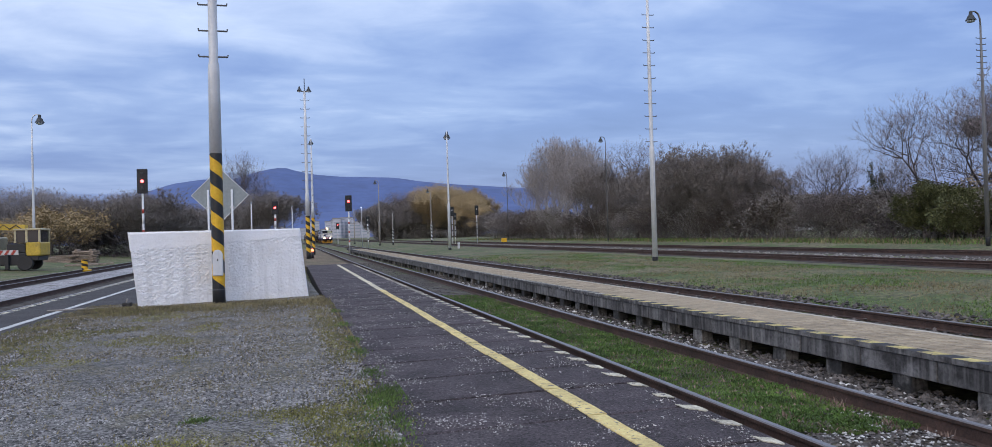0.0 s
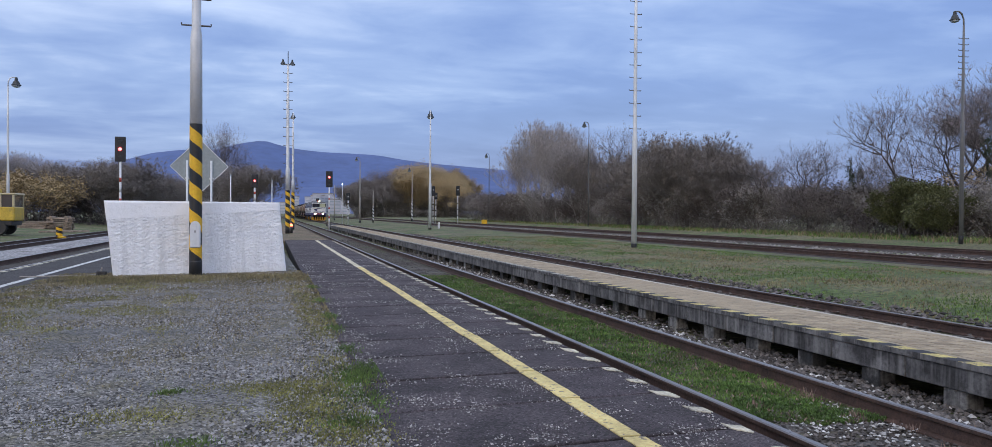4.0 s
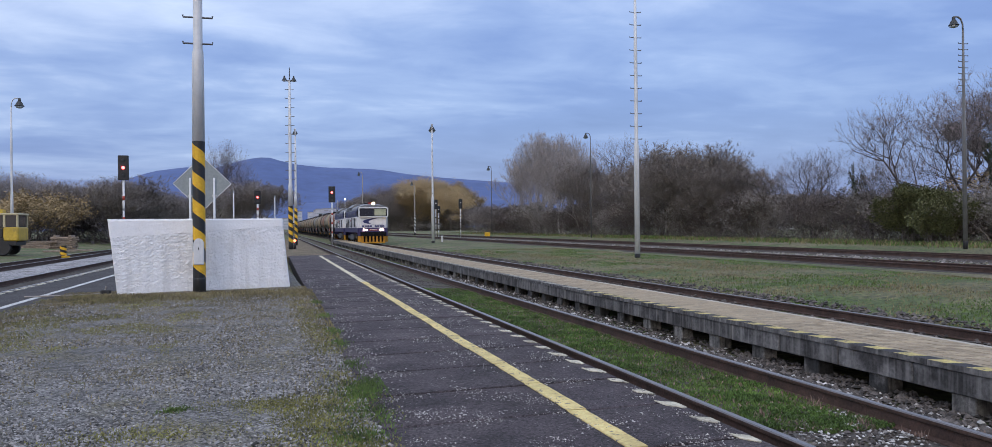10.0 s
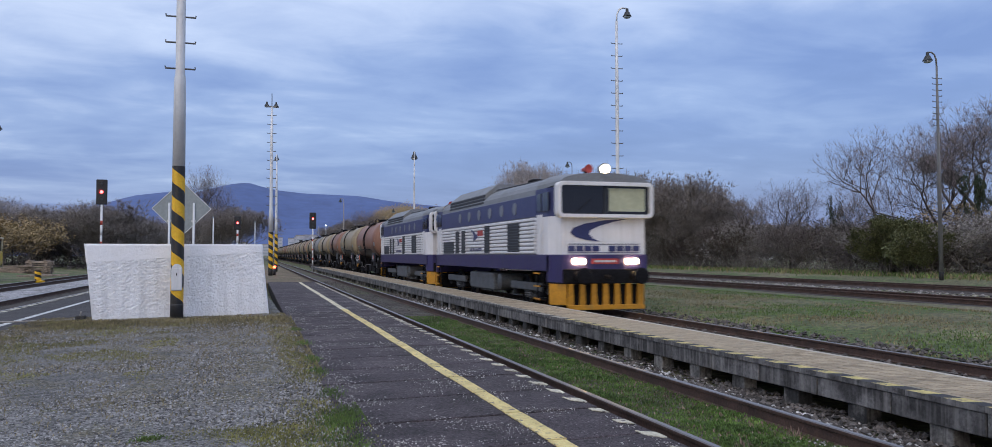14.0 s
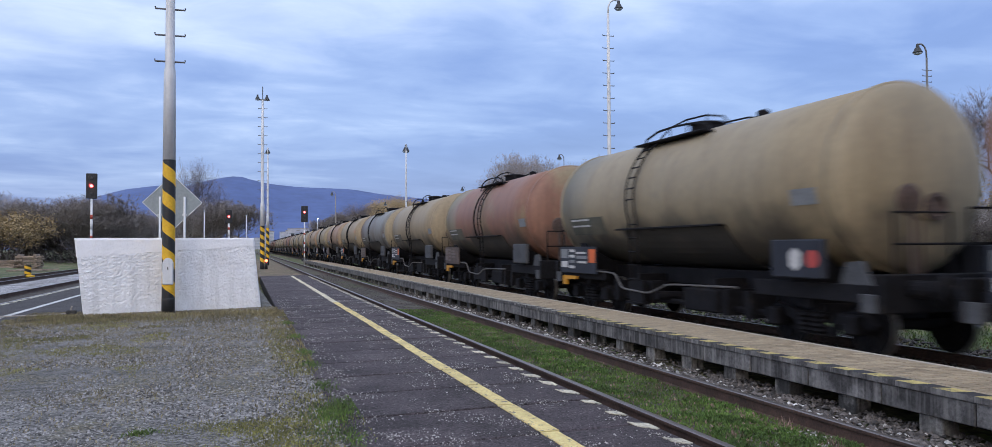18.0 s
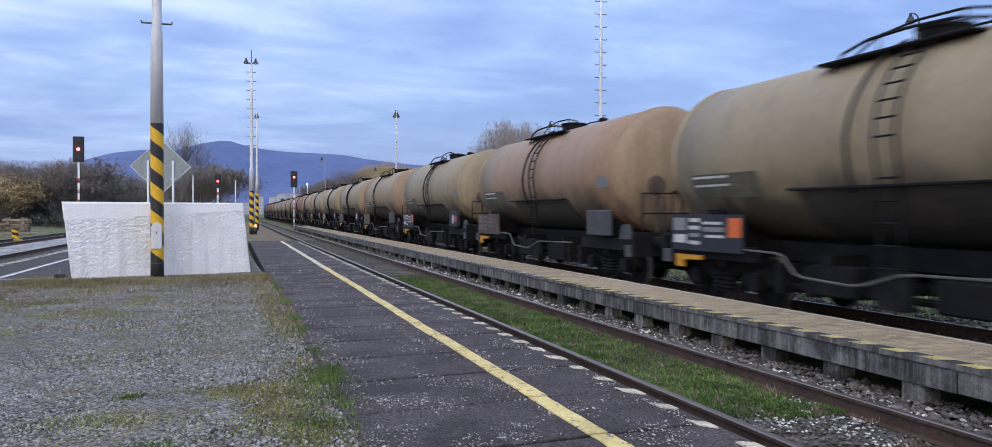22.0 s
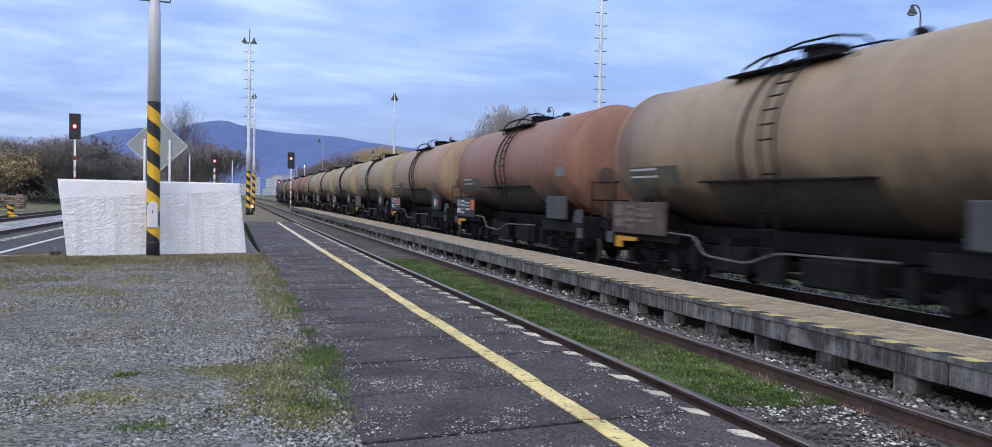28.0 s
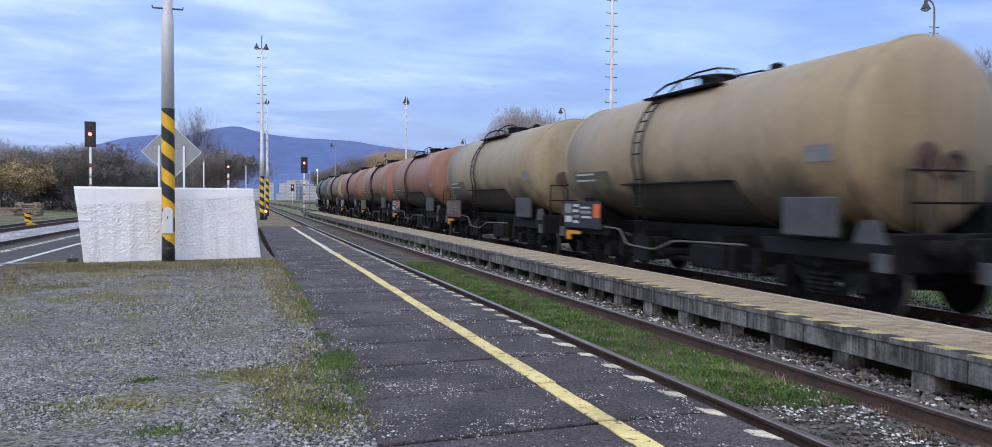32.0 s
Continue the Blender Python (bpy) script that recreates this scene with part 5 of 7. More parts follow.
for q in ("tangle", "leaf_olive_dark", "leaf_olive", "leaf_brown"):   # dry, matt leaves
    M[q].node_tree.nodes["Principled BSDF"].inputs["Specular IOR Level"].default_value = 0.15


def hedge_line(r):
    x, y = 44.3 + r.gauss(0, 1.3), 34 * math.exp(1.75 * r.random())
    return x, y, ground_height(x, y) - 0.1, 1.5 + 1.7 * (0.5 + noise.noise((x * 0.1, y * 0.16, 1))) + 0.012 * y


def siding_hedge(r):
    x = r.uniform(-46, -12) * 1.35
    return x, 118 + r.gauss(8, 6), 0.0, 4.2 if r.random() < 0.5 else 2.6


rng = random.Random(31)


def verge(r):
    x, y, z, _ = hedge_line(r)
    x -= 1.5 + 3.5 * r.random()
    return x, y, ground_height(x, y) - 0.02


blades("dry_grass", rng, 5000, verge, 0.28, M["dry_blade"], "tall dry grass along the foot of the hedge", 0.035)
blades("grass", rng, 7000, lambda r: verge(r) if r.random() < 0.7 else (r.uniform(40, 43), r.uniform(84, 100), 0.1), 0.30, M["grass_blade"], "green weeds along the foot of the hedge", 0.035)
undergrowth(rng, "undergrowth", 26000, hedge_line, "tangle", "brown tangled undergrowth of the hedge", 0.065)
undergrowth(rng, "undergrowth", 9000, hedge_line, "leaf_olive_dark", "olive tangled undergrowth of the hedge", 0.06)
undergrowth(rng, "undergrowth", 7000, siding_hedge, "tangle", "brown undergrowth behind the sidings", 0.12)
undergrowth(rng, "undergrowth", 9000, lambda r: (r.uniform(34, 112), 345 + r.gauss(0, 14), 0.0, 6.0), "leaf_olive", "pale brown undergrowth before the yellow wood", 0.16)
# the hedge behind the far tracks: x, y, kind, size
for x, y, kind, s, wd in ((24.3, 84, "pale", 0.95, 0.75), (25.5, 82, "pale", 1.13, 0.9), (27.4, 83, "pale", 1.16, 0.9), (29.2, 85, "pale", 1.08, 0.9), (31.2, 84, "pale", 1.0, 1.0),
                      (34.6, 82, "bare", 1.04, 0.8), (33, 86, "brown", 0.95, 1), (36.4, 80, "brown", 0.92, 1.2), (38.6, 80, "brown", 1.05, 1.2), (40.6, 79, "brown", 1.13, 1.25), (42.8, 80, "brown", 1.12, 1.2), (44.6, 80, "brown", 1.02, 1.2), (46.3, 80, "brown", 0.88, 1.2),
                      (36.5, 52, "bare", 0.66, 1.0), (38.2, 54, "bare", 0.60, 1.0), (35.0, 55, "bare", 0.56, 1.0), (40.0, 50, "bare", 0.60, 1.0),
                      (43.4, 51, "bare_b", 1.06, 0.8), (42.0, 54, "fir", 0.72, 0.35), (46.8, 50, "bare_b", 1.0, 1.1), (49.5, 49, "bare_b", 1.24, 1.1), (52.5, 50, "bare_b", 1.32, 1.1), (55.5, 50, "bare_b", 1.3, 1.0),
                      (47.8, 47, "ivy", 0.85, 0.4), (50.5, 47, "gold_bush", 1.3, 1.0), (38.6, 45, "green", 0.90, 0.95), (40.4, 45, "green", 0.86, 1.0), (42.0, 45, "green", 0.72, 1.0), (47.5, 45.5, "green", 0.8, 1.1), (49.0, 44, "rust", 0.8, 1.1), (52, 45, "green", 1.1, 1.0)):
    k = max(1.0, (41.6 if kind in ("green", "gold_bush") else 45.5 + rng.uniform(-1, 1.5)) / x)   # the hedge runs beside the far track
    x, y, s = x * k, y * k, s * k
    plant(kind, x, y, s, rng, wd)
for i in range(100):
    x, y = 45.5 + rng.uniform(-1.6, 2.5), 36 * math.exp(1.65 * i / 99) + rng.uniform(-1, 1)
    plant(rng.choice(("shrub", "shrub", "shrub_b", "shrub_b", "rust_low")), x, y, rng.uniform(0.75, 1.25) * (1 + 0.004 * y), rng, rng.uniform(1.0, 1.5))
for i in range(26):
    plant(rng.choice(("shrub", "shrub_b")), rng.uniform(48, 60), rng.uniform(60, 180), rng.uniform(0.9, 1.2), rng, 1.4)
for i in range(22):   # thicket round the feet of the pale trees
    plant(rng.choice(("shrub", "shrub_b", "rust_low")), rng.uniform(45.5, 53), rng.uniform(150, 196), rng.uniform(1.2, 1.9), rng, 1.5)
# the wood beyond the lamp masts, yellow on its sunny edge
for i in range(46):
    lean, y = rng.uniform(0.092, 0.214), rng.uniform(345, 400)
    golden = lean > 0.150
    plant("yellow" if golden and rng.random() < 0.85 else rng.choice(("brown", "brown", "brown", "bare")), lean * y, y, rng.uniform(1.8, 2.35) * (0.78 + 0.22 * min(1, (lean - 0.09) / 0.06)), rng, 1.1)
for i in range(54):   # lower growth in front closes the wood down to the ground
    lean, y = rng.uniform(0.090, 0.212), rng.uniform(330, 350)
    plant("yellow" if lean > 0.150 and rng.random() < 0.6 else rng.choice(("brown", "shrub_b", "brown")), lean * y, y, rng.uniform(1.0, 1.7), rng, 1.15)
for i in range(34):
    plant(rng.choice(("shrub", "brown", "shrub_b", "brown")), rng.uniform(34, 108), rng.uniform(325, 350), rng.uniform(0.9, 1.25), rng, 1.5)
# autumn hedge behind the sidings; where the sidings run out it lies farther off
for i in range(66):
    x = -44 + 43 * (i / 65)
    y = rng.uniform(84, 112)
    k = min(3.3, max(1.35, 19 / max(1, -x)))
    plant(rng.choice(("rust", "shrub", "brown", "brown", "pale")), x * k, y * k, rng.uniform(0.6, 0.85) * (0.78 if x > -14 else 0.92) * k, rng, 1.5)
for x, y, s in ((-20.5, 82, 0.95), (-19.0, 83, 0.9), (-22.6, 82, 0.8)):
    plant("gold_bush", x * 1.38, y * 1.38, s * 1.38, rng, 1.3)
for x, s in ((-6.6, 0.80), (-5.2, 0.98), (-4.1, 0.90), (-3.3, 0.72)):
    plant("bare", x * 3.1, 92 * 3.1, s * 3.1, rng, 0.62)
for i in range(12):
    x = rng.uniform(-34, -14)
    k = max(1.35, 19 / -x)
    plant("bare", x * k, rng.uniform(100, 120) * k, rng.uniform(0.6, 0.8) * k, rng)

for x, y, z, r in ((51.6, 54.9, 8.8, 0.75), (53.7, 54.6, 7.7, 0.65)):
    t = thing("mistletoe", "dark round mistletoe ball in a bare tree", "mistletoe", "mistletoe balls", (x, y, z))
    lv, lf = [], []
    leaf_cloud(rng, lv, lf, Vector((0, 0, 0)), r, 1500, 0.12)
    raw("clump", lv, lf, M["leaf_ivy"], t)

# ---- the train ----
M["loco_white"] = mat("loco_white_paint", (0.74, 0.73, 0.74), 0.4, vary=0.05, grain=10, stain=1.2, bump=0.03, streak=((0.42, 0.40, 0.38), 7, 0.35))
M["loco_blue"] = mat("loco_blue_paint", (0.030, 0.036, 0.125), 0.4, vary=0.10, grain=10, stain=1.0, bump=0.03, streak=((0.05, 0.05, 0.08), 7, 0.4))
M["loco_violet"] = mat("loco_violet_blue_paint", (0.033, 0.026, 0.105), 0.42, vary=0.10, grain=10, stain=1.0, bump=0.03, streak=((0.04, 0.035, 0.05), 7, 0.4))
M["loco_roof"] = mat("loco_grey_roof", (0.190, 0.200, 0.218), 0.6, vary=0.12, grain=12, stain=1.0, bump=0.05, tint=(0.165, 0.168, 0.17), tint_at=0.58)
M["loco_frame"] = mat("loco_grey_running_gear", (0.075, 0.082, 0.092), 0.65, vary=0.25, grain=14, stain=2.0, bump=0.15, tint=(0.05, 0.045, 0.04), tint_at=0.6)
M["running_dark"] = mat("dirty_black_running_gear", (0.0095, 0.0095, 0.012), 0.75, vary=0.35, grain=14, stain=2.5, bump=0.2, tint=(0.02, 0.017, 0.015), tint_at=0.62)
M["plough_yellow"] = mat("loco_yellow_plough", (0.48, 0.225, 0.013), 0.55, vary=0.15, grain=14, stain=2.5, bump=0.05, tint=(0.30, 0.18, 0.04), tint_at=0.66)
# grey painted in for the shade between the locomotive's white ribs
M["groove_shade"] = mat("shaded_groove_paint", (0.32, 0.32, 0.33), 0.6, vary=0.1, grain=10, stain=1.5, bump=0.03)
M["grille"] = mat("dark_grille", (0.025, 0.027, 0.033), 0.6, vary=0.2, grain=20, stain=3, bump=0.1)
M["cab_glass"] = glass_pane("cab_glass", (0.012, 0.013, 0.016))
M["blind"] = mat("pale_sun_blind", (0.42, 0.43, 0.30), 0.7, vary=0.08, grain=10, stain=2, bump=0.03)
M["window_pale"] = glass_pane("dusty_round_window", (0.16, 0.17, 0.19), 0.3)
M["red_plate"] = mat("red_number_plate", (0.42, 0.06, 0.05), 0.6, vary=0.1, grain=20, stain=4, bump=0.02)
M["pale_bar"] = mat("pale_marking", (0.50, 0.50, 0.50), 0.7, vary=0.15, grain=20, stain=4, bump=0.02)
M["grey_bar"] = mat("grey_marking", (0.20, 0.21, 0.22), 0.7, vary=0.15, grain=20, stain=4, bump=0.02)
M["orange_plate"] = mat("orange_hazard_plate", (0.62, 0.13, 0.03), 0.6, vary=0.08, grain=20, stain=4, bump=0.02)
M["blue_box"] = mat("dark_blue_plate_box", (0.030, 0.034, 0.046), 0.6, vary=0.15, grain=20, stain=3, bump=0.05)
M["brown_board"] = mat("dirty_brown_board", (0.075, 0.052, 0.045), 0.7, vary=0.3, grain=20, stain=3, bump=0.05, tint=(0.11, 0.075, 0.06), tint_at=0.6)
M["brown_bar"] = mat("grimy_marking", (0.135, 0.11, 0.10), 0.7, vary=0.2, grain=20, stain=4, bump=0.02)
M["grey_box"] = mat("grey_plate_box", (0.072, 0.076, 0.084), 0.65, vary=0.18, grain=20, stain=3, bump=0.05)
M["steel_pipe"] = mat("bare_steel_pipe", (0.135, 0.13, 0.128), 0.5, 0.3, vary=0.2, grain=20, stain=4, bump=0.05)
M["wheel_tread"] = mat("bright_wheel_tread", (0.35, 0.33, 0.31), 0.35, 0.8, vary=0.1, grain=20, stain=4, bump=0.02)


def tank_paint(name, base, other, at, dirt=0.5):
    """Weathered tank paint: fresh and faded patches, rust bleeding, and a lower half that darkens downwards."""
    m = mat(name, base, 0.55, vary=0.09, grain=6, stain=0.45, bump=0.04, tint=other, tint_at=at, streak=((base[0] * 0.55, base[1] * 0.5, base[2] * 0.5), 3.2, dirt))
    n, l = m.node_tree.nodes, m.node_tree.links
    b = n["Principled BSDF"]
    col = b.inputs["Base Color"].links[0].from_socket
    tc = n.new("ShaderNodeTexCoord").outputs["Object"]
    sep = n.new("ShaderNodeSeparateXYZ")
    l.new(tc, sep.inputs[0])

    def op(kind, a, c):
        x = n.new("ShaderNodeMath")
        x.operation = kind
        for i, v in enumerate((a, c)):
            if isinstance(v, (int, float)):
                x.inputs[i].default_value = v
            else:
                l.new(v, x.inputs[i])
        return x.outputs[0]

    nz = n.new("ShaderNodeTexNoise")
    nz.inputs["Scale"].default_value, nz.inputs["Detail"].default_value = 1.3, 5
    l.new(tc, nz.inputs["Vector"])
    # a broad uneven field round the discharge pipes, darker towards the bottom
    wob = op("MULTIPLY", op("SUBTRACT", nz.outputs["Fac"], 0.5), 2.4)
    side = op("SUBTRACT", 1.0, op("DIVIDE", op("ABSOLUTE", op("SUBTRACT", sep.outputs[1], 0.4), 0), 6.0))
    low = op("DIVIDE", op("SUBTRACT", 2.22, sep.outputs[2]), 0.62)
    low_dark = op("ADD", op("MINIMUM", op("MULTIPLY", side, 2.2), low), wob)
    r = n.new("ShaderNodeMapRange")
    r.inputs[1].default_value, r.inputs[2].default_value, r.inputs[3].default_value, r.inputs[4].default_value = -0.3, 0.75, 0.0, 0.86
    l.new(low_dark, r.inputs[0])
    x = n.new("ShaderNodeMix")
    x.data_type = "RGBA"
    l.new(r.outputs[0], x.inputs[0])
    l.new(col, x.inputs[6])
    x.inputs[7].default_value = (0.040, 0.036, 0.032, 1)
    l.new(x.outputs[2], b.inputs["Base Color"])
    return m


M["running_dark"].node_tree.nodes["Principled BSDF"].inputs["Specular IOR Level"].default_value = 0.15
TAN, KHAKI, TERRA, SALMON, GREY, BROWN = (0.29, 0.228, 0.143), (0.285, 0.232, 0.148), (0.240, 0.120, 0.082), (0.30, 0.198, 0.130), (0.195, 0.193, 0.180), (0.178, 0.124, 0.090)
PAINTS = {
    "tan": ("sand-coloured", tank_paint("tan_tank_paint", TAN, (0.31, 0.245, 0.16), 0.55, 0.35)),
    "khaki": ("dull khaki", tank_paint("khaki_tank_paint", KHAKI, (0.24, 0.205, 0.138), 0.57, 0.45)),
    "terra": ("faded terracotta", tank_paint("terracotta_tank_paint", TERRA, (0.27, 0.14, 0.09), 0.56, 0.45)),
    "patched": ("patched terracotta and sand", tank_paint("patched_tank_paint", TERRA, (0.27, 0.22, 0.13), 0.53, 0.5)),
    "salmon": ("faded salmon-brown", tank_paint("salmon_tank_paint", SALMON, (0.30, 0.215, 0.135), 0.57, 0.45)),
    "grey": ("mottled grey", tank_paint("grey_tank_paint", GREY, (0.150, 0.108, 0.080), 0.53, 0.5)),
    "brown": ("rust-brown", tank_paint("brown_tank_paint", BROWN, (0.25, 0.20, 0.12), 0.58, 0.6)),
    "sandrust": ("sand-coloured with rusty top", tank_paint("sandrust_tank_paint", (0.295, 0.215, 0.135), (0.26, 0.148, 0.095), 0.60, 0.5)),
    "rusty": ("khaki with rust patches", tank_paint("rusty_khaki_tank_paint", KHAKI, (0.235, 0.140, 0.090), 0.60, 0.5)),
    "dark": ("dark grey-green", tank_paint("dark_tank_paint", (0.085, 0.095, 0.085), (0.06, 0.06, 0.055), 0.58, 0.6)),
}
# the tank ends, where the paint differs from the barrel
TANK_R, TANK_Z = 1.47, 2.70
for q in ("blue_box", "grey_box"):
    M[q].node_tree.nodes["Principled BSDF"].inputs["Specular IOR Level"].default_value = 0.2
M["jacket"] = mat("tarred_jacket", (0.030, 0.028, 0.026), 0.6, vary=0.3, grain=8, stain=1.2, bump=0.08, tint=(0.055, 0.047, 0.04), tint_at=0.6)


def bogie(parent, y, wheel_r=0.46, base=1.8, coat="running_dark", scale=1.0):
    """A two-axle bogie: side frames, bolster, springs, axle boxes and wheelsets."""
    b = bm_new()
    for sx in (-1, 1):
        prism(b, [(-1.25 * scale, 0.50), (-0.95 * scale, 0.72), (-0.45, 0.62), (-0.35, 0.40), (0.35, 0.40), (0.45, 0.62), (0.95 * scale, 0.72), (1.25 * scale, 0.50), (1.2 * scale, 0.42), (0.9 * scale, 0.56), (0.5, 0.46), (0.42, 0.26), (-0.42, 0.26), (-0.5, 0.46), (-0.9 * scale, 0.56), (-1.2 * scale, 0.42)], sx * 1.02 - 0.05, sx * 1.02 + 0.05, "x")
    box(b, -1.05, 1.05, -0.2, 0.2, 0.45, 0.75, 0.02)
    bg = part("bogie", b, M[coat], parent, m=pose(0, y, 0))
    first = None
    for wy in (-base / 2, base / 2):
        if first is None:
            b = bm_new()
            lathe(b, [(0.08, -1.15), (0.08, 1.15)], "x", (0, 0, 0), 10)
            for sx in (-1, 1):
                lathe(b, [(0.10, sx * 0.62), (wheel_r * 0.85, sx * 0.64), (wheel_r * 0.88, sx * 0.70), (wheel_r, sx * 0.70), (wheel_r, sx * 0.815), (wheel_r * 0.86, sx * 0.825), (wheel_r * 0.80, sx * 0.78), (0.16, sx * 0.80), (0.10, sx * 0.86)], "x", (0, 0, 0), 22)
                for k in range(5):   # lifting holes in the wheel disc
                    a = 2 * math.pi * k / 5
                    lathe(b, [(0.055, sx * 0.775), (0.055, sx * 0.812)], "x", (0, 0.28 * wheel_r / 0.46 * math.cos(a), 0.28 * wheel_r / 0.46 * math.sin(a)), 8)
            for f in b.faces:
                c = f.calc_center_median()
                if abs(math.hypot(c.y, c.z) - wheel_r) < 0.02:
                    f.material_index = 1
            first = part("wheelset", b, [M["running_dark"], M["wheel_tread"]], bg, m=pose(0, wy, wheel_r))
        else:
            again(first, pose(0, wy, wheel_r), bg)
    box_ob = spring_ob = None
    for wy in (-base / 2, base / 2):
        for sx in (-1, 1):
            m = pose(sx * 1.10, wy, 0)
            if box_ob is None:
                b = bm_new()
                box(b, -0.13, 0.13, -0.15, 0.15, 0.34, 0.64, 0.03)
                lathe(b, [(0.11, 0.0), (0.11, 0.20), (0.03, 0.22)], "x", (-0.02, 0, 0.47), 10)
                box_ob = part("axle_box", b, M["running_dark"], bg, m=m)
            else:
                again(box_ob, m, bg)
    for sx in (-1, 1):
        for sy in (-0.15, 0.15):
            m = pose(sx * 1.10, sy, 0)
            if spring_ob is None:
                b = bm_new()
                lathe(b, [(0.105, 0.28)] + [(0.135 if i % 2 else 0.10, 0.30 + 0.038 * i) for i in range(9)] + [(0.105, 0.63)], sides=10)
                spring_ob = part("spring", b, M[coat], bg, m=m)
            else:
                again(spring_ob, m, bg)
    return bg


def buffers(parent, ends, z=1.05):
    first = None
    for y, s in ends:
        for sx in (-0.875, 0.875):
            m = pose(sx, y, z, 0, 0, 0 if s < 0 else 180)
            if first is None:
                b = bm_new()
                lathe(b, [(0.13, 0.02), (0.13, -0.30), (0.09, -0.32), (0.09, -0.48), (0.23, -0.52), (0.24, -0.56), (0.2, -0.59)], "y", sides=14)
                first = part("buffer", b, M["running_dark"], parent, m=m)
            else:
                again(first, m, parent)


def tank_wagon(lad=1.2, hoop=False):
    """One four-axle tank wagon, centred on its middle, 13.2 m over the buffers."""
    t = thing("tank_wagon", "weathered tank wagon", "tank wagon", "wagons of the freight train", (0, 0, 0))
    L, back = 5.20, 0.22   # the barrel sits a little towards the rear
    ledge = (-2.2, 2.0)
    b = bm_new()
    lathe(b, [(0.2, -L), (TANK_R, -L), (TANK_R, -3.4), (TANK_R, -1.7), (TANK_R, 0), (TANK_R, 1.7), (TANK_R, 3.4), (TANK_R, L), (0.2, L)], "y", (0, back, TANK_Z), 48)
    for f in b.faces:
        f.smooth = abs(f.normal.y) < 0.5
    tank = part("tank", b, PAINTS["tan"][1], t)
    for s in (-1, 1):
        b = bm_new()
        lathe(b, [(TANK_R - 0.002, s * 0.01), (1.455, s * 0.07), (1.41, s * 0.14), (1.33, s * 0.195), (1.15, s * 0.26), (0.8, s * 0.335), (0.4, s * 0.385), (0.05, s * 0.40)], "y", (0, back + s * L, TANK_Z), 48)
        part("tank_end", b, PAINTS["tan"][1], tank, "dished tank end", smooth=True)
        b = bm_new()
        lathe(b, [(0.20, s * 0.32), (0.21, s * 0.425), (0.15, s * 0.43), (0.14, s * 0.39)], "y", (0.18, back + s * L, TANK_Z - 0.46), 20)
        part("inspection_ring", b, M["brown_board"], tank, "dark round inspection cover")
        b = bm_new()
        ye = s * 5.90
        tube(b, [(-0.78, ye, 1.2), (-0.78, ye, 2.35)], 0.035, 6)
        tube(b, [(-0.62, ye, 1.2), (-0.62, ye, 2.0), (-0.78, ye, 2.1)], 0.025, 6)
        lathe(b, [(0.20, -0.02), (0.235, 0.0), (0.20, 0.02)], "y", (-0.78, ye - s * 0.05, 2.3), 14)
        part("brake_column", b, M["brown_board"], t, "rusty hand brake column with a wheel")
    for y in (-L, L):
        b = bm_new()
        lathe(b, [(TANK_R, -0.06), (TANK_R + 0.026, -0.035), (TANK_R + 0.026, 0.035), (TANK_R, 0.06)], "y", (0, y + back, TANK_Z), 48)
        part("weld_ring", b, PAINTS["tan"][1], tank, smooth=True)
    # manhole, walkway and its hoop rails on the top
    b = bm_new()
    lathe(b, [(0.36, 0), (0.36, 0.16), (0.40, 0.18), (0.40, 0.22), (0.1, 0.27)], at=(0, 0.5, TANK_Z + TANK_R - 0.03), sides=18)
    part("manhole", b, M["running_dark"], tank)
    b = bm_new()
    lathe(b, [(0.13, 0), (0.13, 0.14), (0.05, 0.18)], at=(0, -1.5, TANK_Z + TANK_R - 0.02), sides=12)
    part("vent", b, M["running_dark"], tank)
    z0 = TANK_Z + TANK_R
    deck = None
    for sx in (-0.75, 0.75):
        m = pose(sx, 0, 0)
        if deck is None:
            b = bm_new()
            box(b, -0.26, 0.26, -0.85, 2.0, z0 - 0.205, z0 - 0.165, 0.01)
            deck = part("walkway", b, M["running_dark"], tank, "dark grating walkway", m)
        else:
            again(deck, m, tank)
    for sx in (-1.0, 1.0):
        b = bm_new()
        tube(b, [(sx, -1.3, z0 - 0.3), (sx, -1.1, z0 - 0.12), (sx, -0.6, z0 - 0.01), (sx, 0.2, z0 + 0.03), (sx, 0.9, z0 + 0.01), (sx, 1.4, z0 - 0.10), (sx, 1.6, z0 - 0.35)], 0.024, 6)
        part("hoop_rail", b, M["running_dark"], tank)
        b = bm_new()
        x2 = sx * 0.52
        tube(b, [(x2, -1.2, z0 - 0.12), (x2, -0.9, z0 + 0.10), (x2, -0.3, z0 + 0.22), (x2, 0.5, z0 + 0.24), (x2, 1.2, z0 + 0.16), (x2, 1.7, z0 - 0.06)], 0.020, 6)
        for y in (-0.3, 0.5, 1.2):
            tube(b, [(x2, y, z0 - 0.10), (x2, y, z0 + 0.20)], 0.014, 5)
        part("hand_rail", b, M["running_dark"], tank, "low dark hand rail on the tank top")
    # ladder on each side
    for s in (-1, 1):
        b = bm_new()
        arc = [(s * (TANK_R + 0.10) * math.cos(a), TANK_Z + (TANK_R + 0.10) * math.sin(a)) for a in (radians(-18 + 9.0 * k) for k in range(9))]
        for y in (lad - 0.19, lad + 0.19):
            tube(b, [(s * 1.42, y, 0.9)] + [(x, y, z) for x, z in arc], 0.022, 5)
        for z in (0.95, 1.25, 1.55, 1.85, 2.15):
            tube(b, [(s * 1.5, lad - 0.19, z), (s * 1.5, lad + 0.19, z)], 0.016, 5)
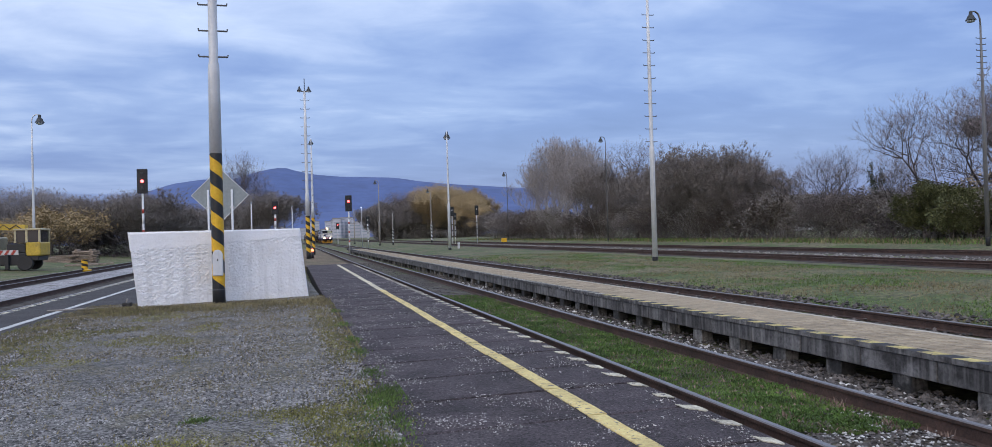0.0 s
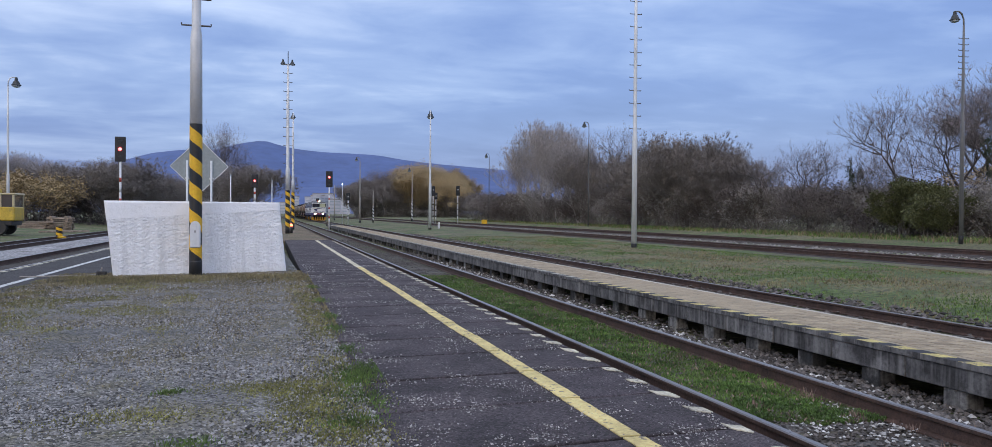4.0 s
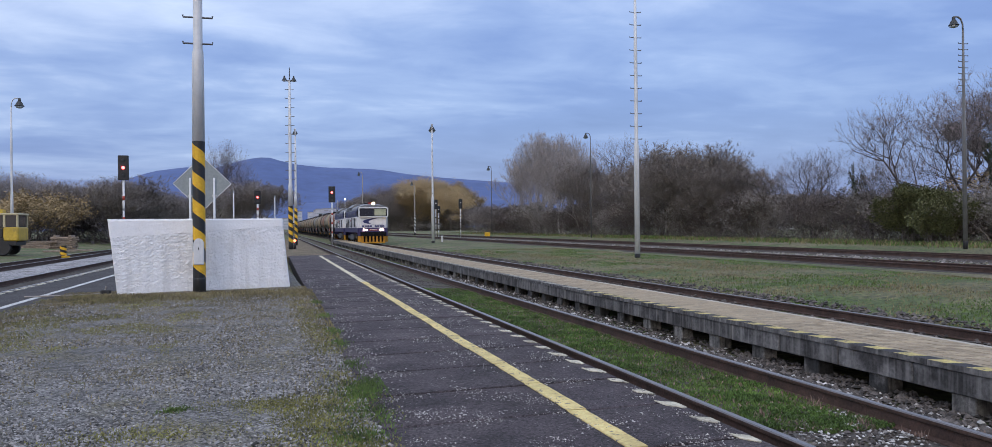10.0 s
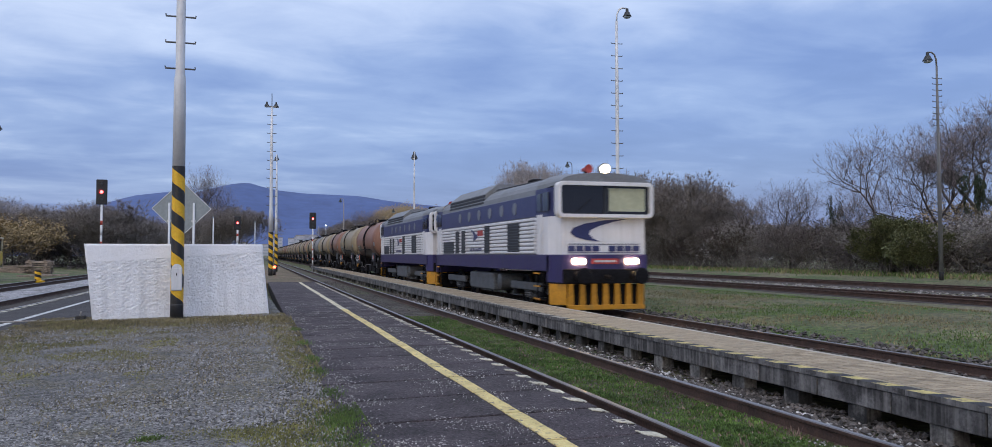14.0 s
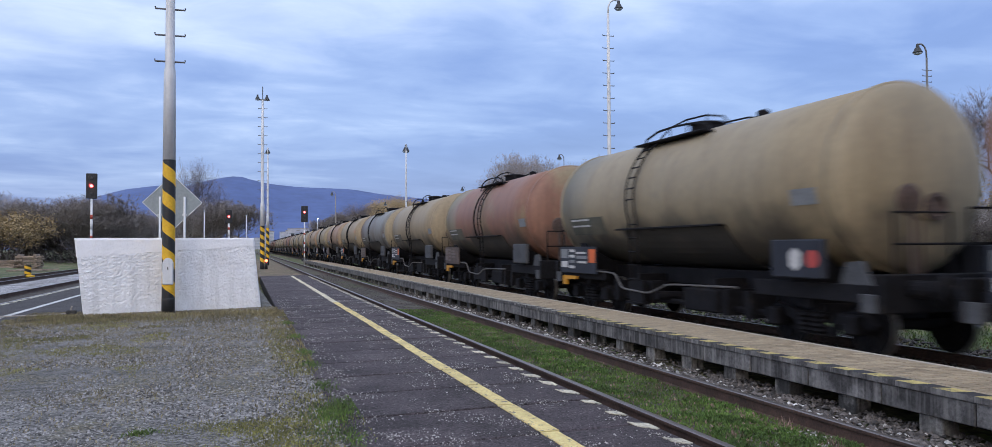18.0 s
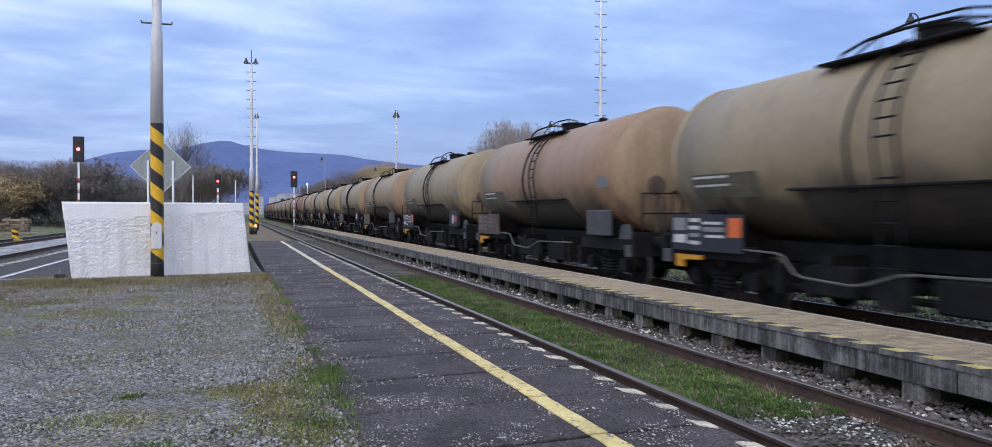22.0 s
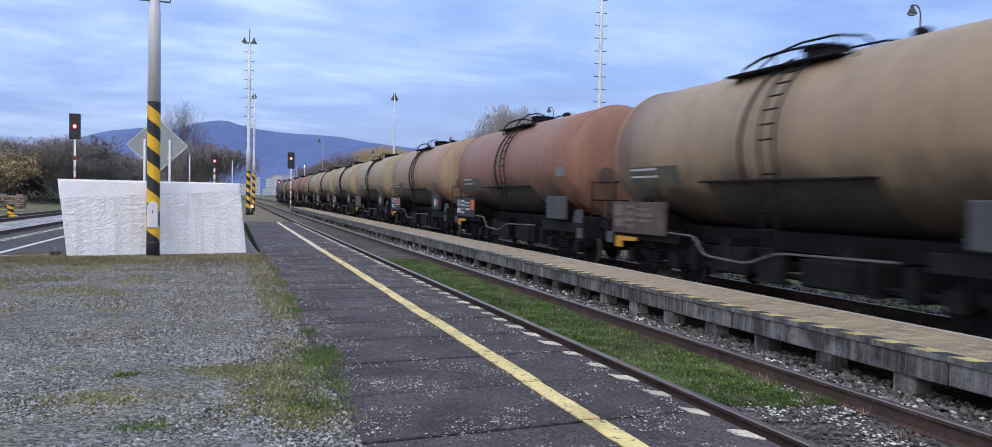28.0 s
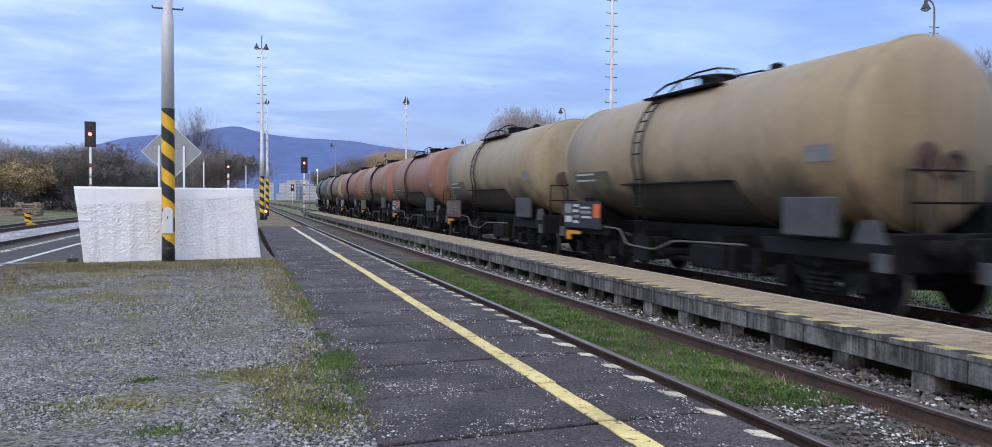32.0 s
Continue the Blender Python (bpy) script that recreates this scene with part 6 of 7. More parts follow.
        for k in range(2, 9):
            x, z = arc[k]
            tube(b, [(x, lad - 0.19, z), (x, lad + 0.19, z)], 0.016, 5)
        part("ladder", b, M["running_dark"], tank)
        b = bm_new()
        box(b, s * 1.46 - 0.08, s * 1.46 + 0.08, ledge[0], ledge[1], 2.03, 2.07, 0.008)
        part("side_ledge", b, M["running_dark"], tank, "dark side ledge")
    # a black jacket sheet round the belly, below the ledges
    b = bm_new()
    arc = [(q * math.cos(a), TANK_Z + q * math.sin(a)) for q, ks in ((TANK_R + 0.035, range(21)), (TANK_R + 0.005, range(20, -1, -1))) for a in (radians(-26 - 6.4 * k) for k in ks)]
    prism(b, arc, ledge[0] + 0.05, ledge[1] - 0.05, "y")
    part("belly_jacket", b, M["jacket"], tank, "black jacket under the tank")
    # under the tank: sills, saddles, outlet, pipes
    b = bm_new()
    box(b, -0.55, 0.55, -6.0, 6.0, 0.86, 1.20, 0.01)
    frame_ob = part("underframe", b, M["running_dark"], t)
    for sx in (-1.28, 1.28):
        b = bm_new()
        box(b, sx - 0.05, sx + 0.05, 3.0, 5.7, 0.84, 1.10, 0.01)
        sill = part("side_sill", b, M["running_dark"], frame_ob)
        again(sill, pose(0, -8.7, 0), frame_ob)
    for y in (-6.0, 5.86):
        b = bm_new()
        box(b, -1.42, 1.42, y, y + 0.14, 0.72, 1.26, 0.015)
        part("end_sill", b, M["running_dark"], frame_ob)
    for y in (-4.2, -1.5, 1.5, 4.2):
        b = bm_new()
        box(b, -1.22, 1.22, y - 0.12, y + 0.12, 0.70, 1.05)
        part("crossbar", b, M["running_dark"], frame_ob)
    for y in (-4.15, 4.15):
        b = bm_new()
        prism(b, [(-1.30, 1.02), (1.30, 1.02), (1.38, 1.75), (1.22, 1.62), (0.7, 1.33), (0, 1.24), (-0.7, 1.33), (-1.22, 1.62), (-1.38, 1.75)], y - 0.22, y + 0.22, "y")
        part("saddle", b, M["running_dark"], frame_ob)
    b = bm_new()
    lathe(b, [(0.30, 1.28), (0.26, 0.85), (0.12, 0.72), (0.12, 0.52)], at=(0, 0.4, 0), sides=14)
    tube(b, [(-1.35, 0.4, 0.62), (0, 0.4, 0.60), (1.35, 0.4, 0.62)], 0.09, 10)
    part("outlet", b, M["running_dark"], frame_ob)
    b = bm_new()
    lathe(b, [(0.05, -1.0), (0.22, -0.92), (0.22, 0.0), (0.05, 0.08)], "y", (-0.6, 3.0, 0.62), 14)
    part("brake_cylinder", b, M["running_dark"], frame_ob)
    for s in (-1, 1):
        b = bm_new()
        tube(b, [(s * 1.40, 3.3, 1.06), (s * 1.42, 2.35, 1.04), (s * 1.42, 2.22, 1.00), (s * 1.42, 1.92, 0.74), (s * 1.42, 1.75, 0.70), (s * 1.42, 0.75, 0.66), (s * 1.42, 0.5, 0.69), (s * 1.42, -0.1, 0.86), (s * 1.42, -0.4, 0.89), (s * 1.40, -2.6, 0.93)], 0.020, 6)
        part("sagging_pipe", b, M["steel_pipe"], frame_ob, "bare steel brake pipe")
    # boards, boxes and brackets along the sides
    for s in (-1, 1):
        y1 = 4.35 if s < 0 else -4.35
        b = bm_new()
        box(b, s * 1.46 - 0.02, s * 1.46 + 0.02, y1 - 1.15, y1 + 1.15, 0.98, 1.66, 0.01)
        board = part("data_board", b, M["blue_box"], t, "dark data board with pale unreadable lines")
        fx = s * 1.486
        for i, (ya, yb, za, zb) in enumerate(((0.62, 1.08, 1.36, 1.60), (0.62, 1.05, 1.12, 1.28), (0.16, 0.52, 1.10, 1.17), (0.16, 0.50, 1.24, 1.31), (0.16, 0.52, 1.38, 1.45), (0.16, 0.48, 1.52, 1.59), (-0.62, 0.05, 1.35, 1.43), (-0.55, 0.05, 1.48, 1.53), (-0.60, -0.05, 1.24, 1.29))):
            b = bm_new()
            sg = 1 if s < 0 else -1
            box(b, fx - 0.004, fx + 0.004, y1 + min(sg * ya, sg * yb), y1 + max(sg * ya, sg * yb), za, zb)
            part("marking", b, M["pale_bar"] if i % 3 else M["grey_bar"], board)
        b = bm_new()
        sg = 1 if s < 0 else -1
        box(b, fx - 0.006, fx + 0.006, y1 + min(sg * -1.12, sg * -0.76), y1 + max(sg * -1.12, sg * -0.76), 1.26, 1.60)
        part("hazard_plate", b, M["orange_plate"], board, "orange hazard plate")
        yb = -4.3 if s < 0 else 4.3
        b = bm_new()
        box(b, s * 1.44 - 0.06, s * 1.44 + 0.06, yb - 0.60, yb + 0.60, 1.16, 1.76, 0.02)
        bx = part("plate_box", b, M["blue_box"], t, "dark side plate")
        b = bm_new()
        prism(b, [(yb + 0.16 * math.cos(a), 1.45 + 0.185 * math.sin(a)) for a in (radians(60 * k + 30) for k in range(6))], s * 1.503 - 0.004, s * 1.503 + 0.004, "x")
        part("emblem", b, M["pale_bar"], bx, "pale plain emblem")
        b = bm_new()
        yd = yb + s * 0.40
        prism(b, [(yd + 0.14 * math.cos(a), 1.46 + 0.14 * math.sin(a)) for a in (radians(24 * k) for k in range(15))], s * 1.503 - 0.004, s * 1.503 + 0.004, "x")
        part("disc", b, M["red_plate"], bx, "plain red disc")
        b = bm_new()
        prism(b, [(y1 + p, z) for p, z in ((0.15, 0.90), (1.05, 0.90), (1.05, 0.66), (0.80, 0.66), (0.80, 0.80), (0.15, 0.82))], s * 1.42 - 0.03, s * 1.42 + 0.03, "x")
        part("brake_handle", b, M["plough_yellow"], t, "yellow brake change lever")
        b = bm_new()
        prism(b, [(yb - 1.4, 1.05), (yb - 0.75, 1.05), (yb - 0.9, 1.42), (yb - 1.2, 1.44)], s * 1.28 - 0.03, s * 1.28 + 0.03, "x")
        part("saddle_plate", b, M["grey_box"], t)
        b = bm_new()
        a0, a1 = radians(-16), radians(-6)
        quad = [(s * (TANK_R + 0.012) * math.cos(a), TANK_Z + (TANK_R + 0.012) * math.sin(a)) for a in (a0, a1)]
        vs = [b.verts.new((quad[i][0], y, quad[i][1])) for i, y in ((0, -4.75), (1, -4.75), (1, -4.15), (0, -4.15))]
        b.faces.new(vs)
        part("label", b, M["grey_bar"], tank)
        quad = [(s * (TANK_R + 0.010) * math.cos(a), TANK_Z + (TANK_R + 0.010) * math.sin(a)) for a in (radians(-30), radians(-24), radians(-18), radians(-12))]
        b = bm_new()
        for i in range(3):
            b.faces.new([b.verts.new((quad[j][0], y, quad[j][1])) for j, y in ((i, 2.9), (i + 1, 2.9), (i + 1, 4.9), (i, 4.9))])
        field = part("lettering_field", b, M["soil_patch"], tank, "dark repainted patch")
        for i in range(2):
            b = bm_new()
            a = radians(-15 - 6 * i)
            r = TANK_R + 0.016
            b.faces.new([b.verts.new((s * r * math.cos(q), y, TANK_Z + r * math.sin(q))) for q, y in ((a, 3.7), (a + 0.03, 3.7), (a + 0.03, 4.8), (a, 4.8))])
            part("marking", b, M["pale_bar"], field)
    # ends: platform, rails, hoses
    for s in (-1, 1):
        b = bm_new()
        y = s * 5.98
        tube(b, [(-1.2, y, 1.2), (-1.2, y, 2.12), (-0.2, y, 2.12), (-0.2, y, 1.2)], 0.022, 6)
        tube(b, [(-1.2, y, 1.68), (1.2, y, 1.68), (1.2, y, 1.2)], 0.018, 5)
        part("end_rail", b, M["running_dark"], t)
        b = bm_new()
        tube(b, [(0.3, s * 6.0, 0.95), (0.32, s * 6.25, 0.7), (0.3, s * 6.5, 0.75)], 0.035, 6)
        tube(b, [(0, s * 6.0, 1.02), (0, s * 6.58, 1.0)], 0.05, 6)
        part("coupling", b, M["running_dark"], t)
        b = bm_new()
        box(b, -1.44, -1.38, s * 5.75 - 0.14, s * 5.75 + 0.14, 0.72, 0.98, 0.01)
        part("step_plate", b, M["grey_box"], t)
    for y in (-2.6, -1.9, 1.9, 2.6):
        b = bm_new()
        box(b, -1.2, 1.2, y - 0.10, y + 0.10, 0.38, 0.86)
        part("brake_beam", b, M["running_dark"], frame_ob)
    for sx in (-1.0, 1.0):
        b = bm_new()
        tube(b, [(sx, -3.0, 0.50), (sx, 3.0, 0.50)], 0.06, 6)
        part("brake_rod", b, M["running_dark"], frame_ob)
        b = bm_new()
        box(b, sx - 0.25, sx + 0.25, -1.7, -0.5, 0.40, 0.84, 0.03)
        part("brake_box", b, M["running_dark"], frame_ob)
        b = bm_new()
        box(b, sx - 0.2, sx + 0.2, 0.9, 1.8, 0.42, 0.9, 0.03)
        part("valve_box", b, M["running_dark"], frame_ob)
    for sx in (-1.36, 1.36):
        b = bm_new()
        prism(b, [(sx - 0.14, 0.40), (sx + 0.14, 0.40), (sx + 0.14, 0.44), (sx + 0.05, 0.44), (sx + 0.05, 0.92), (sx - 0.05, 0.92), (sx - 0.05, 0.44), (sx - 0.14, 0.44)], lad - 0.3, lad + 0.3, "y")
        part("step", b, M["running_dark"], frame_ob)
    buffers(t, ((-6.02, -1), (6.02, 1)))
    if hoop:
        hoop_band(tank, lad + 0.72)
    bogie(t, -4.2)
    bogie(t, 4.2)
    return t


M["soil_patch"] = mat("dark_repainted_patch", (0.075, 0.078, 0.06), 0.6, vary=0.2, grain=10, stain=1.5, bump=0.03, tint=(0.12, 0.11, 0.08), tint_at=0.55)


def hoop_band(tank, y):
    """A second rail that bends over the barrel beside the ladder."""
    for s in (-1, 1):
        b = bm_new()
        r = TANK_R + 0.09
        tube(b, [(s * r * math.cos(a), y - 0.18 * math.sin(max(0, a)), TANK_Z + r * math.sin(a)) for a in (radians(-28 + 9.5 * k) for k in range(11))], 0.028, 6)
        part("curved_rail", b, M["running_dark"], tank)


def loco():
    """One diesel locomotive, its first cab towards -y."""
    t = thing("locomotive", "white and blue diesel locomotive with a yellow plough", "locomotive", "locomotives of the freight train", (0, 0, 0))
    W, E = 1.53, 7.55
    b = bm_new()
    box(b, -W, W, -E, E, 1.17, 1.655, 0.02)
    part("sill", b, M["loco_violet"], t, "violet-blue lower body")
    b = bm_new()
    box(b, -W + 0.03, W - 0.03, -6.35, 6.35, 1.655, 2.80, 0.01)
    sides = part("side_panel", b, M["groove_shade"], t, "white ribbed side panel with groove shade painted grey")
    rib = None
    for s in (-1, 1):
        for i in range(9):
            m = pose(s * (W - 0.018), 0, 1.725 + i * 0.125)
            if rib is None:
                b = bm_new()
                box(b, -0.03, 0.03, -6.34, 6.34, -0.042, 0.042, 0.015)
                rib = part("rib", b, M["loco_white"], sides, m=m)
            else:
                again(rib, m, sides)
        for y, w, z0, z1 in ((4.9, 0.95, 1.70, 2.20), (3.35, 0.28, 1.70, 2.62), (2.35, 0.28, 1.70, 2.62), (-1.1, 0.34, 1.70, 2.70), (-4.2, 0.62, 1.74, 2.66)):
            b = bm_new()
            box(b, s * (W + 0.005) - 0.012, s * (W + 0.005) + 0.012, y - w, y + w, z0, z1)
            for k in range(int((z1 - z0) / 0.09)):
                box(b, s * (W + 0.02) - 0.012, s * (W + 0.02) + 0.012, y - w, y + w, z0 + 0.03 + k * 0.09, z0 + 0.055 + k * 0.09, mi=1)
            part("grille", b, [M["grille"], M["loco_frame"]], sides, "dark slatted grille")
        b = bm_new()
        prism(b, [(0.2, 2.36), (0.65, 2.52), (1.25, 2.66), (1.05, 2.56), (0.8, 2.44), (0.72, 2.3), (0.85, 2.16), (0.5, 2.2), (0.3, 2.27)], s * (W + 0.016) - 0.004, s * (W + 0.016) + 0.004, "x")
        part("swoosh", b, M["loco_blue"], sides, "plain blue crescent")
        b = bm_new()
        box(b, s * (W + 0.016) - 0.004, s * (W + 0.016) + 0.004, -0.55, 0.2, 2.36, 2.56)
        part("plate", b, M["red_plate"], sides, "red plate")
        b = bm_new()
        for k in range(8):
            box(b, s * (W + 0.016) - 0.003, s * (W + 0.016) + 0.003, -0.4 + k * 0.22, -0.26 + k * 0.22, 1.80, 1.90)
        part("marking", b, M["loco_blue"], sides)
    b = bm_new()
    box(b, -W + 0.01, W - 0.01, -6.35, 6.35, 2.80, 3.46, 0.01)
    upper = part("upper_band", b, M["loco_blue"], t, "dark blue band with round windows")
    win = None
    for s in (-1, 1):
        for i in range(6):
            m = pose(s * (W - 0.005), -4.3 + i * 1.45, 3.14)
            if win is None:
                b = bm_new()
                lathe(b, [(0.20, -0.012), (0.20, 0.012), (0.17, 0.016)], "x", sides=18)
                win = part("round_window", b, M["window_pale"], upper, "dusty round window", m)
            else:
                again(win, m, upper)
    # roof with its raised hood, louvres and fans
    b = bm_new()
    arc = [(W * 0.985 * math.cos(a), 3.44 + 0.70 * math.sin(a) ** 0.8) for a in (math.pi * k / 16 for k in range(17))]
    prism(b, arc, -6.35, 6.35, "y")
    roof = part("roof", b, M["loco_roof"], t, "rounded grey roof", smooth=False)
    b = bm_new()
    prism(b, [(-1.47, 3.47), (1.47, 3.47), (1.42, 3.92), (0.95, 4.28), (-0.95, 4.28), (-1.42, 3.92)], -0.6, 5.0, "y")
    hood = part("roof_hood", b, M["loco_roof"], roof)
    for s in (-1, 1):
        for i in range(3):
            b = bm_new()
            z = 3.54 + 0.13 * i
            x = s * (1.475 - 0.015 * i)
            box(b, x - 0.02, x + 0.02, -0.5, 4.9, z, z + 0.075)
            part("louvre", b, M["grille"], hood, "dark louvre slit")
    for y, h in ((2.6, 0.22), (-2.2, 0.16)):
        b = bm_new()
        lathe(b, [(0.32, 0), (0.32, h), (0.26, h + 0.05), (0.05, h + 0.06)], at=(0, y, 4.12), sides=16)
        part("exhaust", b, M["running_dark"], roof)
    b = bm_new()
    tube(b, [(-1.0, -6.2, 3.98), (-1.0, -0.3, 4.06)], 0.02, 5)
    tube(b, [(1.0, -6.2, 3.98), (1.0, -0.3, 4.06)], 0.02, 5)
    part("roof_rail", b, M["grille"], roof)
    # cabs at both ends
    for e in (-1, 1):
        me = bm_new()
        o = [(-W + 0.02, 6.35), (-W + 0.02, 7.35), (-1.30, 7.92), (1.30, 7.92), (W - 0.02, 7.35), (W - 0.02, 6.35)]
        o = [(x, e * y) for x, y in o]
        if e < 0:
            o = o[::-1]
        prism(me, o, 1.655, 2.76, "z")
        cab = part("cab", me, M["loco_white"], t, "white cab front")
        b = bm_new()
        prism(b, [(x * 1.0, y - e * 0.04) for x, y in o], 2.762, 3.60, "z")
        part("cab_upper", b, M["loco_blue"], cab, "dark blue cab upper part")
        b = bm_new()
        a0 = [(W * 0.985 * math.cos(a), 3.58 + 0.56 * math.sin(a) ** 0.8) for a in (math.pi * k / 16 for k in range(17))]
        a1 = [(1.42 * math.cos(a), 3.66 + 0.34 * math.sin(a) ** 0.8) for a in (math.pi * k / 16 for k in range(17))]
        v0, v1 = [b.verts.new((x, e * 6.35, z)) for x, z in a0], [b.verts.new((x, e * 8.1, z)) for x, z in a1]
        for k in range(17):
            b.faces.new((v0[k], v0[(k + 1) % 17], v1[(k + 1) % 17], v1[k]))
        b.faces.new(v0)
        b.faces.new(v1)
        bmesh.ops.recalc_face_normals(b, faces=b.faces[:])
        part("cab_roof", b, M["loco_roof"], cab)
        # the jutting windscreen frame
        fy = e * 7.98
        b = bm_new()
        z0, z1, hw = 2.70, 3.74, 1.50
        rim = []
        for grow_by, rad in ((0.0, 0.17), (0.11, 0.09)):   # outer and inner outline, with round corners
            ring = []
            for cx, cz, a0 in ((hw - grow_by - rad, z1 - grow_by - rad, 0), (-hw + grow_by + rad, z1 - grow_by - rad, 90), (-hw + grow_by + rad, z0 + grow_by + rad, 180), (hw - grow_by - rad, z0 + grow_by + rad, 270)):
                ring += [(cx + rad * math.cos(radians(a0 + 18 * k)), cz + rad * math.sin(radians(a0 + 18 * k))) for k in range(6)]
            rim.append(ring)
        loops = [[b.verts.new((x, fy + e * d, z)) for x, z in ring] for ring, d in ((rim[0], -0.12), (rim[0], 0.13), ([(x * 0.985, (z - 3.22) * 0.97 + 3.22) for x, z in rim[0]], 0.165), (rim[1], 0.165), (rim[1], -0.12))]
        for p, q in zip(loops, loops[1:] + loops[:1]):
            for k in range(24):
                b.faces.new((p[k], p[(k + 1) % 24], q[(k + 1) % 24], q[k]))
        bmesh.ops.recalc_face_normals(b, faces=b.faces[:])
        frame_ob = part("windscreen_frame", b, M["loco_white"], cab, "jutting white windscreen frame")
        b = bm_new()
        box(b, -hw + 0.12, hw - 0.12, min(fy, fy + e * 0.04), max(fy, fy + e * 0.04), z0 + 0.11, z1 - 0.10)
        part("windscreen", b, M["cab_glass"], frame_ob, "dark windscreen")
        b = bm_new()
        box(b, -0.045, 0.045, min(fy, fy + e * 0.07), max(fy, fy + e * 0.07), z0 + 0.11, z1 - 0.10)
        part("pillar", b, M["grille"], frame_ob)
        sx = 1 if e < 0 else -1
        b = bm_new()
        xa, xb = sorted((sx * 0.12, sx * 1.26))
        box(b, xa, xb, min(fy + e * 0.04, fy + e * 0.05), max(fy + e * 0.04, fy + e * 0.05), z0 + 0.20, z1 - 0.17)
        part("sun_blind", b, M["blind"], frame_ob, "pale drawn sun blind")
        b = bm_new()
        tube(b, [(-0.9, fy + e * 0.07, z0 + 0.14), (-0.45, fy + e * 0.07, z0 + 0.55)], 0.012, 4)
        part("wiper", b, M["grille"], frame_ob)
        for s in (-1, 1):
            for ya, yb, zt in ((6.95, 7.45, 3.48), (6.45, 6.82, 3.46)):
                b = bm_new()
                box(b, s * (W - 0.01) - 0.014, s * (W - 0.01) + 0.014, min(e * ya, e * yb) , max(e * ya, e * yb), 2.92, zt, 0.01)
                part("side_window", b, M["cab_glass"], cab, "dark cab side window")
            b = bm_new()
            for yy in (6.42, 6.92):
                tube(b, [(s * (W + 0.05), e * yy, 1.7), (s * (W + 0.05), e * yy, 2.6)], 0.018, 5)
            part("grab_rail", b, M["galvanised"], cab)
            b = bm_new()
            box(b, s * (W - 0.01) - 0.008, s * (W - 0.01) + 0.008, e * 6.68 - 0.24, e * 6.68 + 0.24, 1.70, 2.84, 0.006)
            part("cab_door", b, M["loco_white"], cab)
        # front livery, lamps and plough
        ff = e * 7.935
        b = bm_new()
        q = [(-1.05 , 2.28), (-0.95, 2.42), (-0.6, 2.54), (0.0, 2.64), (0.75, 2.69), (0.3, 2.60), (-0.15, 2.48), (-0.42, 2.36), (-0.48, 2.24), (-0.35, 2.12), (-0.15, 2.03), (-0.6, 2.08), (-0.9, 2.16)]
        q = [(x * (1 if e < 0 else -1), z) for x, z in q]
        prism(b, q, ff - 0.01, ff + 0.01, "y")
        part("crescent", b, M["loco_blue"], cab, "plain blue crescent")
        b = bm_new()
        box(b, -1.12, 1.12, ff - 0.006, ff + 0.006, 1.945, 1.965)
        box(b, -1.12, 1.12, ff - 0.006, ff + 0.006, 1.70, 1.715)
        part("rule", b, M["loco_blue"], cab)
        b = bm_new()
        for k in range(9):
            if k != 4:
                box(b, -1.12 + k * 0.253, -0.91 + k * 0.253, ff - 0.006, ff + 0.006, 1.745, 1.905)
        part("marking", b, M["loco_blue"], cab)
        b = bm_new()
        o2 = [(-W, 7.3), (-W, 7.45), (-1.34, 7.98), (1.34, 7.98), (W, 7.45), (W, 7.3)]
        o2 = [(x, e * y) for x, y in (o2 if e > 0 else o2[::-1])]
        prism(b, o2, 0.86, 1.652, "z")
        skirt = part("front_skirt", b, M["loco_violet"], t, "violet-blue front skirt")
        sf = e * 7.99
        for s in (-1, 1):
            for xx in (0.72, 0.93):
                b = bm_new()
                lathe(b, [(0.09, 0.0), (0.095, e * 0.05), (0.075, e * 0.055)], "y", (s * xx, sf, 1.46), 16)
                part("headlight", b, M["head_light"] if e < 0 else M["lamp_glass"], skirt, "lit headlight" if e < 0 else "")
        b = bm_new()
        box(b, -0.42, 0.42, sf - 0.008, sf + 0.012, 1.38, 1.54)
        part("number_plate", b, M["red_plate"], skirt, "red plate with a pale unreadable line")
        b = bm_new()
        box(b, -0.34, 0.34, min(sf, sf + e * 0.016), max(sf, sf + e * 0.016), 1.43, 1.49)
        part("marking", b, M["pale_bar"], skirt)
        b = bm_new()
        box(b, -1.30, 1.30, min(e * 7.9, e * 8.05), max(e * 7.9, e * 8.05), 0.82, 1.24, 0.02)
        part("buffer_beam", b, M["running_dark"], t)
        # plough: slats between two rails, with swept-back ends
        b = bm_new()
        ya = e * 8.02
        box(b, -1.2, 1.2, min(ya, ya + e * 0.08), max(ya, ya + e * 0.08), 0.08, 0.22, 0.01)
        pl = part("plough", b, M["plough_yellow"], t, "yellow slatted plough")
        slat = None
        for k in range(7):
            m = pose(-1.08 + k * 0.36, ya, 0.46)
            if slat is None:
                b = bm_new()
                prism(b, [(-0.095, -0.30), (0.095, -0.30), (0.07, 0.36), (-0.07, 0.36)], -0.03, 0.03, "y")
                slat = part("slat", b, M["plough_yellow"], pl, m=m)
            else:
                again(slat, m, pl)
        b = bm_new()
        box(b, -1.15, 1.15, min(ya - e * 0.2, ya - e * 0.16), max(ya - e * 0.2, ya - e * 0.16), 0.12, 0.8)
        part("backing", b, M["running_dark"], pl)
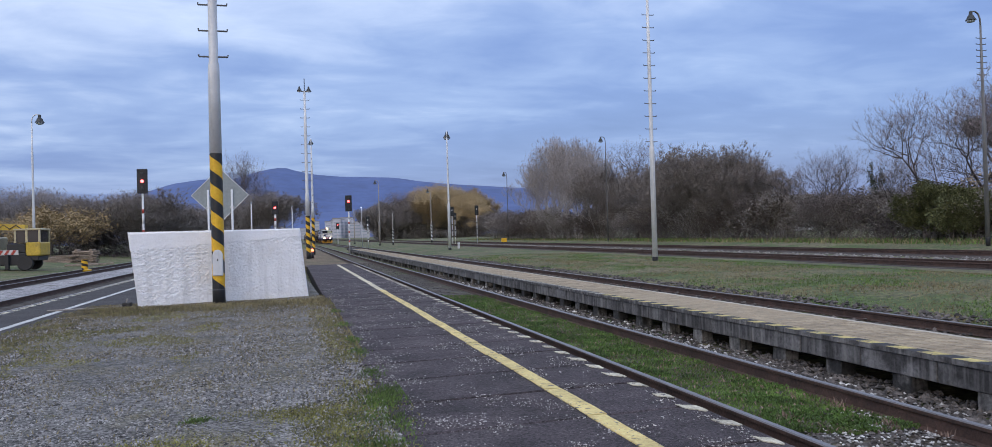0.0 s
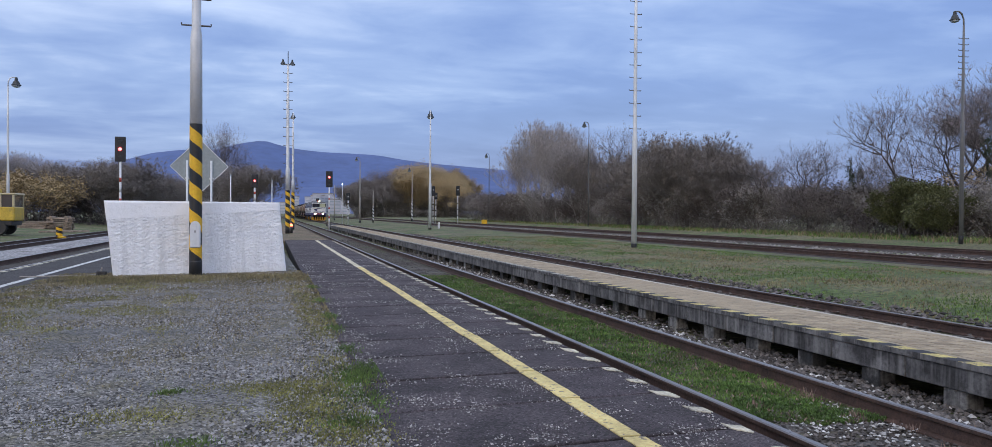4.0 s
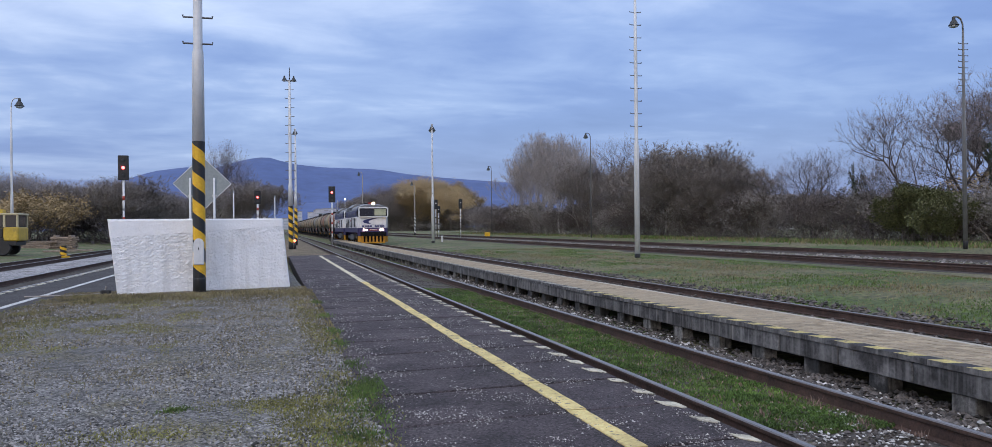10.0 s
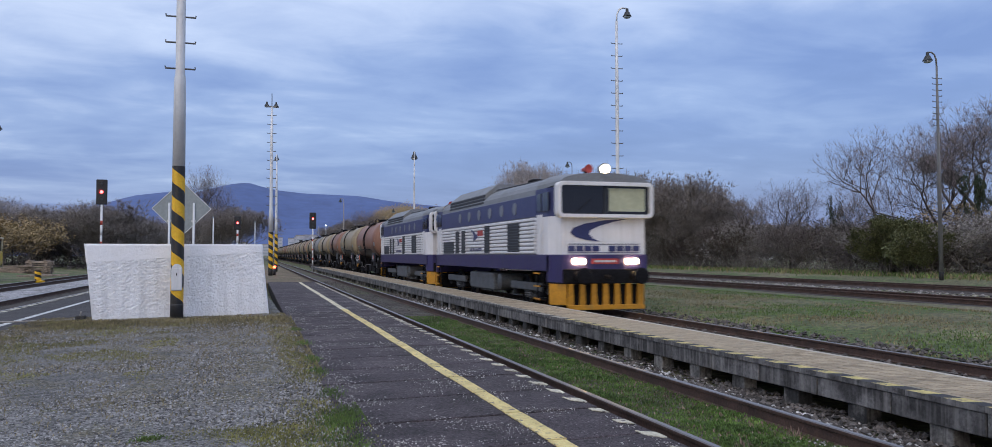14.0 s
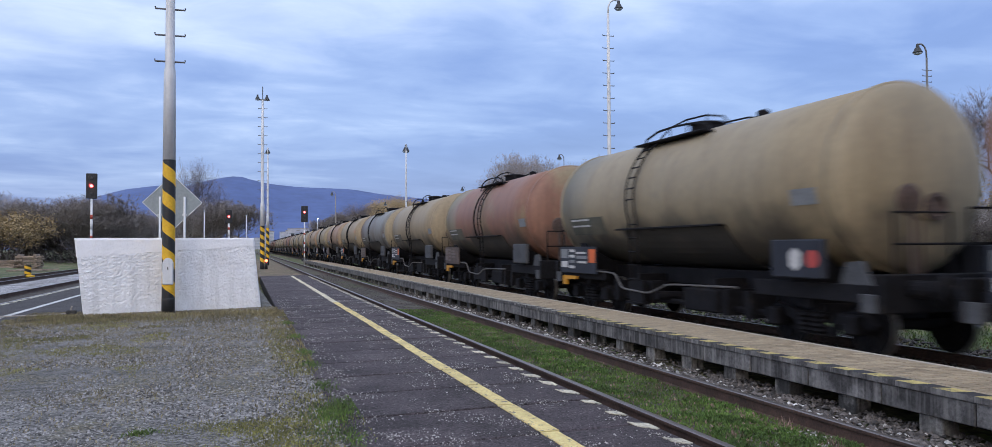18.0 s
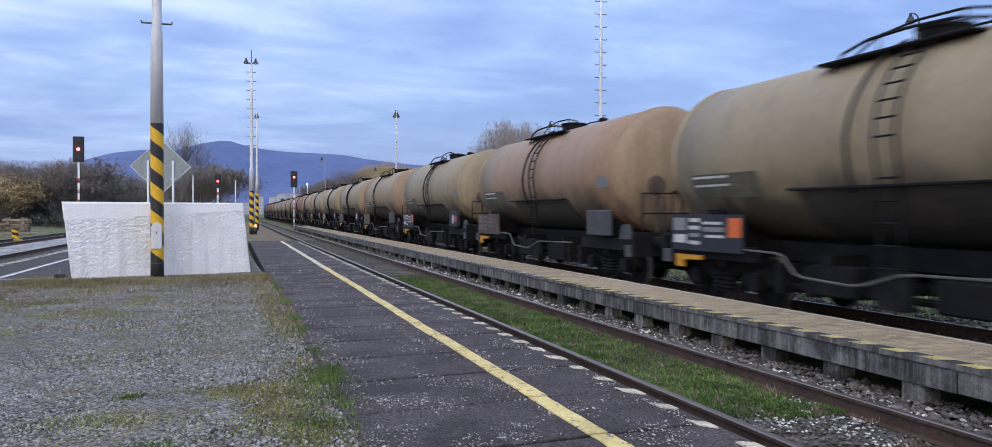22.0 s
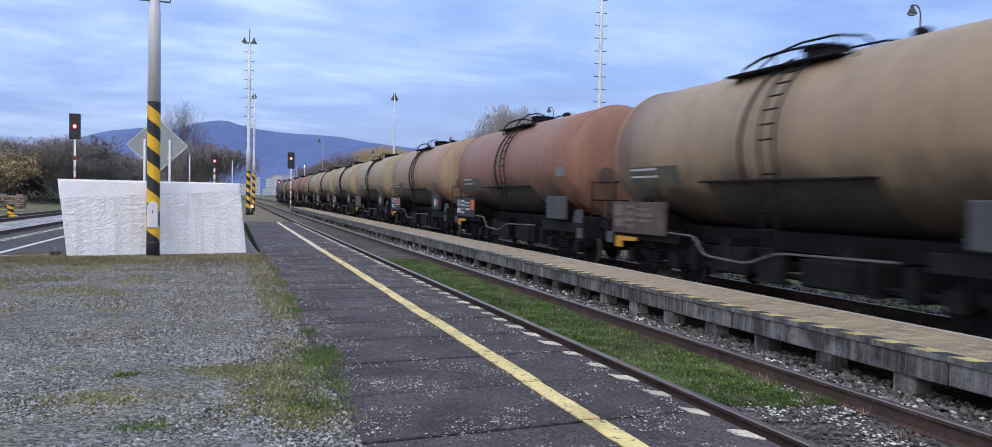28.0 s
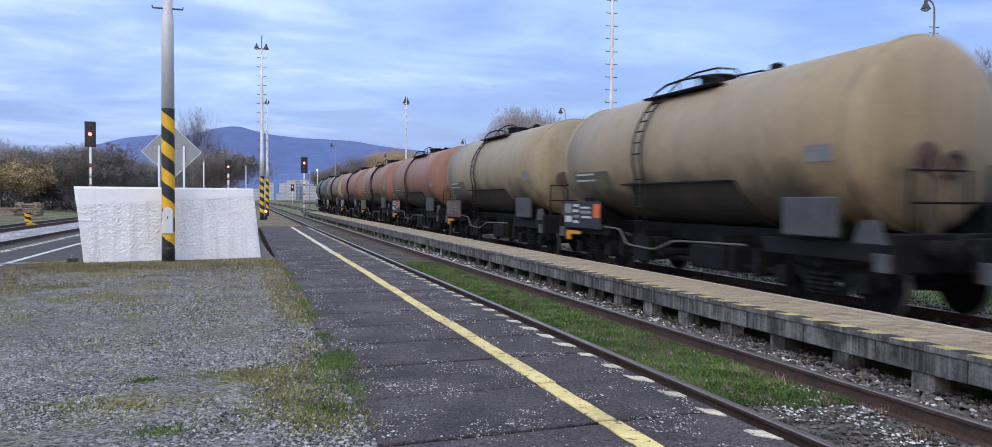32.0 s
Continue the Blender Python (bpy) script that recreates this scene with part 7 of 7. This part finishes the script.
        for s in (-1, 1):
            b = bm_new()
            prism(b, [(s * 1.2, ya), (s * 1.52, ya - e * 0.55), (s * 1.50, ya - e * 0.60), (s * 1.16, ya - e * 0.06)], 0.22, 0.82, "z")
            part("plough_wing", b, M["plough_yellow"], pl)
            b = bm_new()
            for k in range(2):
                u = 0.35 + 0.4 * k
                x, yy = s * (1.2 + 0.32 * u), ya - e * (0.0 + 0.55 * u)
                prism(b, [(x - s * 0.05, yy + e * 0.04), (x + s * 0.02, yy - e * 0.07), (x, yy - e * 0.09), (x - s * 0.07, yy + e * 0.02)], 0.2, 0.86, "z")
            part("wing_slat", b, M["grille"], pl, "dark gap rib of the plough wing")
            b = bm_new()
            for z in (0.35, 0.72, 1.1):
                box(b, s * 1.48 - 0.13, s * 1.48 + 0.13, e * 6.68 - 0.24, e * 6.68 + 0.24, z - 0.02, z + 0.02, 0.005)
            for yy in (6.44, 6.92):
                tube(b, [(s * 1.5, e * yy, 0.33), (s * 1.5, e * yy, 1.1)], 0.02, 5)
            part("cab_steps", b, M["running_dark"], t, "dark cab steps")
            b = bm_new()
            for z in (0.35, 0.72, 1.1):
                box(b, s * 1.62 - 0.012, s * 1.62 + 0.012, e * 6.68 - 0.25, e * 6.68 + 0.25, z - 0.024, z + 0.024)
            part("step_edge", b, M["plough_yellow"], t, "yellow step edge")
        b = bm_new()
        lathe(b, [(0.08, e * -0.12), (0.16, e * 0.0), (0.175, e * 0.16), (0.15, e * 0.18)], "y", (0, e * 7.85, 4.12), 16)
        top = part("top_lamp", b, M["loco_roof"], t, "round roof lamp housing")
        b = bm_new()
        box(b, -0.10, 0.10, e * 7.85 - 0.10, e * 7.85 + 0.10, 3.76, 3.98)
        part("bracket", b, M["loco_roof"], top)
        b = bm_new()
        lathe(b, [(0.14, e * 0.175), (0.12, e * 0.20), (0.02, e * 0.21)], "y", (0, e * 7.85, 4.12), 16)
        part("lens", b, M["head_light"] if e < 0 else M["lamp_glass"], top)
        b = bm_new()
        lathe(b, [(0.05, e * -0.35), (0.07, e * -0.1), (0.13, e * 0.10), (0.04, e * 0.08)], "y", (e * 0.34, e * 7.55, 4.16), 12)
        part("horn", b, M["red_plate"], top, "red horn")
        b = bm_new()
        box(b, e * 0.34 - 0.04, e * 0.34 + 0.04, e * 7.40 - 0.04, e * 7.40 + 0.04, 3.80, 4.10)
        part("bracket", b, M["running_dark"], top)
        b = bm_new()
        tube(b, [(0, e * 8.05, 1.03), (0, e * 8.5, 1.0)], 0.06, 6)
        part("coupling", b, M["running_dark"], t)
    # tanks and gear between the bogies
    b = bm_new()
    box(b, -1.42, 1.42, -1.55, 1.75, 0.36, 1.0, 0.06)
    part("fuel_tank", b, M["loco_frame"], t, "grey fuel tank")
    for s in (-1, 1):
        b = bm_new()
        lathe(b, [(0.05, -0.5), (0.27, -0.44), (0.27, 0.44), (0.05, 0.5)], "x", (s * 0.95, -2.15, 0.72), 16)
        part("air_tank", b, M["loco_frame"], t, "round grey air tank", smooth=False)
    for y in (-4.6, 4.6):
        bg = bogie(t, y, 0.5, 2.4, "loco_frame", 1.35)
        for s in (-1, 1):
            b = bm_new()
            box(b, s * 1.22 - 0.06, s * 1.22 + 0.06, -1.5, 1.5, 0.52, 0.78, 0.03)
            part("bogie_beam", b, M["loco_frame"], bg, "grey bogie side beam")
    buffers(t, ((-8.0, -1), (8.0, 1)))
    return t


LOCO_L, WAGON_L = 17.1, 13.2
train = []   # (thing, its y when the clip has run for 16.5 s)
first_loco = loco()
second_loco = copy_thing(first_loco, pose(0, 0, 0))
second_loco["label"] = "white and blue diesel locomotive coupled behind another"
for o in second_loco.children_recursive:
    if o.data and o.data.materials and o.data.materials[0] == M["head_light"]:
        o.material_slots[0].link = "OBJECT"
        o.material_slots[0].material = M["lamp_glass"]
        o["label"] = "unlit lamp"
train += [(first_loco, -8.7), (second_loco, 8.4)]

plain = tank_wagon(1.2)
railed = tank_wagon(0.0, True)
ORDER = [("terra", 1, "blue_box"), ("khaki", 0, "blue_box"), ("patched", 1, "grey_box"), ("tan", 1, "grey_box"), ("grey", 0, "grey_box"), ("tan", 1, "grey_box"), ("salmon", 1, "grey_box"), ("khaki", 1, "blue_box"), ("sandrust", 0, "grey_box"),
         ("rusty", 1, "blue_box"), ("tan", 1, "blue_box"), ("khaki", 1, "blue_box"), ("sandrust", 1, "grey_box"), ("terra", 1, "grey_box"), ("salmon", 1, "blue_box"), ("tan", 1, "blue_box"), ("tan", 1, "blue_box"), ("tan", 0, "grey_box"),
         ("khaki", 0, "grey_box"), ("terra", 0, "grey_box"), ("patched", 1, "grey_box"), ("terra", 1, "blue_box"), ("brown", 1, "grey_box"), ("dark", 1, "grey_box")]
ENDS = {"rusty": "sandrust", "sandrust": "salmon", "brown": "sandrust", "salmon": "sandrust", "grey": "khaki"}   # ends in another paint
PLAIN_BOARDS = (2, 4, 6, 8, 9, 12, 15, 18, 20)   # boards that have gone brown with grime
used = {0: False, 1: False}
for i, (paint, hoop, boxmat) in enumerate(ORDER):
    src = railed if hoop else plain
    w = src if not used[hoop] else copy_thing(src, pose(0, 0, 0))
    used[hoop] = True
    word, pm = PAINTS[paint]
    w["label"] = f"{word} tank wagon " + ("with curved rail and ladder" if hoop else "with a plain side ladder")
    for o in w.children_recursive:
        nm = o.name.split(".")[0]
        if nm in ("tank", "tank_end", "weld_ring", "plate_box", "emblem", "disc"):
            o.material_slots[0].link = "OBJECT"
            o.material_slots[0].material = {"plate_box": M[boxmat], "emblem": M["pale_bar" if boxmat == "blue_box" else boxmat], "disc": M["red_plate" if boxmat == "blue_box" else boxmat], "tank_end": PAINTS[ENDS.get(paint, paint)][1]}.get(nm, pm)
        if i in PLAIN_BOARDS and nm in ("data_board", "hazard_plate", "marking") and (nm == "data_board" or o.parent.name.split(".")[0] == "data_board"):
            o.material_slots[0].link = "OBJECT"
            o.material_slots[0].material = M["brown_board" if nm != "marking" else "brown_bar"]
            o["label"] = {"data_board": "grimy brown data board", "hazard_plate": "plate hidden under grime"}.get(nm, "")
    train.append((w, 24.15 + WAGON_L * i))


def motions():
    """The whole train rolls towards the camera and past it, at about 54 km/h, on turning wheels."""
    run = [(0, -249.5), (4, -189.0), (8, -128.5), (12, -68.2), (14.5, -30.3), (16.5, 0.0), (18.5, 30.0), (20.0, 52.4), (21.5, 74.3), (23.0, 96.6), (24.0, 111.4), (25.5, 134.0), (27.5, 164.2), (29.0, 186.9), (30.0, 202.7), (31.0, 218.4), (32.0, 234.0)]
    for ob, y in train:
        walk(ob, [(t, pose(9.67, y - d, 0)) for t, d in run])
    # the wheelsets: those of one size and place on the bogie turn alike and share their keys
    turning = {}
    for ob, _ in train:
        for o in ob.children_recursive:
            if o.name.split(".")[0] != "wheelset":
                continue
            at, r = o.matrix_basis.translation.y, 0.5 if "locomotive" in ob.name else 0.46
            if (at, r) not in turning:
                rows = []
                for k in range(0, 32 * FPS + 1):
                    t = k / FPS
                    d = float(np.interp(t, [q[0] for q in run], [q[1] for q in run]))
                    rows.append((t, Matrix.Translation((0, at, r)) @ Matrix.Rotation(d / r, 4, "X")))
                walk(o, rows)
                turning[at, r] = o.animation_data
            else:
                o.rotation_mode = "QUATERNION"
                keys = o.animation_data_create()
                keys.action = turning[at, r].action
                keys.action_slot = turning[at, r].action_slot


motions()
